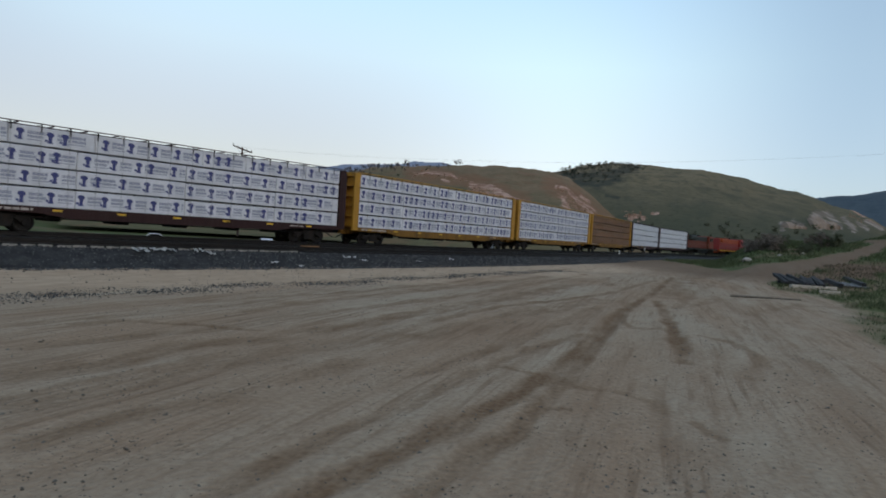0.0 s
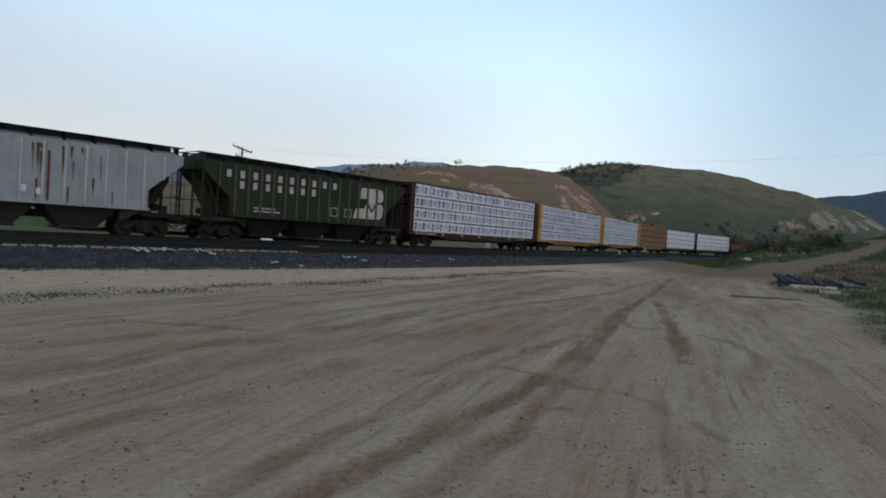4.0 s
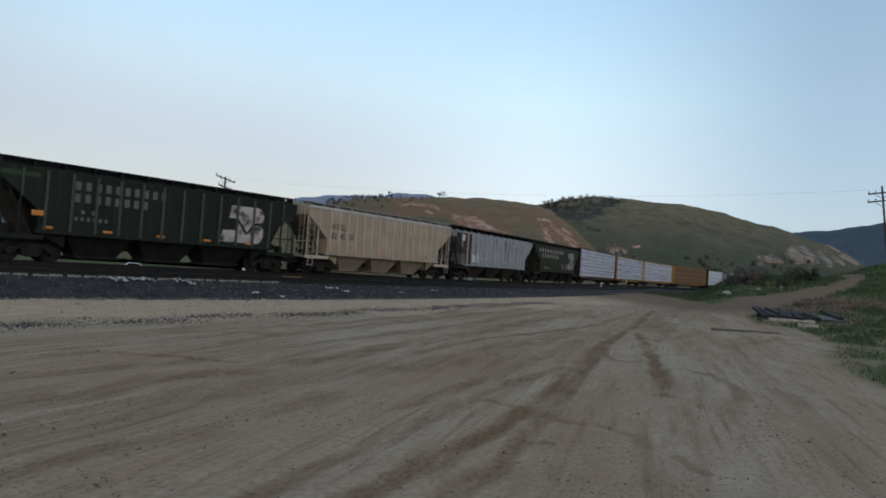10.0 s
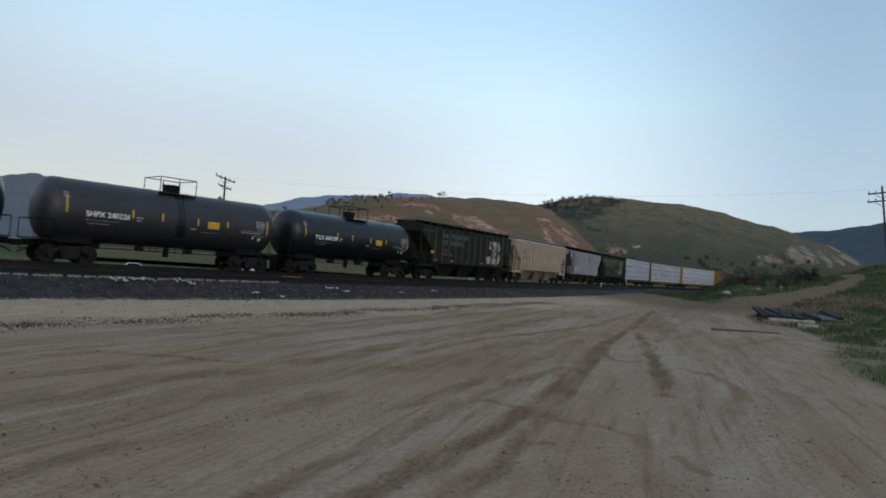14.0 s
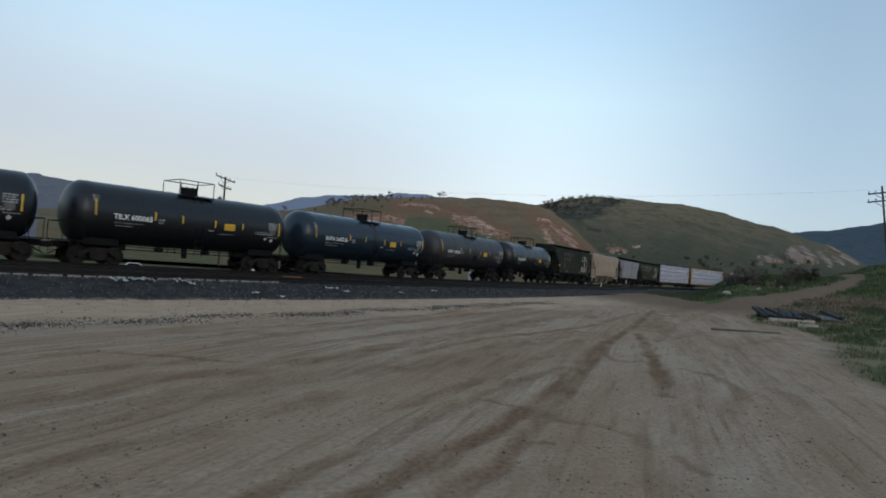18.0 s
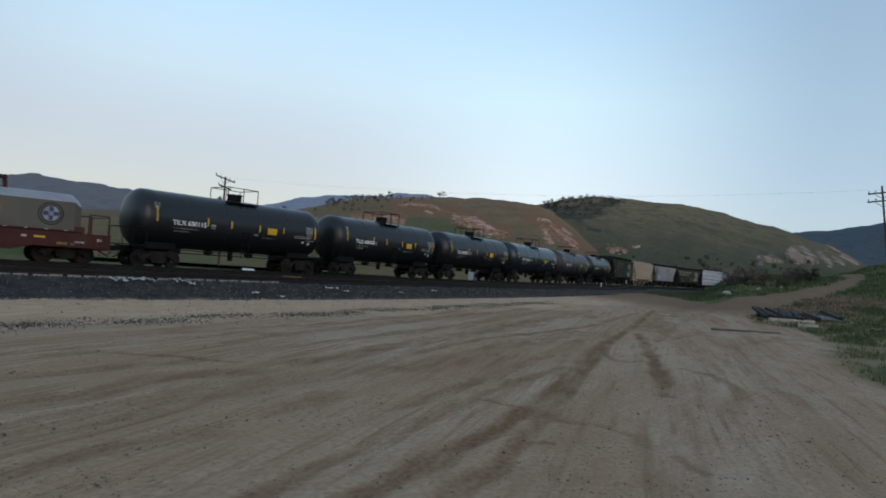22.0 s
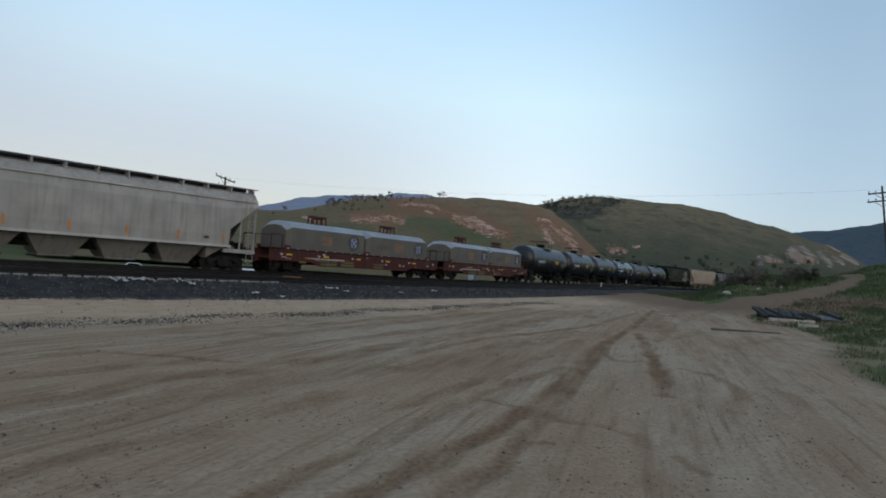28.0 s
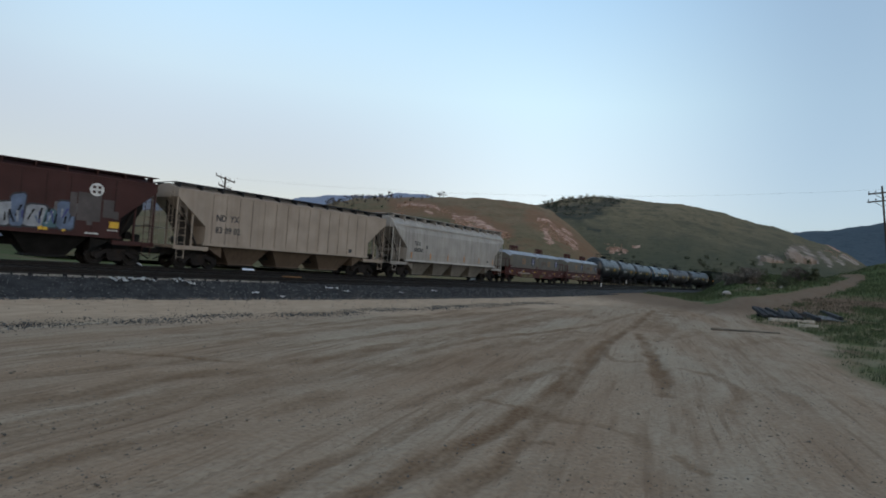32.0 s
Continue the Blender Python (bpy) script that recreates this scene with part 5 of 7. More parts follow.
    for i in range(bays):
        x = -span / 2 + span * (i + 0.5) / bays
        wd = span / bays / 2 * 0.97
        bm = bmesh.new()
        vs = [[bm.verts.new((x + sx * a, sy * b, z)) for sx, sy in ((-1, -1), (1, -1), (1, 1), (-1, 1))] for a, b, z in ((wd, 1.30, 1.47), (wd * bay_w, 0.75, 0.40), (wd * bay_w, 0.75, 0.30))]
        for p, q in zip(vs, vs[1:]):
            for j in range(4):
                bm.faces.new((p[j], p[(j + 1) % 4], q[(j + 1) % 4], q[j]))
        bm.faces.new(vs[0]), bm.faces.new(vs[-1])
        bmesh.ops.recalc_face_normals(bm, faces=bm.faces)
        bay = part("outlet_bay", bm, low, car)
        part("outlet_gate", boxed(x - wd * bay_w * 1.1, x + wd * bay_w * 1.1, -0.86, 0.86, 0.26, 0.33, bevel=0.01), M["under"], bay)
    for s in (-1, 1):
        # slope sheets over the trucks
        bm = bmesh.new()
        x0, x1 = s * inner, s * (inner - 1.25)
        vs = [bm.verts.new(p) for p in ((x0, -1.3, 1.47), (x0, 1.3, 1.47), (x1, 1.3, 0.72), (x1, -1.3, 0.72), (x1, -1.3, 1.47), (x1, 1.3, 1.47))]
        for f in ((0, 1, 2, 3), (0, 3, 4), (1, 5, 2), (3, 2, 5, 4), (0, 4, 5, 1)):
            bm.faces.new([vs[i] for i in f])
        bmesh.ops.recalc_face_normals(bm, faces=bm.faces)
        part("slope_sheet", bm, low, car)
    # roof walk and hatches
    bm = bmesh.new()
    for y in (-0.95, 0.95):
        for j in range(3):
            box(bm, -h - 0.1, h + 0.1, y - 0.28 + j * 0.2, y - 0.12 + j * 0.2, walk_z, walk_z + 0.04)
    n = 13
    for i in range(n):
        x = -h + 0.2 + (2 * h - 0.4) * i / (n - 1)
        for y in (-0.95, 0.95):
            box(bm, x - 0.03, x + 0.03, y - 0.3, y + 0.3, 4.36, walk_z)
    for x in (-h - 0.1, h + 0.04):
        box(bm, x, x + 0.06, -1.25, 1.25, walk_z, walk_z + 0.04)
    part("roof_walk", bm, walk_col or body, car)
    part("hatch_coaming", box(bmesh.new(), -h + 0.35, h - 0.35, -0.62, 0.62, 4.52, walk_z + 0.012), coam or M["coaming"], car, "loading trough along the roof")
    for s in range(seams):
        x = -inner + 0.35 + (2 * inner - 0.7) * s / (seams - 1)
        for dx in (0, 0.05):
            part("seam", box(bmesh.new(), x + dx - 0.008, x + dx + 0.008, -w - 0.012, -w + 0.002, 1.50, 4.32), low if dx else body, car)
    for i in range(4):
        x = -h + 1.6 + (2 * h - 3.2) * (i + 0.5) / 4
        bm = box(bmesh.new(), x - 1.4, x + 1.4, -0.42, 0.42, walk_z - 0.05, walk_z + 0.05, 0.04)
        part("hatch", bm, body, car)
    running_gear(car, half, (-half + 2.15, half - 2.15))
    CARS.append((car, (g0 + g1) / 2, half - 2.15))
    return car, inner, h, (-1.60 if smooth_side else -w)


def tank_car(g0, g1, mat, label, mark, squeeze, seed, white_ends=False):
    """A tank car: dished barrel, saddles, dome platform with rails, reflector stripes."""
    L = g0 - g1
    half = L / 2
    car = thing("tank_car", label, "tank car", "train")
    rnd = random.Random(seed)
    R, zc, e = 1.59, 2.67, half - 0.52
    bm = bmesh.new()
    seg = 44
    prof = [(-e, 0.0), (-e + 0.04, 0.60), (-e + 0.13, 1.02), (-e + 0.28, 1.32), (-e + 0.46, 1.49), (-e + 0.66, R)]
    prof += [(x, R) for x in np.linspace(-e + 1.2, e - 1.2, 9)]
    prof += [(-x, r) for x, r in prof[:6][::-1]]
    rings = []
    for x, r in prof:
        rings.append([bm.verts.new((x, r * math.sin(2 * math.pi * i / seg), zc + r * math.cos(2 * math.pi * i / seg))) for i in range(seg)] if r else [bm.verts.new((x, 0, zc))])
    for a, b in zip(rings, rings[1:]):
        for i in range(seg):
            j = (i + 1) % seg
            f = [a[i % len(a)], a[j % len(a)], b[j % len(b)], b[i % len(b)]]
            bm.faces.new(list(dict.fromkeys(f)))
    bmesh.ops.recalc_face_normals(bm, faces=bm.faces)
    part("barrel", bm, mat, car, smooth=True)
    for x in np.linspace(-e + 1.0, e - 1.0, 6):
        bm = bmesh.new()
        for i in range(seg):
            a0, a1 = 2 * math.pi * i / seg, 2 * math.pi * (i + 1) / seg
            rod(bm, (x, (R + 0.004) * math.sin(a0), zc + (R + 0.004) * math.cos(a0)), (x, (R + 0.004) * math.sin(a1), zc + (R + 0.004) * math.cos(a1)), 0.012, 4, caps=False)
        part("weld_seam", bm, mat, car)
    for s in (-1, 1):
        bm = bmesh.new()
        slab(bm, [(s * (half - 3.0), 1.0), (s * (half - 3.0), 1.75), (s * (half - 1.5), 1.75), (s * (half - 1.25), 1.0)], -0.9, 0.9)
        box(bm, min(s * (half - 3.6), s * (half - 0.25)), max(s * (half - 3.6), s * (half - 0.25)), -0.35, 0.35, 0.78, 1.1)
        part("saddle", bm, M["black"], car)
        bm = bmesh.new()
        xa, xb = sorted((s * (half - 1.1), s * (half - 0.35)))
        box(bm, xa, xb, -1.45, 1.45, 1.12, 1.18)
        for y in (-1.42, 1.42):
            rod(bm, (s * (half - 0.4), y, 1.15), (s * (half - 0.4), y, 2.1), 0.022, 5)
            rod(bm, (s * (half - 1.1), y, 1.15), (s * (half - 1.1), y, 2.1), 0.022, 5)
            rod(bm, (s * (half - 0.4), y, 2.1), (s * (half - 1.1), y, 2.1), 0.022, 5)
            ladder(bm, s * (half - 0.7), y, 0.5, 1.15)
        rod(bm, (s * (half - 0.38), -1.42, 2.1), (s * (half - 0.38), 1.42, 2.1), 0.022, 5)
        part("end_platform", bm, M["black"], car)
    bm = bmesh.new()
    rod(bm, (0.2, 0, zc + R - 0.1), (0.2, 0, zc + R + 0.32), 0.42, 18)
    rod(bm, (0.2, 0, zc + R + 0.32), (0.2, 0, zc + R + 0.38), 0.46, 18)
    for i in range(8):
        a = i * math.pi / 4
        rod(bm, (0.2 + 0.43 * math.cos(a), 0.43 * math.sin(a), zc + R + 0.26), (0.2 + 0.43 * math.cos(a), 0.43 * math.sin(a), zc + R + 0.42), 0.03, 5)
    part("dome", bm, M["black"], car)
    bm = bmesh.new()
    for y in (-1, 1):
        part("walkway", boxed(-0.85, 1.2, min(y * 0.5, y * 1.0), max(y * 0.5, y * 1.0), zc + R - 0.20, zc + R - 0.15), M["black"], car)
        for x in (-0.85, 0.2, 1.2):
            post = rod(bmesh.new(), (x, y * 0.98, zc + R - 0.2), (x, y * 0.98, zc + R + 0.72), 0.026, 5)
            rod(post, (x, y * 0.98, zc + R - 0.2), (x, y * 0.7, zc + R - 0.42), 0.026, 5)
            part("railing_post", post, M["black"], car)
        rod(bm, (-0.85, y * 0.98, zc + R + 0.72), (1.2, y * 0.98, zc + R + 0.72), 0.028, 6)
    for x in (-0.85, 1.2):
        rod(bm, (x, -0.98, zc + R + 0.72), (x, 0.98, zc + R + 0.72), 0.026, 5)
    part("dome_railing", bm, M["black"], car, "iron hand rails round the dome")
    for y in (-1.56, 1.56):
        bm = bmesh.new()
        for s in (-0.22, 0.22):
            rod(bm, (0.2 + s, y, 0.75), (0.2 + s, y * 0.99, 2.9), 0.02, 5)
            rod(bm, (0.2 + s, y * 0.99, 2.9), (0.2 + s, y * 0.66, zc + R - 0.2), 0.02, 5)
        z = 0.85
        while z < 3.7:
            yy = y if z < 2.9 else y * (0.99 - 0.33 * (z - 2.9) / 1.1)
            rod(bm, (-0.02, yy, z), (0.42, yy, z), 0.016, 5)
            z += 0.36
        part("side_ladder", bm, M["black"], car)
    bm = bmesh.new()
    part("outlet_valve", rod(bm, (0.2, 0, 0.55), (0.2, 0, 1.3), 0.16, 10), M["under"], car)
    for x in (-1.3, 1.5):
        part("air_reservoir", rod(bmesh.new(), (x, -0.25, 0.95), (x, 0.25, 0.95), 0.16, 10), M["under"], car)
    part("brake_rod", rod(bmesh.new(), (-half + 3.2, -0.5, 0.85), (half - 3.2, -0.5, 0.85), 0.03, 6), M["under"], car)
    part("brake_pipe", rod(bmesh.new(), (-half + 3.2, -0.95, 1.02), (half - 3.2, -0.95, 1.02), 0.025, 6), M["under"], car)

    def skin(x0, x1, z0, z1, dd=0.006):
        """A patch that follows the barrel's side."""
        b2 = bmesh.new()
        n = max(2, int((z1 - z0) / 0.08))
        pts = []
        for i in range(n + 1):
            z = z0 + (z1 - z0) * i / n
            c = min(1, abs(z - zc) / R)
            pts.append((-(R + dd) * math.sqrt(1 - c * c), z))
        for (ya, za), (yb, zb) in zip(pts, pts[1:]):
            b2.faces.new([b2.verts.new(p) for p in ((x0, ya, za), (x1, ya, za), (x1, yb, zb), (x0, yb, zb))])
        return b2
    for x, z0, z1 in ((-e + 1.0, 2.5, 3.35), (-e * 0.37, 2.5, 2.95), (-e * 0.13, 2.5, 2.92), (e * 0.18, 2.45, 2.85), (e * 0.46, 2.5, 2.85), (e - 0.85, 2.3, 3.1)):
        part("reflector", skin(x - 0.045, x + 0.045, z0, z1), M["yellow"], car, "upright yellow reflector strip")
    part("placard", skin(e * 0.27, e * 0.38, 2.36, 2.74), M["yellow"], car, "square yellow placard")
    b2 = bmesh.new()
    rows = text_bars(rnd, -e + 1.9, -e * 0.46, 2.20, 0.035) + text_bars(rnd, -e + 2.0, -e * 0.54, 2.04, 0.035) + text_bars(rnd, e * 0.74, e * 0.80, 2.30, 0.09) + text_bars(rnd, e * 0.74, e * 0.86, 2.16, 0.05) \
        + text_bars(rnd, e * 0.22, e * 0.38, 2.10, 0.03) + text_bars(rnd, e * 0.12, e * 0.17, 2.22, 0.07) + text_bars(rnd, -e * 0.34, -e * 0.29, 2.5, 0.10) + text_bars(rnd, -e * 0.34, -e * 0.29, 2.36, 0.08)
    for x0, x1, z0, z1 in rows:
        y = -math.sqrt(R * R - (z0 - zc) ** 2) - 0.005
        b2.faces.new([b2.verts.new(p) for p in ((x0, y, z0), (x1, y, z0), (x1, y - 0.01, z1), (x0, y - 0.01, z1))])
    part("stencil", b2, M["worn_white"], car, "small worn white stencils on the barrel")
    part("spill_stain", skin(-0.02, 0.42, 1.75, 3.95, 0.003), M["black_tank"], car, "dark spill stain below the dome")
    for bx0, bx1, zt, n in ((e - 1.62, e - 1.02, 3.0, 4), (-e + 0.85, -e + 1.18, 3.42, 3), (e * 0.60, e * 0.74, 2.42, 2)):
        b2 = bmesh.new()
        for q in range(n):
            for x0, x1, z0, z1 in text_bars(rnd, bx0, bx1, zt - q * 0.115, 0.07):
                yy = -math.sqrt(max(0.2, R * R - (z0 - zc) ** 2)) * (0.985 if bx0 < -e + 1 else 1) - 0.008
                b2.faces.new([b2.verts.new(p) for p in ((x0, yy, z0), (x1, yy, z0), (x1, yy + 0.008, z1), (x0, yy + 0.008, z1))])
        part("fine_print", b2, M["worn_white"], car, "block of small worn white print")
    part("warning_panel", skin(e - 1.55, e - 1.1, 2.35, 2.65), M["ghost"], car, "grey panel of small print")
    for x, z, w in ((e - 1.30, 1.98, 0.13), (e - 1.75, 2.05, 0.10), (-e + 0.80, 2.05, 0.15)):
        b2 = bmesh.new()
        near = 1.0 if x > 0 else 0.985
        ring = [(x - w, z), (x, z - w), (x + w, z), (x, z + w)]
        b2.faces.new([b2.verts.new((px, -math.sqrt(R * R - (pz - zc) ** 2) * near - 0.012, pz)) for px, pz in ring])
        part("diamond_placard", b2, M["white"], car, "white diamond placard")
    if mark:
        lettering(mark, 0.375, M["bright"], car, -e + 1.85, -math.sqrt(R * R - 0.18 ** 2) - 0.03, zc - 0.27, "white car number lettering", squeeze)
    running_gear(car, half, (-half + 2.0, half - 2.0))
    CARS.append((car, (g0 + g1) / 2, half - 2.0))
    return car


def coil_car(g0, g1, label, seed):
    """A coil-steel car: red well frame with two grey lift-off hoods."""
    L = g0 - g1
    half = L / 2
    car = thing("coil_car", label, "freight car", "train")
    rnd = random.Random(seed)
    e = half - 0.45
    bm = bmesh.new()
    for y in (-1.50, 1.40):
        slab(bm, [(-e, 0.80), (-e, 1.46), (e, 1.46), (e, 0.80), (e - 3.4, 0.80), (e - 4.2, 0.56), (-e + 4.2, 0.56), (-e + 3.4, 0.80)], y, y + 0.10)
    box(bm, -e, e, -1.40, 1.40, 0.92, 1.10)
    box(bm, -half + 0.25, half - 0.25, -0.32, 0.32, 0.70, 1.05)
    for y in (-1.53, 1.43):
        box(bm, -e, e, y, y + 0.10, 1.40, 1.50)
        box(bm, -e, e, y, y + 0.10, 0.80, 0.86)
    k = -e + 0.6
    while k < e - 0.3:
        for y in (-1.52, 1.46):
            box(bm, k - 0.04, k + 0.04, y, y + 0.06, 0.86, 1.42)
        k += 1.15
    part("well_frame", bm, M["coil_red"], car)
    bm = bmesh.new()
    for y in (-1.44, 1.36):
        box(bm, -e + 1.2, e - 1.2, y, y + 0.08, 1.50, 1.82)
    part("coaming", bm, M["coil_red"], car)
    for s in (-1, 1):
        for y in (-1.40, 1.40):
            bm = rod(bmesh.new(), (s * (e - 1.0), y, 1.4), (s * (e - 1.0), y, 2.45), 0.05, 6)
            rod(bm, (s * (e - 1.0), y, 2.45), (s * (e - 0.1), y, 2.45), 0.035, 6)
            rod(bm, (s * (e - 0.1), y, 2.45), (s * (e - 0.1), y, 1.4), 0.035, 6)
            part("side_rail", bm, M["coil_red"], car)
        part("end_rail", rod(bmesh.new(), (s * (e - 0.1), -1.4, 2.40), (s * (e - 0.1), 1.4, 2.40), 0.03, 6), M["coil_red"], car)
        bm = bmesh.new()
        ladder(bm, s * (e - 0.3), -1.54, 0.4, 1.4)
        part("ladder", bm, M["coil_red"], car)
    hl = (2 * e - 2.6) / 2
    for i in (0, 1):
        x0 = -e + 1.3 + i * hl + 0.05
        x1 = x0 + hl - 0.10
        sec = [(-1.46, 1.62), (-1.46, 2.98), (-0.85, 3.36), (0, 3.44), (0.85, 3.36), (1.46, 2.98), (1.46, 1.62)]
        bm = bmesh.new()
        rings = [[bm.verts.new((x, y * f, z if z < 2 else 1.62 + (z - 1.62) * g)) for y, z in sec] for x, f, g in ((x0, 0.86, 0.84), (x0 + 0.35, 1.0, 1.0), (x1 - 0.35, 1.0, 1.0), (x1, 0.86, 0.84))]
        for a, b in zip(rings, rings[1:]):
            for j in range(len(sec) - 1):
                f = bm.faces.new((a[j], a[j + 1], b[j + 1], b[j]))
                f.material_index = 1 if 0 < j < 5 else 0
        bm.faces.new(rings[0]), bm.faces.new(rings[-1])
        bmesh.ops.recalc_face_normals(bm, faces=bm.faces)
        hood = part("hood", bm, [M["coil_grey"], M["coil_roof"]], car)
        xm = (x0 + x1) / 2
        for dx in (-0.42, 0.42):
            bm = bmesh.new()
            w2 = 0.25
            for yy in (-0.2, 0.2):
                rod(bm, (xm + dx - w2, yy, 3.40), (xm + dx - w2 * 0.8, yy, 3.92), 0.06, 6)
                rod(bm, (xm + dx + w2, yy, 3.40), (xm + dx + w2 * 0.8, yy, 3.92), 0.06, 6)
            box(bm, xm + dx - w2 * 1.05, xm + dx + w2 * 1.05, -0.26, 0.26, 3.86, 4.02, 0.03)
            box(bm, xm + dx - w2 - 0.08, xm + dx + w2 + 0.08, -0.16, 0.16, 3.40, 3.46)
            part("lifting_bracket", bm, M["coil_red"], hood, "dark red lifting bracket on the hood")
        part("lifting_bar", boxed(xm - 0.44, xm + 0.44, -0.09, 0.09, 3.78, 3.93, bevel=0.02), M["coil_red"], hood, "dark red bar between the lifting brackets")
        # round emblem: rings and a cross, and printed boxes
        bm = bmesh.new()
        xe, ze = x1 - 1.35, 2.35
        for r in (0.52, 0.40):
            for q in range(24):
                a0, a1 = q * math.pi / 12, (q + 1) * math.pi / 12
                rod(bm, (xe + r * math.cos(a0), -1.465, ze + r * math.sin(a0)), (xe + r * math.cos(a1), -1.465, ze + r * math.sin(a1)), 0.028, 4)
        part("emblem_disc", rod(bmesh.new(), (xe, -1.463, ze), (xe, -1.44, ze), 0.36, 24), M["spray_white"], hood, "pale disc of a round emblem")
        part("emblem_ring", bm, M["black_print"], hood, "black round emblem outline")
        part("printed_emblem", marks(car, [(xe - 0.09, xe + 0.09, ze - 0.33, ze - 0.10), (xe - 0.09, xe + 0.09, ze + 0.10, ze + 0.33), (xe - 0.33, xe - 0.10, ze - 0.09, ze + 0.09), (xe + 0.10, xe + 0.33, ze - 0.09, ze + 0.09)], -1.468), M["blue"], hood, "blue blocks of a round emblem")
        xo = xm - 0.3 if i == 0 else xm - 0.1
        part("printed_box", marks(car, [(xo - 0.45, xo + 0.45, 2.0 + q * 0.16, 2.10 + q * 0.16) for q in range(4)], -1.465), M["dull_orange"], hood, "faded orange block of print")
        xg = x0 + (1.0 if i else 1.4)
        for q in range(9):
            za, zb = 2.0 + rnd.uniform(0, 0.12), 2.42 + rnd.uniform(0, 0.16)
            a, b = (za, zb) if q % 2 else (zb, za)
            bm = slab(bmesh.new(), [(xg, a), (xg + 0.045, a), (xg + 0.24, b), (xg + 0.195, b)], -1.466 - 0.0005 * q, -1.459)
            part("graffiti", bm, M["scrawl"] if i else M["ghost"], hood, "thin sprayed scrawl")
            xg += rnd.uniform(0.14, 0.26)
    bars = []
    for x in np.arange(-e + 0.8, e - 0.5, 1.6):
        bars.append((x, x + 0.20, 1.16, 1.28))
    part("stencil", marks(car, bars[::2] + text_bars(rnd, -e + 3, -e + 6.5, 1.0, 0.10), -1.535), M["pale"], car, "white stencils on the red side")
    part("reflector_tape", marks(car, [(x + 0.5, x + 0.95, 1.17, 1.27) for x in np.arange(-e + 0.8, e - 1, 3.2)], -1.535), M["yellow"], car, "yellow reflector strips")
    for x, ww in ((-e + 4.3, 1.5), (-e + 6.2, 1.3), (e - 8.0, 1.1)):
        part("faded_patch", marks(car, [(x, x + ww, 0.64, 0.98)], -1.505), M["faded_lime"], car, "faded yellow-green patch")
    for q in range(16):
        x, ww = rnd.uniform(-e + 0.8, e - 1.2), rnd.uniform(0.12, 0.5)
        z = rnd.choice((0.70, 0.90, 1.02, 1.30))
        part("worn_mark", marks(car, [(x, x + ww, z, z + rnd.uniform(0.05, 0.13))], -1.536 - 0.0004 * q), M[rnd.choice(("pale", "faded_lime", "dull_orange", "worn_white"))], car, "small worn paint mark")
    # dark strip paints the shade below the hood edges
    part("painted_shade_strip", marks(car, [(-e + 1.3, e - 1.3, 1.50, 1.56)], -1.446), M["under"], car, "dark strip painted as the shade under the hoods")
    part("anchor_strip", marks(car, [(x, x + 0.13, 1.58, 1.68) for x in np.arange(-e + 1.4, e - 1.3, 0.82)], -1.445), M["pale"], car, "pale anchor plates along the coaming")
    running_gear(car, half, (-half + 2.3, half - 2.3))
    CARS.append((car, (g0 + g1) / 2, half - 2.3))
    return car


def locomotive(g0, g1, hood, top, label, band=True):
    L = g0 - g1
    half = L / 2
    car = thing("diesel_locomotive", label, "locomotive", "train")
    e = half - 0.6
    bm = bmesh.new()
    box(bm, -e, e, -1.55, 1.55, 1.25, 1.55)
    box(bm, -half + 0.4, half - 0.4, -0.5, 0.5, 0.75, 1.25)
    part("underframe", bm, top, car)
    part("fuel_tank", box(bmesh.new(), -3.6, 3.6, -1.35, 1.35, 0.42, 1.25, 0.2), M["under"], car)
    bm = box(bmesh.new(), -e + 0.8, e - 6.2, -0.95, 0.95, 1.55, 4.45, 0.12)
    part("long_hood", bm, hood, car)
    part("hood_stripe", marks(car, [(-e + 0.9, e - 6.3, 3.3, 4.3)], -0.955), top, car, "dark band along the hood")
    bm = box(bmesh.new(), -e + 1.2, -e + 5.2, -1.5, 1.5, 3.55, 4.5, 0.12)
    part("radiator", bm, top, car)
    for i in range(4):
        part("roof_fan", rod(bmesh.new(), (-e + 2 + i * 2.4, 0, 4.4), (-e + 2 + i * 2.4, 0, 4.66), 0.62, 16), M["black"], car)
    bm = box(bmesh.new(), e - 6.2, e - 3.4, -1.5, 1.5, 1.55, 4.6, 0.15)
    cab = part("cab", bm, hood, car)
    part("cab_window", marks(car, [(e - 5.8, e - 5.0, 3.4, 4.1), (e - 4.6, e - 3.9, 3.4, 4.1)], -1.505), M["glass"], cab)
    slab_bm = slab(bmesh.new(), [(e - 3.4, 1.55), (e - 0.9, 1.55), (e - 1.2, 3.2), (e - 3.4, 3.4)], -0.85, 0.85)
    part("nose", slab_bm, hood, car)
    bm = bmesh.new()
    x = -e + 0.4
    while x < e - 6.5:
        rod(bm, (x, -1.5, 1.5), (x, -1.5, 2.5), 0.025, 5)
        x += 1.6
    rod(bm, (-e + 0.3, -1.5, 2.5), (e - 6.3, -1.5, 2.5), 0.022, 5)
    part("handrail", bm, M["ghost"], car)
    if band:
        part("side_band", marks(car, [(-e, e, 1.3, 1.5)], -1.555), M["yellow"], car, "yellow sill stripe")
    running_gear(car, half, (-half + 4.3, half - 4.3), (-1.85, 0.0, 1.85))
    CARS.append((car, (g0 + g1) / 2, half - 4.3))
    return car


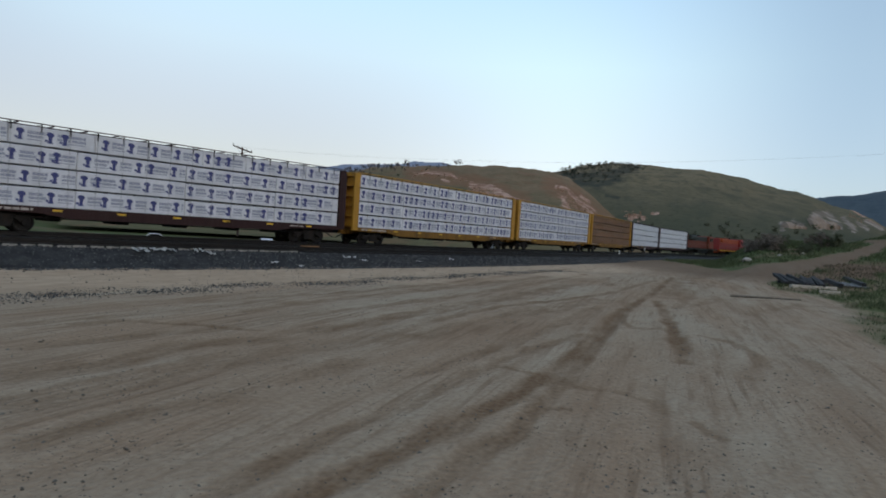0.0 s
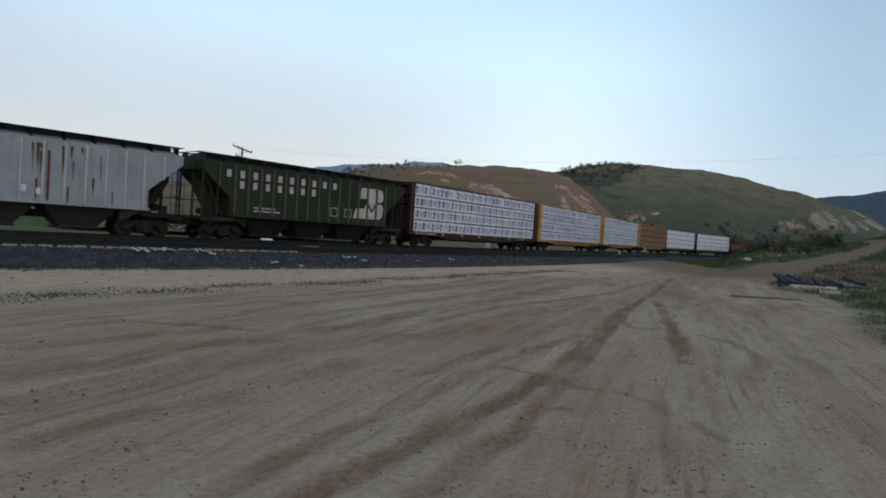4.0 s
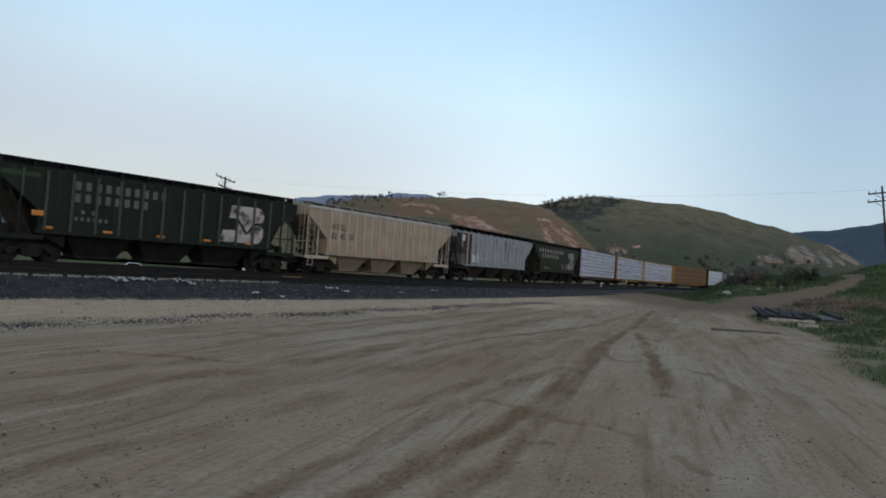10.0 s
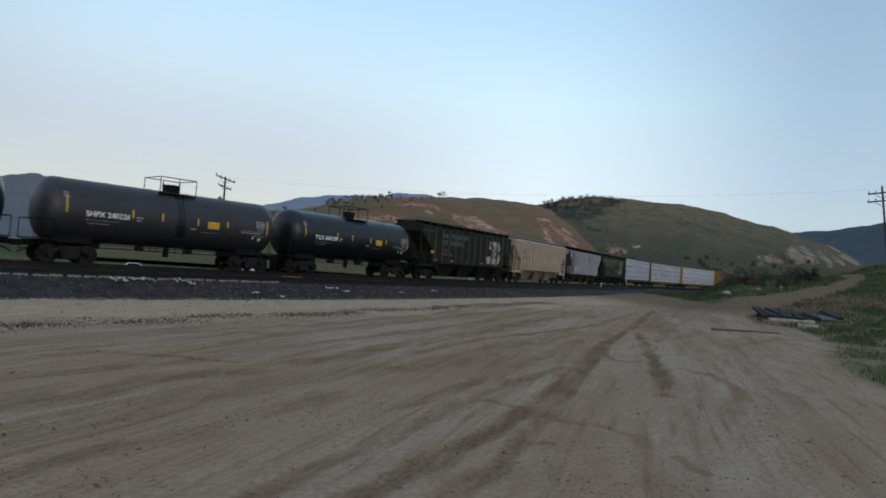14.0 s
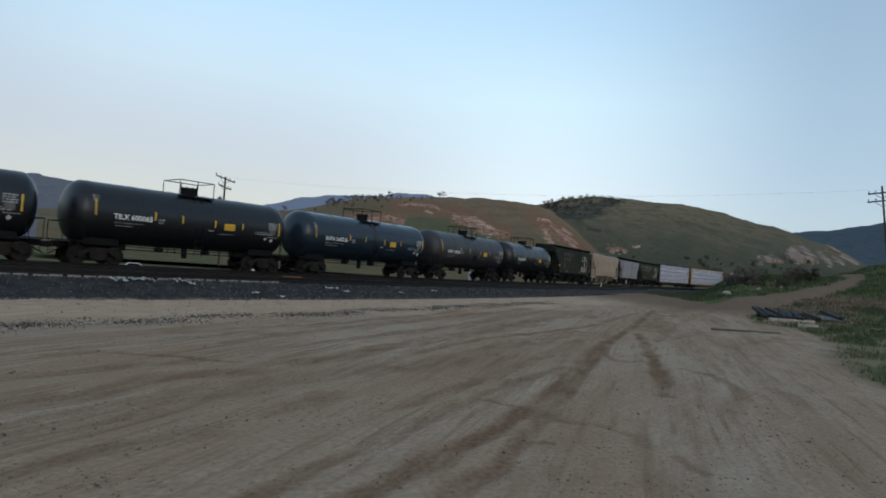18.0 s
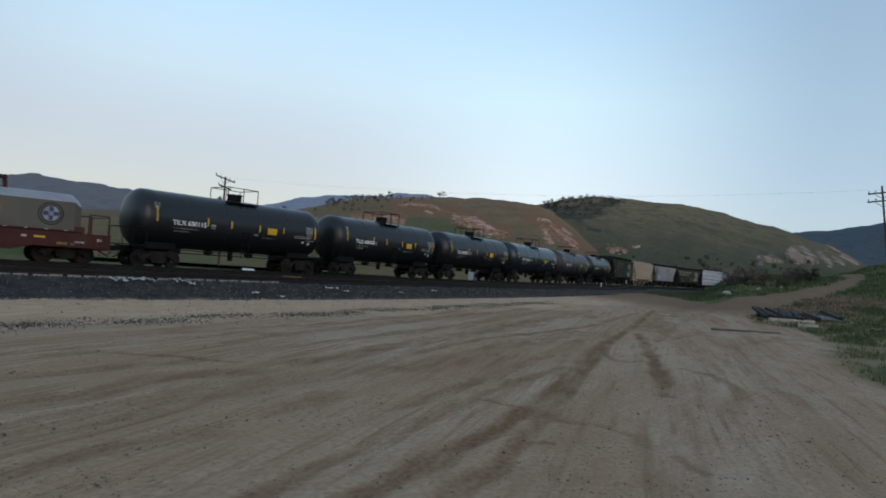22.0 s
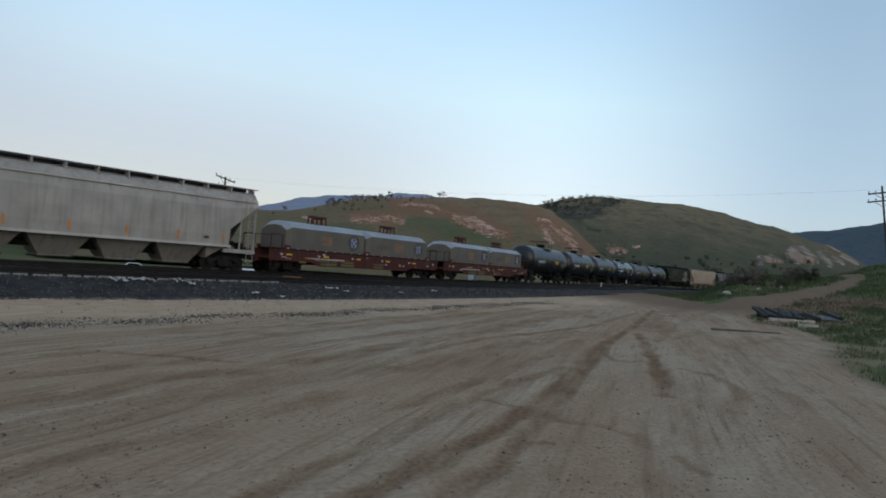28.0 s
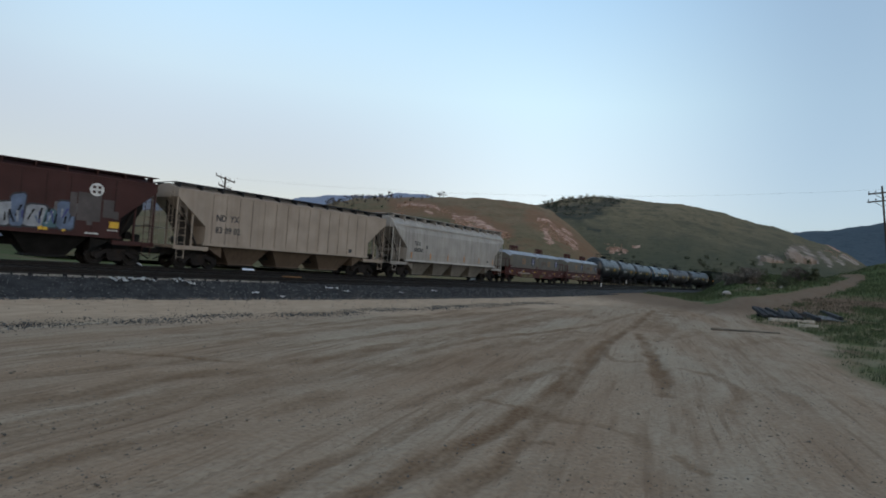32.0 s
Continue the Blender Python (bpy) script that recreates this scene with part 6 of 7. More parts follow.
def letter_rows(car, y, rows, mat, label):
    """Big brand letters become plain bars of their size."""
    for x0, z, n, pitch, w, h in rows:
        for i in range(n):
            part("painted_bar", boxed(x0 + i * pitch, x0 + i * pitch + w, y - 0.008, y + 0.001, z, z + h), mat, car, label)


def block_emblem(car, y, x, z, k, mat, label):
    """A bold two-part emblem as plain shapes."""
    bm = bmesh.new()
    for pts in ([(-0.60, 0.22), (-0.52, 0.75), (0.72, 0.75), (0.92, 0.66), (1.0, 0.45), (0.97, 0.22), (0.85, 0.12), (0.52, 0.10), (0.24, -0.30), (-0.18, 0.22)],
                [(-1.0, -0.75), (-0.84, -0.28), (-0.30, -0.26), (-0.14, 0.02), (0.18, -0.44), (0.36, -0.30), (0.56, 0.0), (0.86, 0.02), (0.99, -0.12), (1.0, -0.45), (0.9, -0.66), (0.72, -0.75)]):
        slab(bm, [(x + a * k, z + b * k) for a, b in pts], y - 0.008, y + 0.001)
    part("emblem", bm, mat, car, label)


def build_train():
    yel, mar = M["yellow_car"], M["maroon_car"]
    locomotive(188.49, 167.43, M["red"], M["loco_orange"], "red and yellow diesel locomotive heading the train")
    locomotive(167.43, 146.47, M["loco_rust"], M["loco_dark"], "grimy dull red diesel locomotive with a dark roof band", False)
    center_beam(146.47, 123.35, mar, M["wrap_far"], "maroon centre-beam car with plain white-wrapped lumber", False, 11)
    center_beam(123.35, 100.51, mar, M["wrap_far"], "maroon centre-beam car with plain white-wrapped lumber", False, 12)
    center_beam(100.51, 77.48, yel, M["lumber"], "yellow centre-beam car with bare brown lumber", False, 13)
    center_beam(77.48, 54.30, yel, M["wrap"], "yellow centre-beam car with white-wrapped printed lumber packs", True, 14)
    center_beam(54.30, 30.85, yel, M["wrap"], "faded yellow centre-beam car with white-wrapped lumber packs", True, 15)
    center_beam(30.85, 8.15, mar, M["wrap"], "maroon centre-beam car with white-wrapped lumber packs", True, 16)
    # green hopper with big pale letters
    rnd = random.Random(77)
    c, inn, h, y = hopper(8.15, -9.10, M["green_car"], "dull green covered hopper with faded white bars and emblem", 15, low=M["under"], post_col=M["skylit_green_post"], bay_w=0.6)
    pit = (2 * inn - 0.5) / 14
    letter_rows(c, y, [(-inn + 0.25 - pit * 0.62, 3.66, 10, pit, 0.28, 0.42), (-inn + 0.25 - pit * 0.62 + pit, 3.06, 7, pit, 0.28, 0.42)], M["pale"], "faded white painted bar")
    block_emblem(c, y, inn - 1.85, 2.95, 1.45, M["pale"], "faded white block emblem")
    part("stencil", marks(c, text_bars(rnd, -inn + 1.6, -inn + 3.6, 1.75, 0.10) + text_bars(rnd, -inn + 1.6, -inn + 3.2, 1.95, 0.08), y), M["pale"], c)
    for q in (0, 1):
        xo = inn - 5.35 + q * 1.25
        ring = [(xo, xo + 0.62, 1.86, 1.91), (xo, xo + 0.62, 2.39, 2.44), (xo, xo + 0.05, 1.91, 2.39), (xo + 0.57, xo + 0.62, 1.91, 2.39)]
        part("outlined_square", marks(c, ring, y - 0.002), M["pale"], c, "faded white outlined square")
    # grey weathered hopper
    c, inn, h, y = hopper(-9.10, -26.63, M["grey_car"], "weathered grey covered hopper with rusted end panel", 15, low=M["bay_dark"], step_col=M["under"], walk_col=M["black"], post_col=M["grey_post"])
    part("rust_dark_panel", slab(bmesh.new(), [(-inn - 0.62, 4.30), (-inn + 1.02, 4.30), (-inn + 1.02, 1.53), (-inn + 0.45, 1.53), (-inn + 0.30, 2.2), (-inn - 0.02, 2.46), (-inn - 0.62, 2.98)], y - 0.012, y + 0.001), M["rust_car"], c, "rusty brown end panel")
    # two dark panels cover the grey sheet at the open end
    part("rust_dark_panel", slab(bmesh.new(), [(-h + 0.02, 4.30), (-inn - 0.64, 4.30), (-inn - 0.64, 3.0), (-h + 0.02, 3.96)], y - 0.012, y + 0.001), M["bay_dark"], c, "dark upper end panel")
    part("rust_dark_panel", slab(bmesh.new(), [(-inn - 0.02, 1.53), (-inn + 0.43, 1.53), (-inn + 0.28, 2.2), (-inn - 0.02, 2.44)], y - 0.013, y + 0.001), M["under"], c, "dark lower end panel")
    part("faded_stripe", marks(c, [(-inn + 2.7, -inn + 4.6, 2.10, 2.26)], y - 0.003), M["pale"], c, "faded pale stripe")
    for q in range(26):
        xr = rnd.choice((rnd.uniform(inn - 5.2, inn - 2.8), rnd.uniform(inn - 5.2, inn - 3.4), rnd.uniform(-inn + 1.2, inn)))
        zt, ln, ww = rnd.choice((4.2, 4.2, rnd.uniform(2, 4))), rnd.uniform(0.3, 1.6), rnd.uniform(0.02, 0.07)
        part("rust_streak", slab(bmesh.new(), [(xr - ww, zt), (xr + ww, zt), (xr + ww * 0.6, zt - ln * 0.6), (xr, zt - ln), (xr - ww * 0.7, zt - ln * 0.5)], y - 0.008 - 0.0003 * q, y + 0.001), M["rust_car"], c)
    part("rust_streak", marks(c, [(inn - 4.6, inn - 4.5, 1.55, 3.9)], y - 0.072), M["rust_car"], c, "rust streaks down the side")
    for patch in [(-inn + 1.15, -inn + 1.75, 1.75, 2.45), (-inn + 1.9, -inn + 2.5, 1.75, 2.45), (-h + 0.9, -h + 1.5, 3.6, 4.15), (inn - 5.7, inn - 5.4, 1.9, 2.2), (inn - 5.0, inn - 4.75, 1.8, 2.1)]:
        part("patch", marks(c, [patch], y - 0.014), M["white"], c, "white repainted patch")
    # tan hopper
    c, inn, h, y = hopper(-26.63, -43.97, M["tan_car"], "tan covered hopper with a lettered side and pale posts", 16, low=M["tan_low"], walk_col=M["bone_car"], post_col=M["tan_post"], step_col=M["tan_post"], walk_z=4.84, coam=M["bone_car"], fascia=M["bone_sill"])
    pit = (2 * inn - 0.5) / 15
    for k, (code, number) in enumerate((("NO", "82"), ("KL", "45"), ("", "10"))):      # one pair of characters between two posts
        x = -inn + 0.25 + pit * (k + 0.5) - 0.32
        if code:
            lettering(code, 0.60, M["black_print"], c, x, y - 0.012, 3.15, "black reporting letters", 0.72)
        lettering(number, 0.60, M["black_print"], c, x, y - 0.012, 2.52, "black car number", 0.90)
    part("reflector_tape", marks(c, [(x - 0.04, x + 0.04, 1.6, 2.0) for x in np.arange(-inn + 0.5, inn, 2.6)], y - 0.074), M["orange"], c, "orange upright reflectors")
    part("data_panel", marks(c, [(inn - 1.9, inn - 1.6, 1.65, 1.9)], y - 0.01), M["black_print"], c, "black data panel")
    # dark green hopper
    c, inn, h, y = hopper(-43.97, -61.13, M["dark_green"], "sooty dark green covered hopper with faded bars and emblem", 12, low=M["under"], post_col=M["skylit_green_post"], walk_z=4.80, bay_w=0.6)
    pit = (2 * inn - 0.5) / 11
    letter_rows(c, y, [(-inn + 0.25 + pit * 1.10, 3.62, 10, pit * 0.42, 0.24, 0.42), (-inn + 0.25 + pit * 1.10, 3.02, 8, pit * 0.42, 0.24, 0.42), (-inn + 0.25 + pit * 1.4, 2.45, 2, pit * 0.42, 0.16, 0.2), (-inn + 0.25 + pit * 1.15, 2.12, 6, pit * 0.25, 0.13, 0.18)], M["ghost"], "faded grey painted bar")
    block_emblem(c, y, inn - 2.1, 2.8, 1.46, M["flaked"], "flaked white block emblem")
    part("end_panel", marks(c, [(-h + 0.1, -inn - 0.05, 3.97, 4.2)], y - 0.01), M["fresh_green"], c, "brighter green panel at the end")
    part("reflector_tape", marks(c, [(x - 0.22, x + 0.22, 1.62, 1.74) for x in np.arange(-inn + 0.4, inn, 2.7)] + [(-inn - 0.3, -inn + 0.2, 2.2, 2.45)], y - 0.012), M["orange"], c, "orange reflector strips")
    # tank cars
    tank_car(-61.13, -74.48, M["black_tank"], "glossy black tank car with white lettering and yellow stripes", "TILX 600038", 1.0, 21)
    tank_car(-74.48, -88.58, M["grey_tank"], "faded black tank car with yellow stripes and diamond placards", "SHPX 240226", 1.0, 22)
    tank_car(-88.58, -103.08, M["blue_tank"], "blue-black tank car with white lettering", "SHPX 240236", 1.0, 23)
    tank_car(-103.08, -116.78, M["black_tank"], "glossy black tank car with white lettering and yellow stripes", "TILX 600065", 1.0, 24)
    tank_car(-116.78, -129.88, M["black_tank"], "glossy black tank car with white lettering and yellow stripes", "TILX 600068", 1.0, 25)
    tank_car(-129.88, -143.47, M["black_tank"], "glossy black tank car with white lettering and yellow stripes", "TILX 600115", 1.0, 26)
    coil_car(-143.47, -161.80, "red coil-steel car with two grey hoods", 31)
    coil_car(-161.80, -180.27, "red coil-steel car with two weathered grey hoods", 32)
    c, inn, h, y = hopper(-180.27, -199.17, M["bone_car"], "bone-white round-sided covered hopper with grey streaks", 0, True, M["bay_bone"], bays=4, walk_z=4.98, sill=M["bone_sill"])
    part("reflector_tape", marks(c, [(x - 0.05, x + 0.05, 1.66, 2.15) for x in np.arange(-inn + 0.6, inn, 2.7)], y - 0.012), M["orange"], c, "orange upright reflectors")
    part("stencil", marks(c, [(-inn + 2.6, -inn + 2.8, 2.5, 2.75), (inn - 1.6, inn - 1.3, 1.8, 1.95)], y - 0.012), M["black_print"], c, "small black stencils")
    lettering("TILX", 0.42, M["black_print"], c, -inn + 0.9, y - 0.014, 2.72, "black reporting letters")
    lettering("636252", 0.42, M["black_print"], c, -inn + 0.9, y - 0.014, 2.2, "black car number")
    c, inn, h, y = hopper(-199.17, -216.65, M["cream_car"], "cream covered hopper with black car number", 0, False, M["bay_brown"], walk_z=4.76, walk_col=M["coaming"], seams=15, coam=M["cream_car"])
    lettering("ND  YX", 0.52, M["black_print"], c, -inn + 0.62, y - 0.016, 2.85, "black reporting letters", 0.85)
    lettering("83 09 02", 0.52, M["black_print"], c, -inn + 0.62, y - 0.016, 2.15, "black car number", 0.9)
    part("data_panel", marks(c, [(inn - 1.9, inn - 1.6, 1.65, 1.9)], y - 0.01), M["black_print"], c, "black data panel")
    c, inn, h, y = hopper(-216.65, -234.04, M["brown_car"], "oxide-brown covered hopper with pale graffiti", 0, False, M["under"], walk_z=4.76, seams=13, coam=M["brown_car"])
    graffiti(c, inn, h, y)


def graffiti(c, inn, h, y):
    rnd = random.Random(88)
    cols = ["spray_white", "spray_blue", "spray_white", "teal", "spray_blue", "spray_white", "ghost"]
    def letter(pts, grow, depth, mat, label):
        cx, cz = sum(p[0] for p in pts) / len(pts), sum(p[1] for p in pts) / len(pts)
        out = []
        for (ax, az), (bx, bz) in zip(pts, pts[1:] + pts[:1]):
            for t in (0.18, 0.82):        # cut corners read as round
                px, pz = ax + (bx - ax) * t, az + (bz - az) * t
                d = math.hypot(px - cx, pz - cz)
                out.append((px + (px - cx) / d * grow, max(1.53, pz + (pz - cz) / d * grow)))
        part("graffiti", slab(bmesh.new(), out, y - depth, y + 0.001), M[mat], c, label)
    x, i = inn - 10.4, 0
    while x < inn - 2.75:
        w = rnd.uniform(0.62, 0.95)
        z0, z1 = 1.60 + rnd.uniform(0, 0.1), 2.75 + rnd.uniform(-0.2, 0.45)
        k, mid = rnd.uniform(-0.18, 0.18), (1.6 + z1) / 2
        pts = [(x, z0), (x + w * 0.9, z0), (x + w * rnd.uniform(0.6, 1.05) + k * 0.5, mid), (x + w + k, z1), (x + k, z1 - rnd.uniform(0, 0.2)), (x - rnd.uniform(-0.12, 0.12) + k * 0.5, mid)]
        letter(pts, 0.09, 0.006 + 0.0006 * (i % 5), "black_print", "black outline of a sprayed letter")
        letter(pts, 0.0, 0.012 + 0.0006 * (i % 5), cols[i % 7], "sprayed pale letter shape")
        for q in range(5):
            xa, za = x + w * rnd.uniform(0.05, 0.8), rnd.uniform(z0 + 0.1, z1 - 0.65)
            ln, sl = rnd.uniform(0.3, 0.7), rnd.uniform(-0.25, 0.25)
            bm = slab(bmesh.new(), [(xa, za), (xa + 0.07, za), (xa + 0.09 + sl, za + ln), (xa + sl, za + ln)], y - 0.019 - 0.0005 * q, y - 0.016)
            part("graffiti_stroke", bm, M[("under", "spray_white", "blue", "under", "spray_blue")[(i + q) % 5]], c, "sprayed stroke")
        x += w * 0.86
        i += 1
    for a, b, z0, z1 in ((inn - 3.0, inn - 2.0, 2.5, 2.95), (inn - 3.6, inn - 3.2, 1.55, 1.9), (inn - 2.6, inn - 2.45, 1.55, 1.7)):
        part("graffiti", box(bmesh.new(), a, b, y - 0.010, y, z0, z1), M["ghost" if z0 > 2 else "yellow"] if a < inn - 3.1 or a > inn - 2.7 or z0 > 2 else M["teal"], c, "small sprayed mark")
    for i, (a, b, z0, z1) in enumerate([(inn - 2.35, inn - 2.05, 2.3, 3.5), (inn - 2.0, inn - 0.95, 2.15, 3.55), (inn - 1.55, inn - 1.3, 1.95, 2.2), (inn - 0.85, inn - 0.35, 2.4, 3.3), (inn - 0.35, inn - 0.1, 2.35, 2.75)]):
        part("buffed_patch", box(bmesh.new(), a, b, y - 0.014, y, z0, z1), M["buffed"], c, "grey-brown painted-over patch")
    bm = bmesh.new()
    rod(bm, (inn - 1.2, y - 0.02, 3.75), (inn - 1.2, y + 0.01, 3.75), 0.33, 24)
    ring = part("emblem", bm, M["white"], c, "round white emblem")
    part("emblem_dots", marks(c, [(inn - 1.2 + a - 0.07, inn - 1.2 + a + 0.07, 3.75 + b - 0.07, 3.75 + b + 0.07) for a in (-0.12, 0.12) for b in (-0.12, 0.12)], y - 0.022), M["brown_car"], ring)
    part("placard", marks(c, [(inn - 0.5, inn - 0.05, 1.9, 2.22)], y - 0.01), M["yellow"], c, "yellow square placard")
    part("stencil", marks(c, text_bars(rnd, inn - 0.6, inn - 0.1, 1.75, 0.06) + text_bars(rnd, inn - 1.6, inn - 1.0, 1.5, 0.1), y - 0.01), M["white"], c)


build_train()


# ---- what stands and lies about
def utility_pole(label, x, y, z, h, arms, turn, r=0.15, can=False, lean=0, tip=0):
    t = thing("utility_pole", label, "utility pole", "utility poles", m=pose(x, y, z, tip, 0, 0) @ pose(0, 0, 0, 0, 0, turn))
    part("shaft", rod(bmesh.new(), (0, 0, 0), (0, 0, h), r, 10, r * 0.7), M["pole"], t)
    for az, half in arms:
        bm = box(bmesh.new(), -half, half, -r - 0.06, -r + 0.04, az - 0.07, az + 0.07, 0.015)
        rod(bm, (-half * 0.6, -r, az), (0, -r, az - half * 0.5), 0.025, 5)
        rod(bm, (half * 0.6, -r, az), (0, -r, az - half * 0.5), 0.025, 5)
        bm.transform(Matrix.Translation((0, 0, az)) @ Matrix.Rotation(radians(lean), 4, "Y") @ Matrix.Translation((0, 0, -az)))
        arm = part("crossarm", bm, M["pole"], t)
        for k in (-0.92, -0.45, 0.45, 0.92):
            zi = az - k * half * math.tan(radians(lean))
            bm = rod(bmesh.new(), (k * half, -r, zi + 0.07), (k * half, -r, zi + 0.16), 0.025, 6)
            rod(bm, (k * half, -r, zi + 0.16), (k * half, -r, zi + 0.27), 0.06, 8, 0.04)
            part("insulator", bm, M["timber"], arm)
    if can:
        bm = rod(bmesh.new(), (-0.42, 0, h - 3.3), (-0.42, 0, h - 2.4), 0.24, 12)
        rod(bm, (-0.42, 0, h - 2.4), (-0.42, 0, h - 2.25), 0.08, 8)
        part("transformer", bm, M["ghost"], t, "grey transformer can")
    return t


PX, PY, QX, QY = 43.6, 61.1, 74.0, -1.55
utility_pole("dark wooden utility pole with two crossarms behind the tracks", PX, PY, 0.5, 10.2, [(9.95, 1.1), (9.0, 0.75)], -32, 0.14, True, 17)
utility_pole("weathered wooden utility pole with two crossarms on the bank", QX, QY, height(QX, QY) - 0.3, 13.35 - height(QX, QY) + 0.25, [(12.95 - height(QX, QY), 1.2), (12.15 - height(QX, QY), 1.3)], 84, 0.12, tip=-6)


def wires():
    for k in (-0.9, 0.0, 0.9):
        bm = bmesh.new()
        a, b = Vector((PX + k * 0.7, PY + k * 0.4, 10.6)), Vector((QX + k * 0.2, QY + 1.2 + k, 12.9))
        pts = [a.lerp(b, i / 14) - Vector((0, 0, 1.3 * 4 * (i / 14) * (1 - i / 14))) for i in range(15)]
        for p, q in zip(pts, pts[1:]):
            rod(bm, p, q, 0.0018, 4, caps=False)
        tagged(part("overhead_wire", bm, M["timber"]), "thin sagging overhead wire between the poles", "wire", "overhead wires")


wires()


def stone_mesh(seed, mat, flat=0.6):
    rnd = random.Random(seed)
    bm = bmesh.new()
    bmesh.ops.create_icosphere(bm, subdivisions=1, radius=1.0)
    for v in bm.verts:
        v.co = Vector((v.co.x * rnd.uniform(0.75, 1.2), v.co.y * rnd.uniform(0.75, 1.2), v.co.z * flat * rnd.uniform(0.7, 1.1)))
    return mesh_of(bm, "stone", mat)


def boulder(x, y, r, seed, label):
    bm = bmesh.new()
    bmesh.ops.create_icosphere(bm, subdivisions=3, radius=1.0)
    for v in bm.verts:
        n = v.co.normalized()
        v.co = n * (1 + 0.30 * noise.noise(n * 1.3 + Vector((seed, 0, 0))) + 0.08 * noise.noise(n * 4 + Vector((0, seed, 0))))
        v.co.z *= 0.66
    bm.transform(Matrix.Translation((x, y, height(x, y) + r * 0.3)) @ Matrix.Diagonal((r, r, r, 1)))
    tagged(part("boulder", bm, M["pale_stone"]), label, "rock")


boulder(79.5, 14.1, 0.55, 3.1, "pale boulder in the grass beside the railway")
boulder(88.0, 11.9, 0.3, 7.7, "small pale rock on the grassy mound")
boulder(95.0, 10.2, 0.3, 9.3, "small pale rock on the grassy mound")


def scatter(name, label, mat, spots, flat, category, seed):
    """Loose stones as one spread of little many-sided lumps."""
    rnd = random.Random(seed)
    base = [(1, 0, 0), (-1, 0, 0), (0, 1, 0), (0, -1, 0), (0, 0, 1), (0, 0, -1)]
    tri = [(0, 2, 4), (2, 1, 4), (1, 3, 4), (3, 0, 4), (2, 0, 5), (1, 2, 5), (3, 1, 5), (0, 3, 5)]
    verts, faces = [], []
    for x, y, z, r in spots:
        a = rnd.uniform(0, 6.28)
        c, s = math.cos(a), math.sin(a)
        o = len(verts)
        for bx, by, bz in base:
            k = r * rnd.uniform(0.7, 1.3)
            px, py = bx * k + rnd.uniform(-0.3, 0.3) * r, by * k * 0.8 + rnd.uniform(-0.3, 0.3) * r
            verts.append((x + px * c - py * s, y + px * s + py * c, z + bz * k * flat))
        faces += [(o + i, o + j, o + k2) for i, j, k2 in tri]
    me = bpy.data.meshes.new(name)
    me.from_pydata(verts, [], faces)
    me.materials.append(mat)
    tagged(new(name, me), label, category, kind="stuff")


def litter():
    rnd = random.Random(14)
    spots = []
    while len(spots) < 6800:
        d = 3.5 + 24 * rnd.random() ** 1.6
        az = radians(rnd.uniform(14, 96))
        x, y = d * math.sin(az), d * math.cos(az)
        if noise.noise((x * 0.35, y * 0.35, 3)) < rnd.uniform(-0.5, 0.35) or y > 23:
            continue
        r = rnd.uniform(0.007, 0.017) * (1.0 if rnd.random() < 0.9 else 2.0)
        spots.append((x, y, height(x, y) + r * 0.1, r))
    scatter("pebbles", "small grey pebbles scattered over the dirt", M["stone"], spots, 0.6, "pebbles", 1)
    spots = []
    for i in range(9500):
        x = rnd.uniform(-2, 42)
        y = 18.6 + rnd.gauss(0, 0.5) + 0.07 * max(0, x - 14) - 0.02 * x + 0.8 * noise.noise((x * 0.25, 0, 0))
        if noise.noise((x * 0.5, y * 0.6, 8)) < rnd.uniform(-0.7, 0.1):
            continue
        r = rnd.uniform(0.012, 0.034)
        spots.append((x, y, height(x, y) + r * 0.2, r))
    scatter("windrow_stones", "dark stones in a low graded row along the lot", M["crushed"], spots, 0.7, "stones", 2)
    # loose ballast on the shoulder and at its foot
    spots = []
    for i in range(21000):
        x = rnd.uniform(-2, 75)
        off = rnd.uniform(-SIDING - 4.3, -SIDING - 1.3)
        y = line_y(x) + off
        z = -0.25 + (off + SIDING + 4.0) / 2.45 * 0.975
        z = max(min(z, 0.74), height(x, y))
        r = rnd.uniform(0.03, 0.075)
        spots.append((x, y, z, r))
    for i in range(1300):
        x = rnd.uniform(-2, 60)
        off = -SIDING - 4.1 - 5.0 * rnd.random() ** 2.2
        if noise.noise((x * 0.4, off * 0.9, 5)) < rnd.uniform(-0.5, 0.2):
            continue
        y = line_y(x) + off
        r = rnd.uniform(0.014, 0.042)
        spots.append((x, y, height(x, y) + r * 0.1, r))
    scatter("ballast_stones", "loose crushed ballast stones on the shoulder", M["crushed"], spots, 0.8, "stones", 3)


litter()


def scrap(x, off, w, d, turn, seed, label, mat="white"):
    """A crumpled white scrap lying on the ballast shoulder."""
    rnd = random.Random(seed)
    y = line_y(x) + off
    z = -0.25 + (off + SIDING + 4.0) / 2.45 * 0.975 + 0.05
    bm = bmesh.new()
    n = 6
    vs = [[bm.verts.new(((i / n - 0.5) * w, (j / 3 - 0.5) * d, rnd.uniform(0.0, 0.10))) for j in range(4)] for i in range(n + 1)]
    for i in range(n):
        for j in range(3):
            if rnd.random() < 0.5:
                bm.faces.new((vs[i][j], vs[i + 1][j], vs[i + 1][j + 1], vs[i][j + 1]))
    bmesh.ops.solidify(bm, geom=bm.faces[:], thickness=0.02)
    ob = part("litter_scrap", bm, M[mat])
    ob.matrix_basis = pose(x, y, z + 0.04, 14, 0, turn)
    tagged(ob, label, "litter", "litter on the ballast")


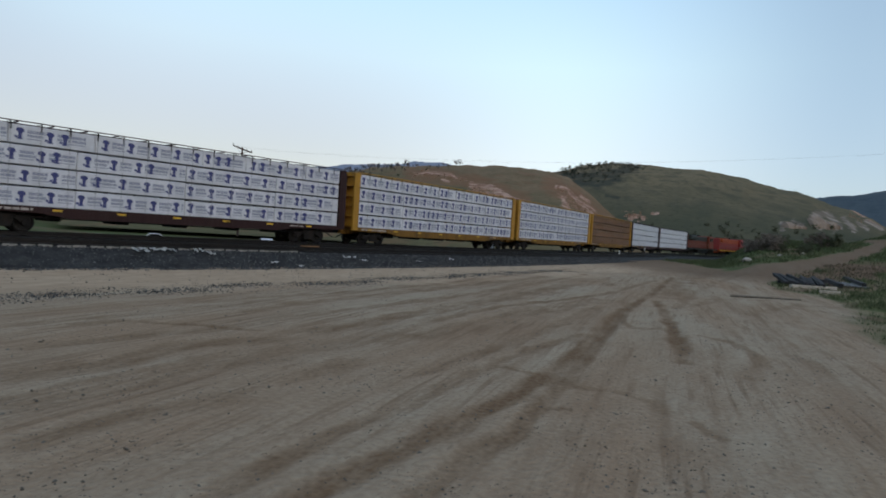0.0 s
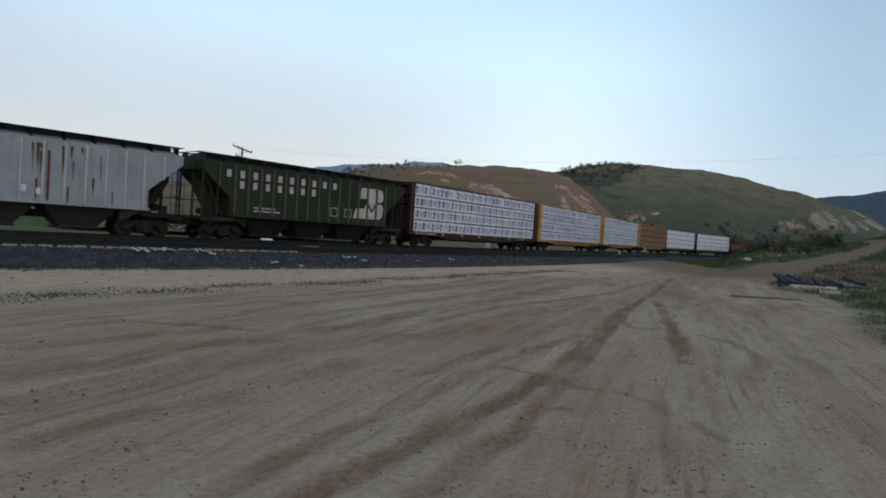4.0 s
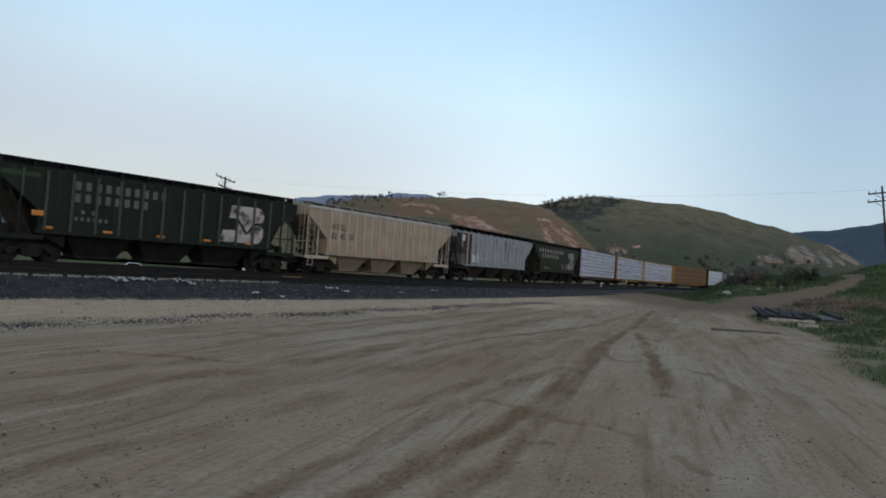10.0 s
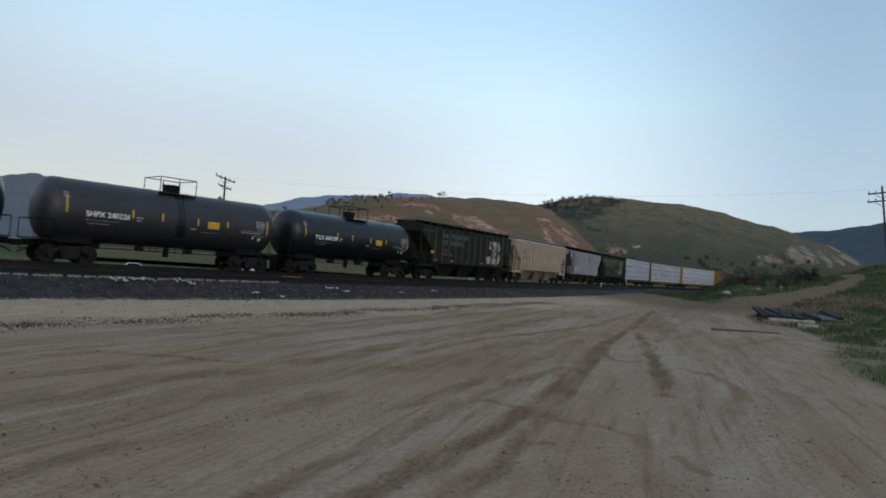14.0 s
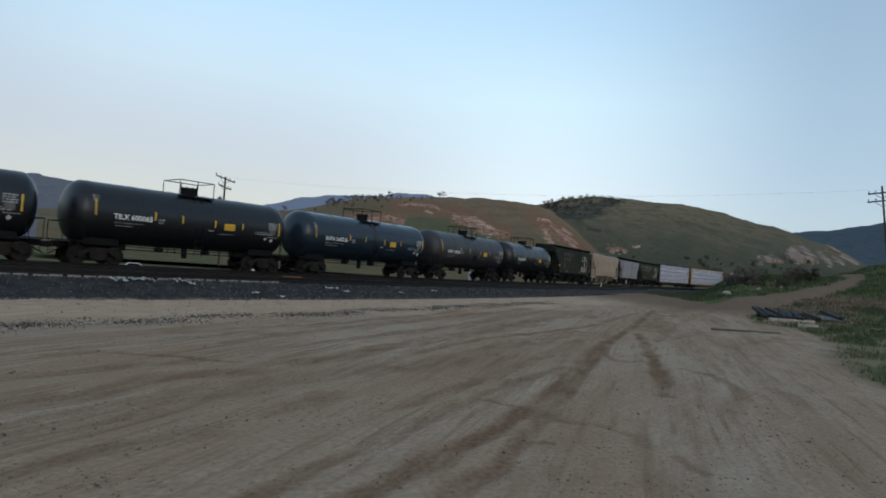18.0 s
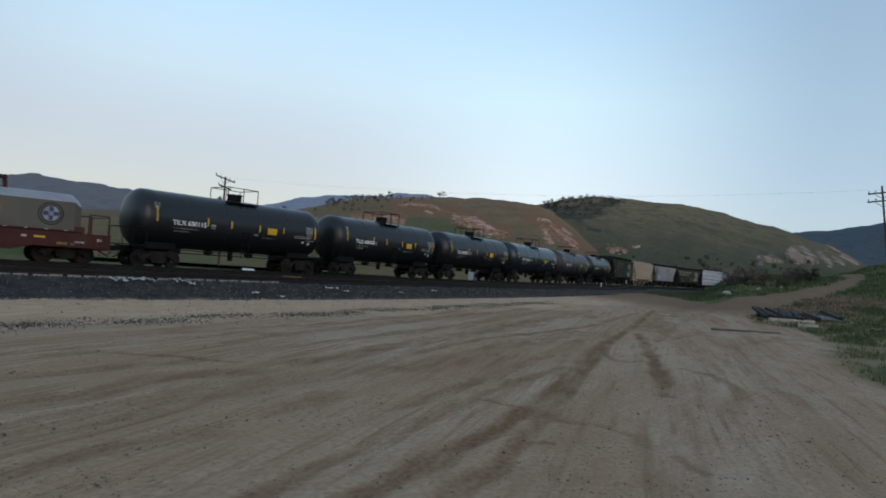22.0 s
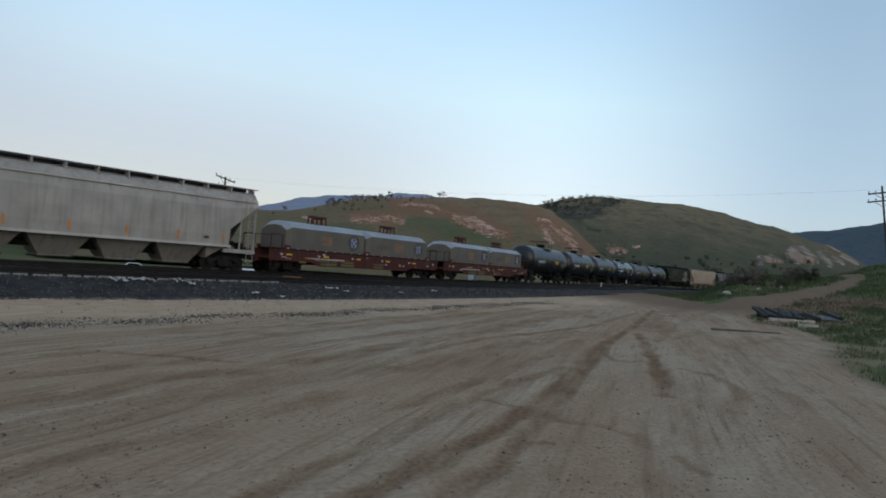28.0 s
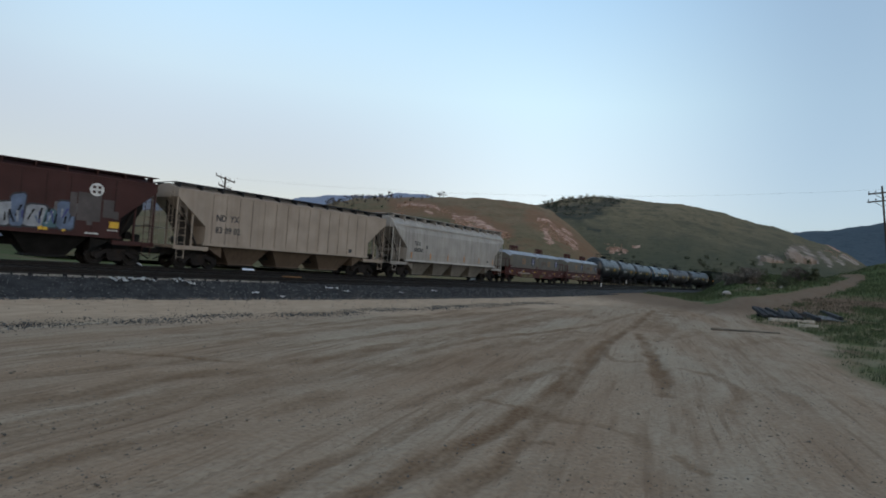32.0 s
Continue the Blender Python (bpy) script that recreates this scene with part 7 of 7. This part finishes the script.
for i, (x, off, w, d, tn) in enumerate([(14.6, -6.15, 0.8, 0.5, 10), (15.4, -6.05, 0.8, 0.4, -20), (16.0, -6.1, 0.5, 0.4, 30), (17.3, -6.05, 0.5, 0.45, -15), (17.7, -6.3, 0.5, 0.4, 20),
                                        (20.6, -7.2, 0.5, 0.35, 0), (22.0, -7.6, 0.25, 0.2, 0), (26.2, -6.5, 0.9, 0.3, -35), (27.0, -6.9, 0.6, 0.3, -10), (36.0, -6.6, 0.7, 0.3, 5), (32.0, -6.9, 0.25, 0.25, 0)]):
    scrap(x, off, w, d, tn, 60 + i, "crumpled white scrap on the dark ballast")


def small_things():
    # orange board beside the near track
    ob = part("orange_board", box(bmesh.new(), -0.55, 0.75, -0.10, 0.10, 0, 0.06, 0.01), M["dull_orange"])
    ob.matrix_basis = on_line(26.0, -SIDING + 0.7525, RAIL - 0.16)
    tagged(ob, "orange painted board lying along the near track's rail", "board")
    # white case behind the line
    case = thing("signal_case", "white metal signal case behind the railway", "signal case", m=on_line(61.0, 4.9, 0.25))
    part("cabinet", box(bmesh.new(), -0.42, 0.42, -0.35, 0.35, 0.15, 1.55, 0.03), M["white"], case)
    part("roof", slab(bmesh.new(), [(-0.5, 1.55), (0.5, 1.55), (0.42, 1.66), (-0.42, 1.66)], -0.42, 0.42), M["white"], case)
    part("plinth", box(bmesh.new(), -0.5, 0.5, -0.42, 0.42, -0.3, 0.15, 0.02), M["stone"], case)
    part("door_leaf", boxed(-0.36, 0.36, -0.365, -0.35, 0.22, 1.48), M["wrap_far"], case)
    for s, off, z1, w in ((104.5, -2.9, 2.1, 0.16), (87.0, -3.0, 1.45, 0.14)):
        t = thing("marker_post", "short white-topped marker post beside the railway", "marker post", "marker posts", m=on_line(s, off, 0.2))
        part("post", rod(bmesh.new(), (0, 0, 0), (0, 0, z1 - 0.6), 0.05, 8), M["ghost"], t)
        part("plate", boxed(-w, w, -0.06, 0.06, z1 - 0.75, z1 - 0.15, bevel=0.02), M["white"], t)


small_things()


def timber_pile():
    """Tarred timbers thrown down in the grass, with pale planks before them."""
    rnd = random.Random(33)
    for i in range(11):
        y = 6.5 - i * 0.24
        x = 48.9 + rnd.uniform(-0.3, 0.5)
        L = rnd.uniform(2.7, 3.7)
        bm = box(bmesh.new(), -L / 2, L / 2, -0.125, 0.125, 0.0, 0.22, 0.03)
        ob = part("timber", bm, M["timber"])
        tilt = rnd.uniform(5, 8.5)
        ob.matrix_basis = pose(x, y, height(x, y) + 0.03 + (0.06 if i % 3 == 1 else 0.0) + L / 2 * math.sin(radians(tilt)), rnd.uniform(-12, 12), -tilt, 19 + rnd.uniform(-9, 9))
        tagged(ob, "dark tarred timber in a loose pile on the grass", "timber", "timber pile")
    for i in range(2):
        ob = part("timber", box(bmesh.new(), -1.6, 1.6, -0.14, 0.14, 0, 0.24, 0.03), M["timber"])
        ob.matrix_basis = pose(49.9, 5.2, height(49.9, 5.2) + 0.24 * i - 0.02, 0, 0, -68 + 5 * i)
        tagged(ob, "dark tarred timber lying across under the pile", "timber", "timber pile")
    for i, (x, y, L, tn, w) in enumerate([(46.95, 4.3, 3.1, -50, 0.13), (43.4, 3.1, 1.2, -58, 0.07)]):
        ob = part("plank", box(bmesh.new(), -L / 2, L / 2, -w, w, 0, 0.2, 0.01), M["plank"])
        ob.matrix_basis = pose(x, y, height(x, y) - 0.01, 0, 0, tn)
        tagged(ob, "pale bleached plank before the timber pile", "plank", "timber pile")
    for i, (x, y, L, tn) in enumerate([(52.6, 3.6, 6.4, 12), (56.0, 2.55, 8.6, 11)]):
        ob = part("beam", box(bmesh.new(), -L / 2, L / 2, -0.14, 0.14, 0, 0.28, 0.02), M["timber"])
        ob.matrix_basis = pose(x, y, height(x, y) + 0.02, 0, -1.2, tn)
        tagged(ob, "long dark beam lying beside the pile", "timber", "timber pile")
    for i in range(5):
        ob = part("board", box(bmesh.new(), -2.2, 2.2, -0.14, 0.14, 0, 0.05, 0.008), M["grey_board"])
        x, y = 53.2 + 0.2 * (i % 2), 3.0 - i * 0.27
        ob.matrix_basis = pose(x, y, height(x, y) + 0.05, 0, -1.2, 11 + rnd.uniform(-3, 3))
        tagged(ob, "weathered grey board lying between the beams", "board", "timber pile")
    bm = rod(bmesh.new(), (-1.8, 0, 0.045), (1.8, 0, 0.04), 0.055, 7, 0.04)
    ob = part("fallen_pole", bm, M["twig"])
    ob.matrix_basis = pose(34.2, 5.1, height(34.2, 5.1), 0, 0, -50)
    tagged(ob, "thin weathered pole lying on the dirt", "pole")


timber_pile()


def grass():
    """Spring grass and dry weeds on the bank and the mound."""
    rnd = random.Random(21)
    for name, label, mat, n, hmin, hmax, part_of in (("bank_grass", "short green spring grass on the bank", "blade", 30000, 0.06, 0.20, 1.0), ("dry_weeds", "dry brown weeds among the grass", "dry", 4500, 0.05, 0.15, 0.8)):
        verts, faces = [], []
        made = 0
        while made < n:
            if rnd.random() < 0.72:
                x, y = 16 + 64 * rnd.random() ** 1.3, rnd.uniform(-9, 10.5)
            else:
                x, y = rnd.uniform(72, 150), rnd.uniform(-2, 30)
            green = lushness(x, y) > rnd.random()
            if green != (mat == "blade") or grassy(x, y) < rnd.uniform(0.3, 1.0) or noise.noise((x * 0.4, y * 0.5, 2.5)) < rnd.uniform(-0.7, 0.2) or y > line_y(x) - 6:
                made += 0.2
                continue
            z = height(x, y)
            far = 1 + max(0, x - 30) / 26
            for k in range(2):
                a = rnd.uniform(0, 6.28)
                h, w = rnd.uniform(hmin, hmax) * min(far, 2.2), rnd.uniform(0.008, 0.018) * far
                px, py = x + rnd.uniform(-0.08, 0.08) * far, y + rnd.uniform(-0.08, 0.08) * far
                lx, ly = rnd.uniform(-0.5, 0.5) * h, rnd.uniform(-0.5, 0.5) * h
                o = len(verts)
                verts += [(px - w * math.cos(a), py - w * math.sin(a), z - 0.01), (px + w * math.cos(a), py + w * math.sin(a), z - 0.01), (px + lx, py + ly, z + h)]
                faces.append((o, o + 1, o + 2))
            made += 1
        me = bpy.data.meshes.new(name)
        me.from_pydata(verts, [], faces)
        me.materials.append(M[mat])
        tagged(new(name, me), label, "grass", kind="stuff")


grass()


def parked_car(x, y, turn, label):
    t = thing("parked_car", label, "car", "parked cars", m=pose(x, y, height(x, y), 0, 0, turn))
    bm = slab(bmesh.new(), [(-2.2, 0.35), (-2.25, 0.75), (-1.9, 0.92), (-1.2, 0.98), (-0.7, 1.40), (0.7, 1.42), (1.35, 1.0), (2.1, 0.85), (2.25, 0.6), (2.2, 0.35)], -0.85, 0.85)
    part("body", bm, M["wrap_far"], t)
    for yy in (-0.853, 0.853):
        bm = slab(bmesh.new(), [(-1.0, 1.0), (-0.62, 1.34), (0.62, 1.35), (1.15, 1.02)], yy - 0.004, yy + 0.004)
        part("side_window", bm, M["black"], t)
    for xx in (-1.4, 1.4):
        for yy in (-0.8, 0.8):
            part("wheel", rod(bmesh.new(), (xx, yy - 0.1, 0.32), (xx, yy + 0.1, 0.32), 0.32, 16), M["under"], t)


parked_car(49.3, 89.3, -28, "white saloon car parked beyond the railway")
parked_car(62.0, 79.5, 60, "white saloon car parked beyond the railway")


def field_fence():
    t = thing("field_fence", "wire field fence with thin grey posts beyond the railway", "fence")
    tops = []
    for i in range(46):
        x, y = 14 + i * 2.3, 93.5 - 0.25 * i
        part("post", rod(bmesh.new(), (x, y, height(x, y) - 0.2), (x + random.uniform(-0.04, 0.04), y, height(x, y) + 1.15), 0.04, 6), M["ghost"], t)
        tops.append((x, y, height(x, y)))
    for k in (0.45, 0.8, 1.1):
        bm = bmesh.new()
        for p, q in zip(tops, tops[1:]):
            rod(bm, (p[0], p[1], p[2] + k), (q[0], q[1], q[2] + k), 0.008, 4, caps=False)
        part("wire", bm, M["ghost"], t)


field_fence()
bm = bmesh.new()
bmesh.ops.create_icosphere(bm, subdivisions=3, radius=1.0)
for v in bm.verts:
    v.co = Vector((v.co.x * 4.5, v.co.y * 2.2, v.co.z * 0.75)) * (1 + 0.2 * noise.noise(v.co * 2))
bm.transform(Matrix.Translation((35.5, 91.0, height(35.5, 91) + 0.25)))
tagged(part("dirt_mound", bm, M["scar"]), "low mound of reddish dirt beyond the railway", "mound")


# ---- what moves: the train, and its wheels
def run(t):
    """Metres that the train has gone since the start."""
    return 7.141 * t + 0.01429 * t * t / 2


def motions():
    times = [i * 0.8 for i in range(41)]
    for car, mid, reach in CARS:
        rows = []
        for t in times:
            s = mid + run(t)
            a, b = Vector((s - reach, line_y(s - reach), RAIL)), Vector((s + reach, line_y(s + reach), RAIL))
            d = b - a
            c = (a + b) / 2
            rows.append((t, Matrix.Translation(c) @ Matrix.Rotation(math.atan2(d.y, d.x), 4, "Z")))
        walk(car, rows)
    turns = [i / 15 for i in range(481)]
    for w, x in WHEELS:
        walk(w, [(t, Matrix.Translation((x, 0, 0.457)) @ Matrix.Rotation(run(t) / 0.457, 4, "Y")) for t in turns])


motions()
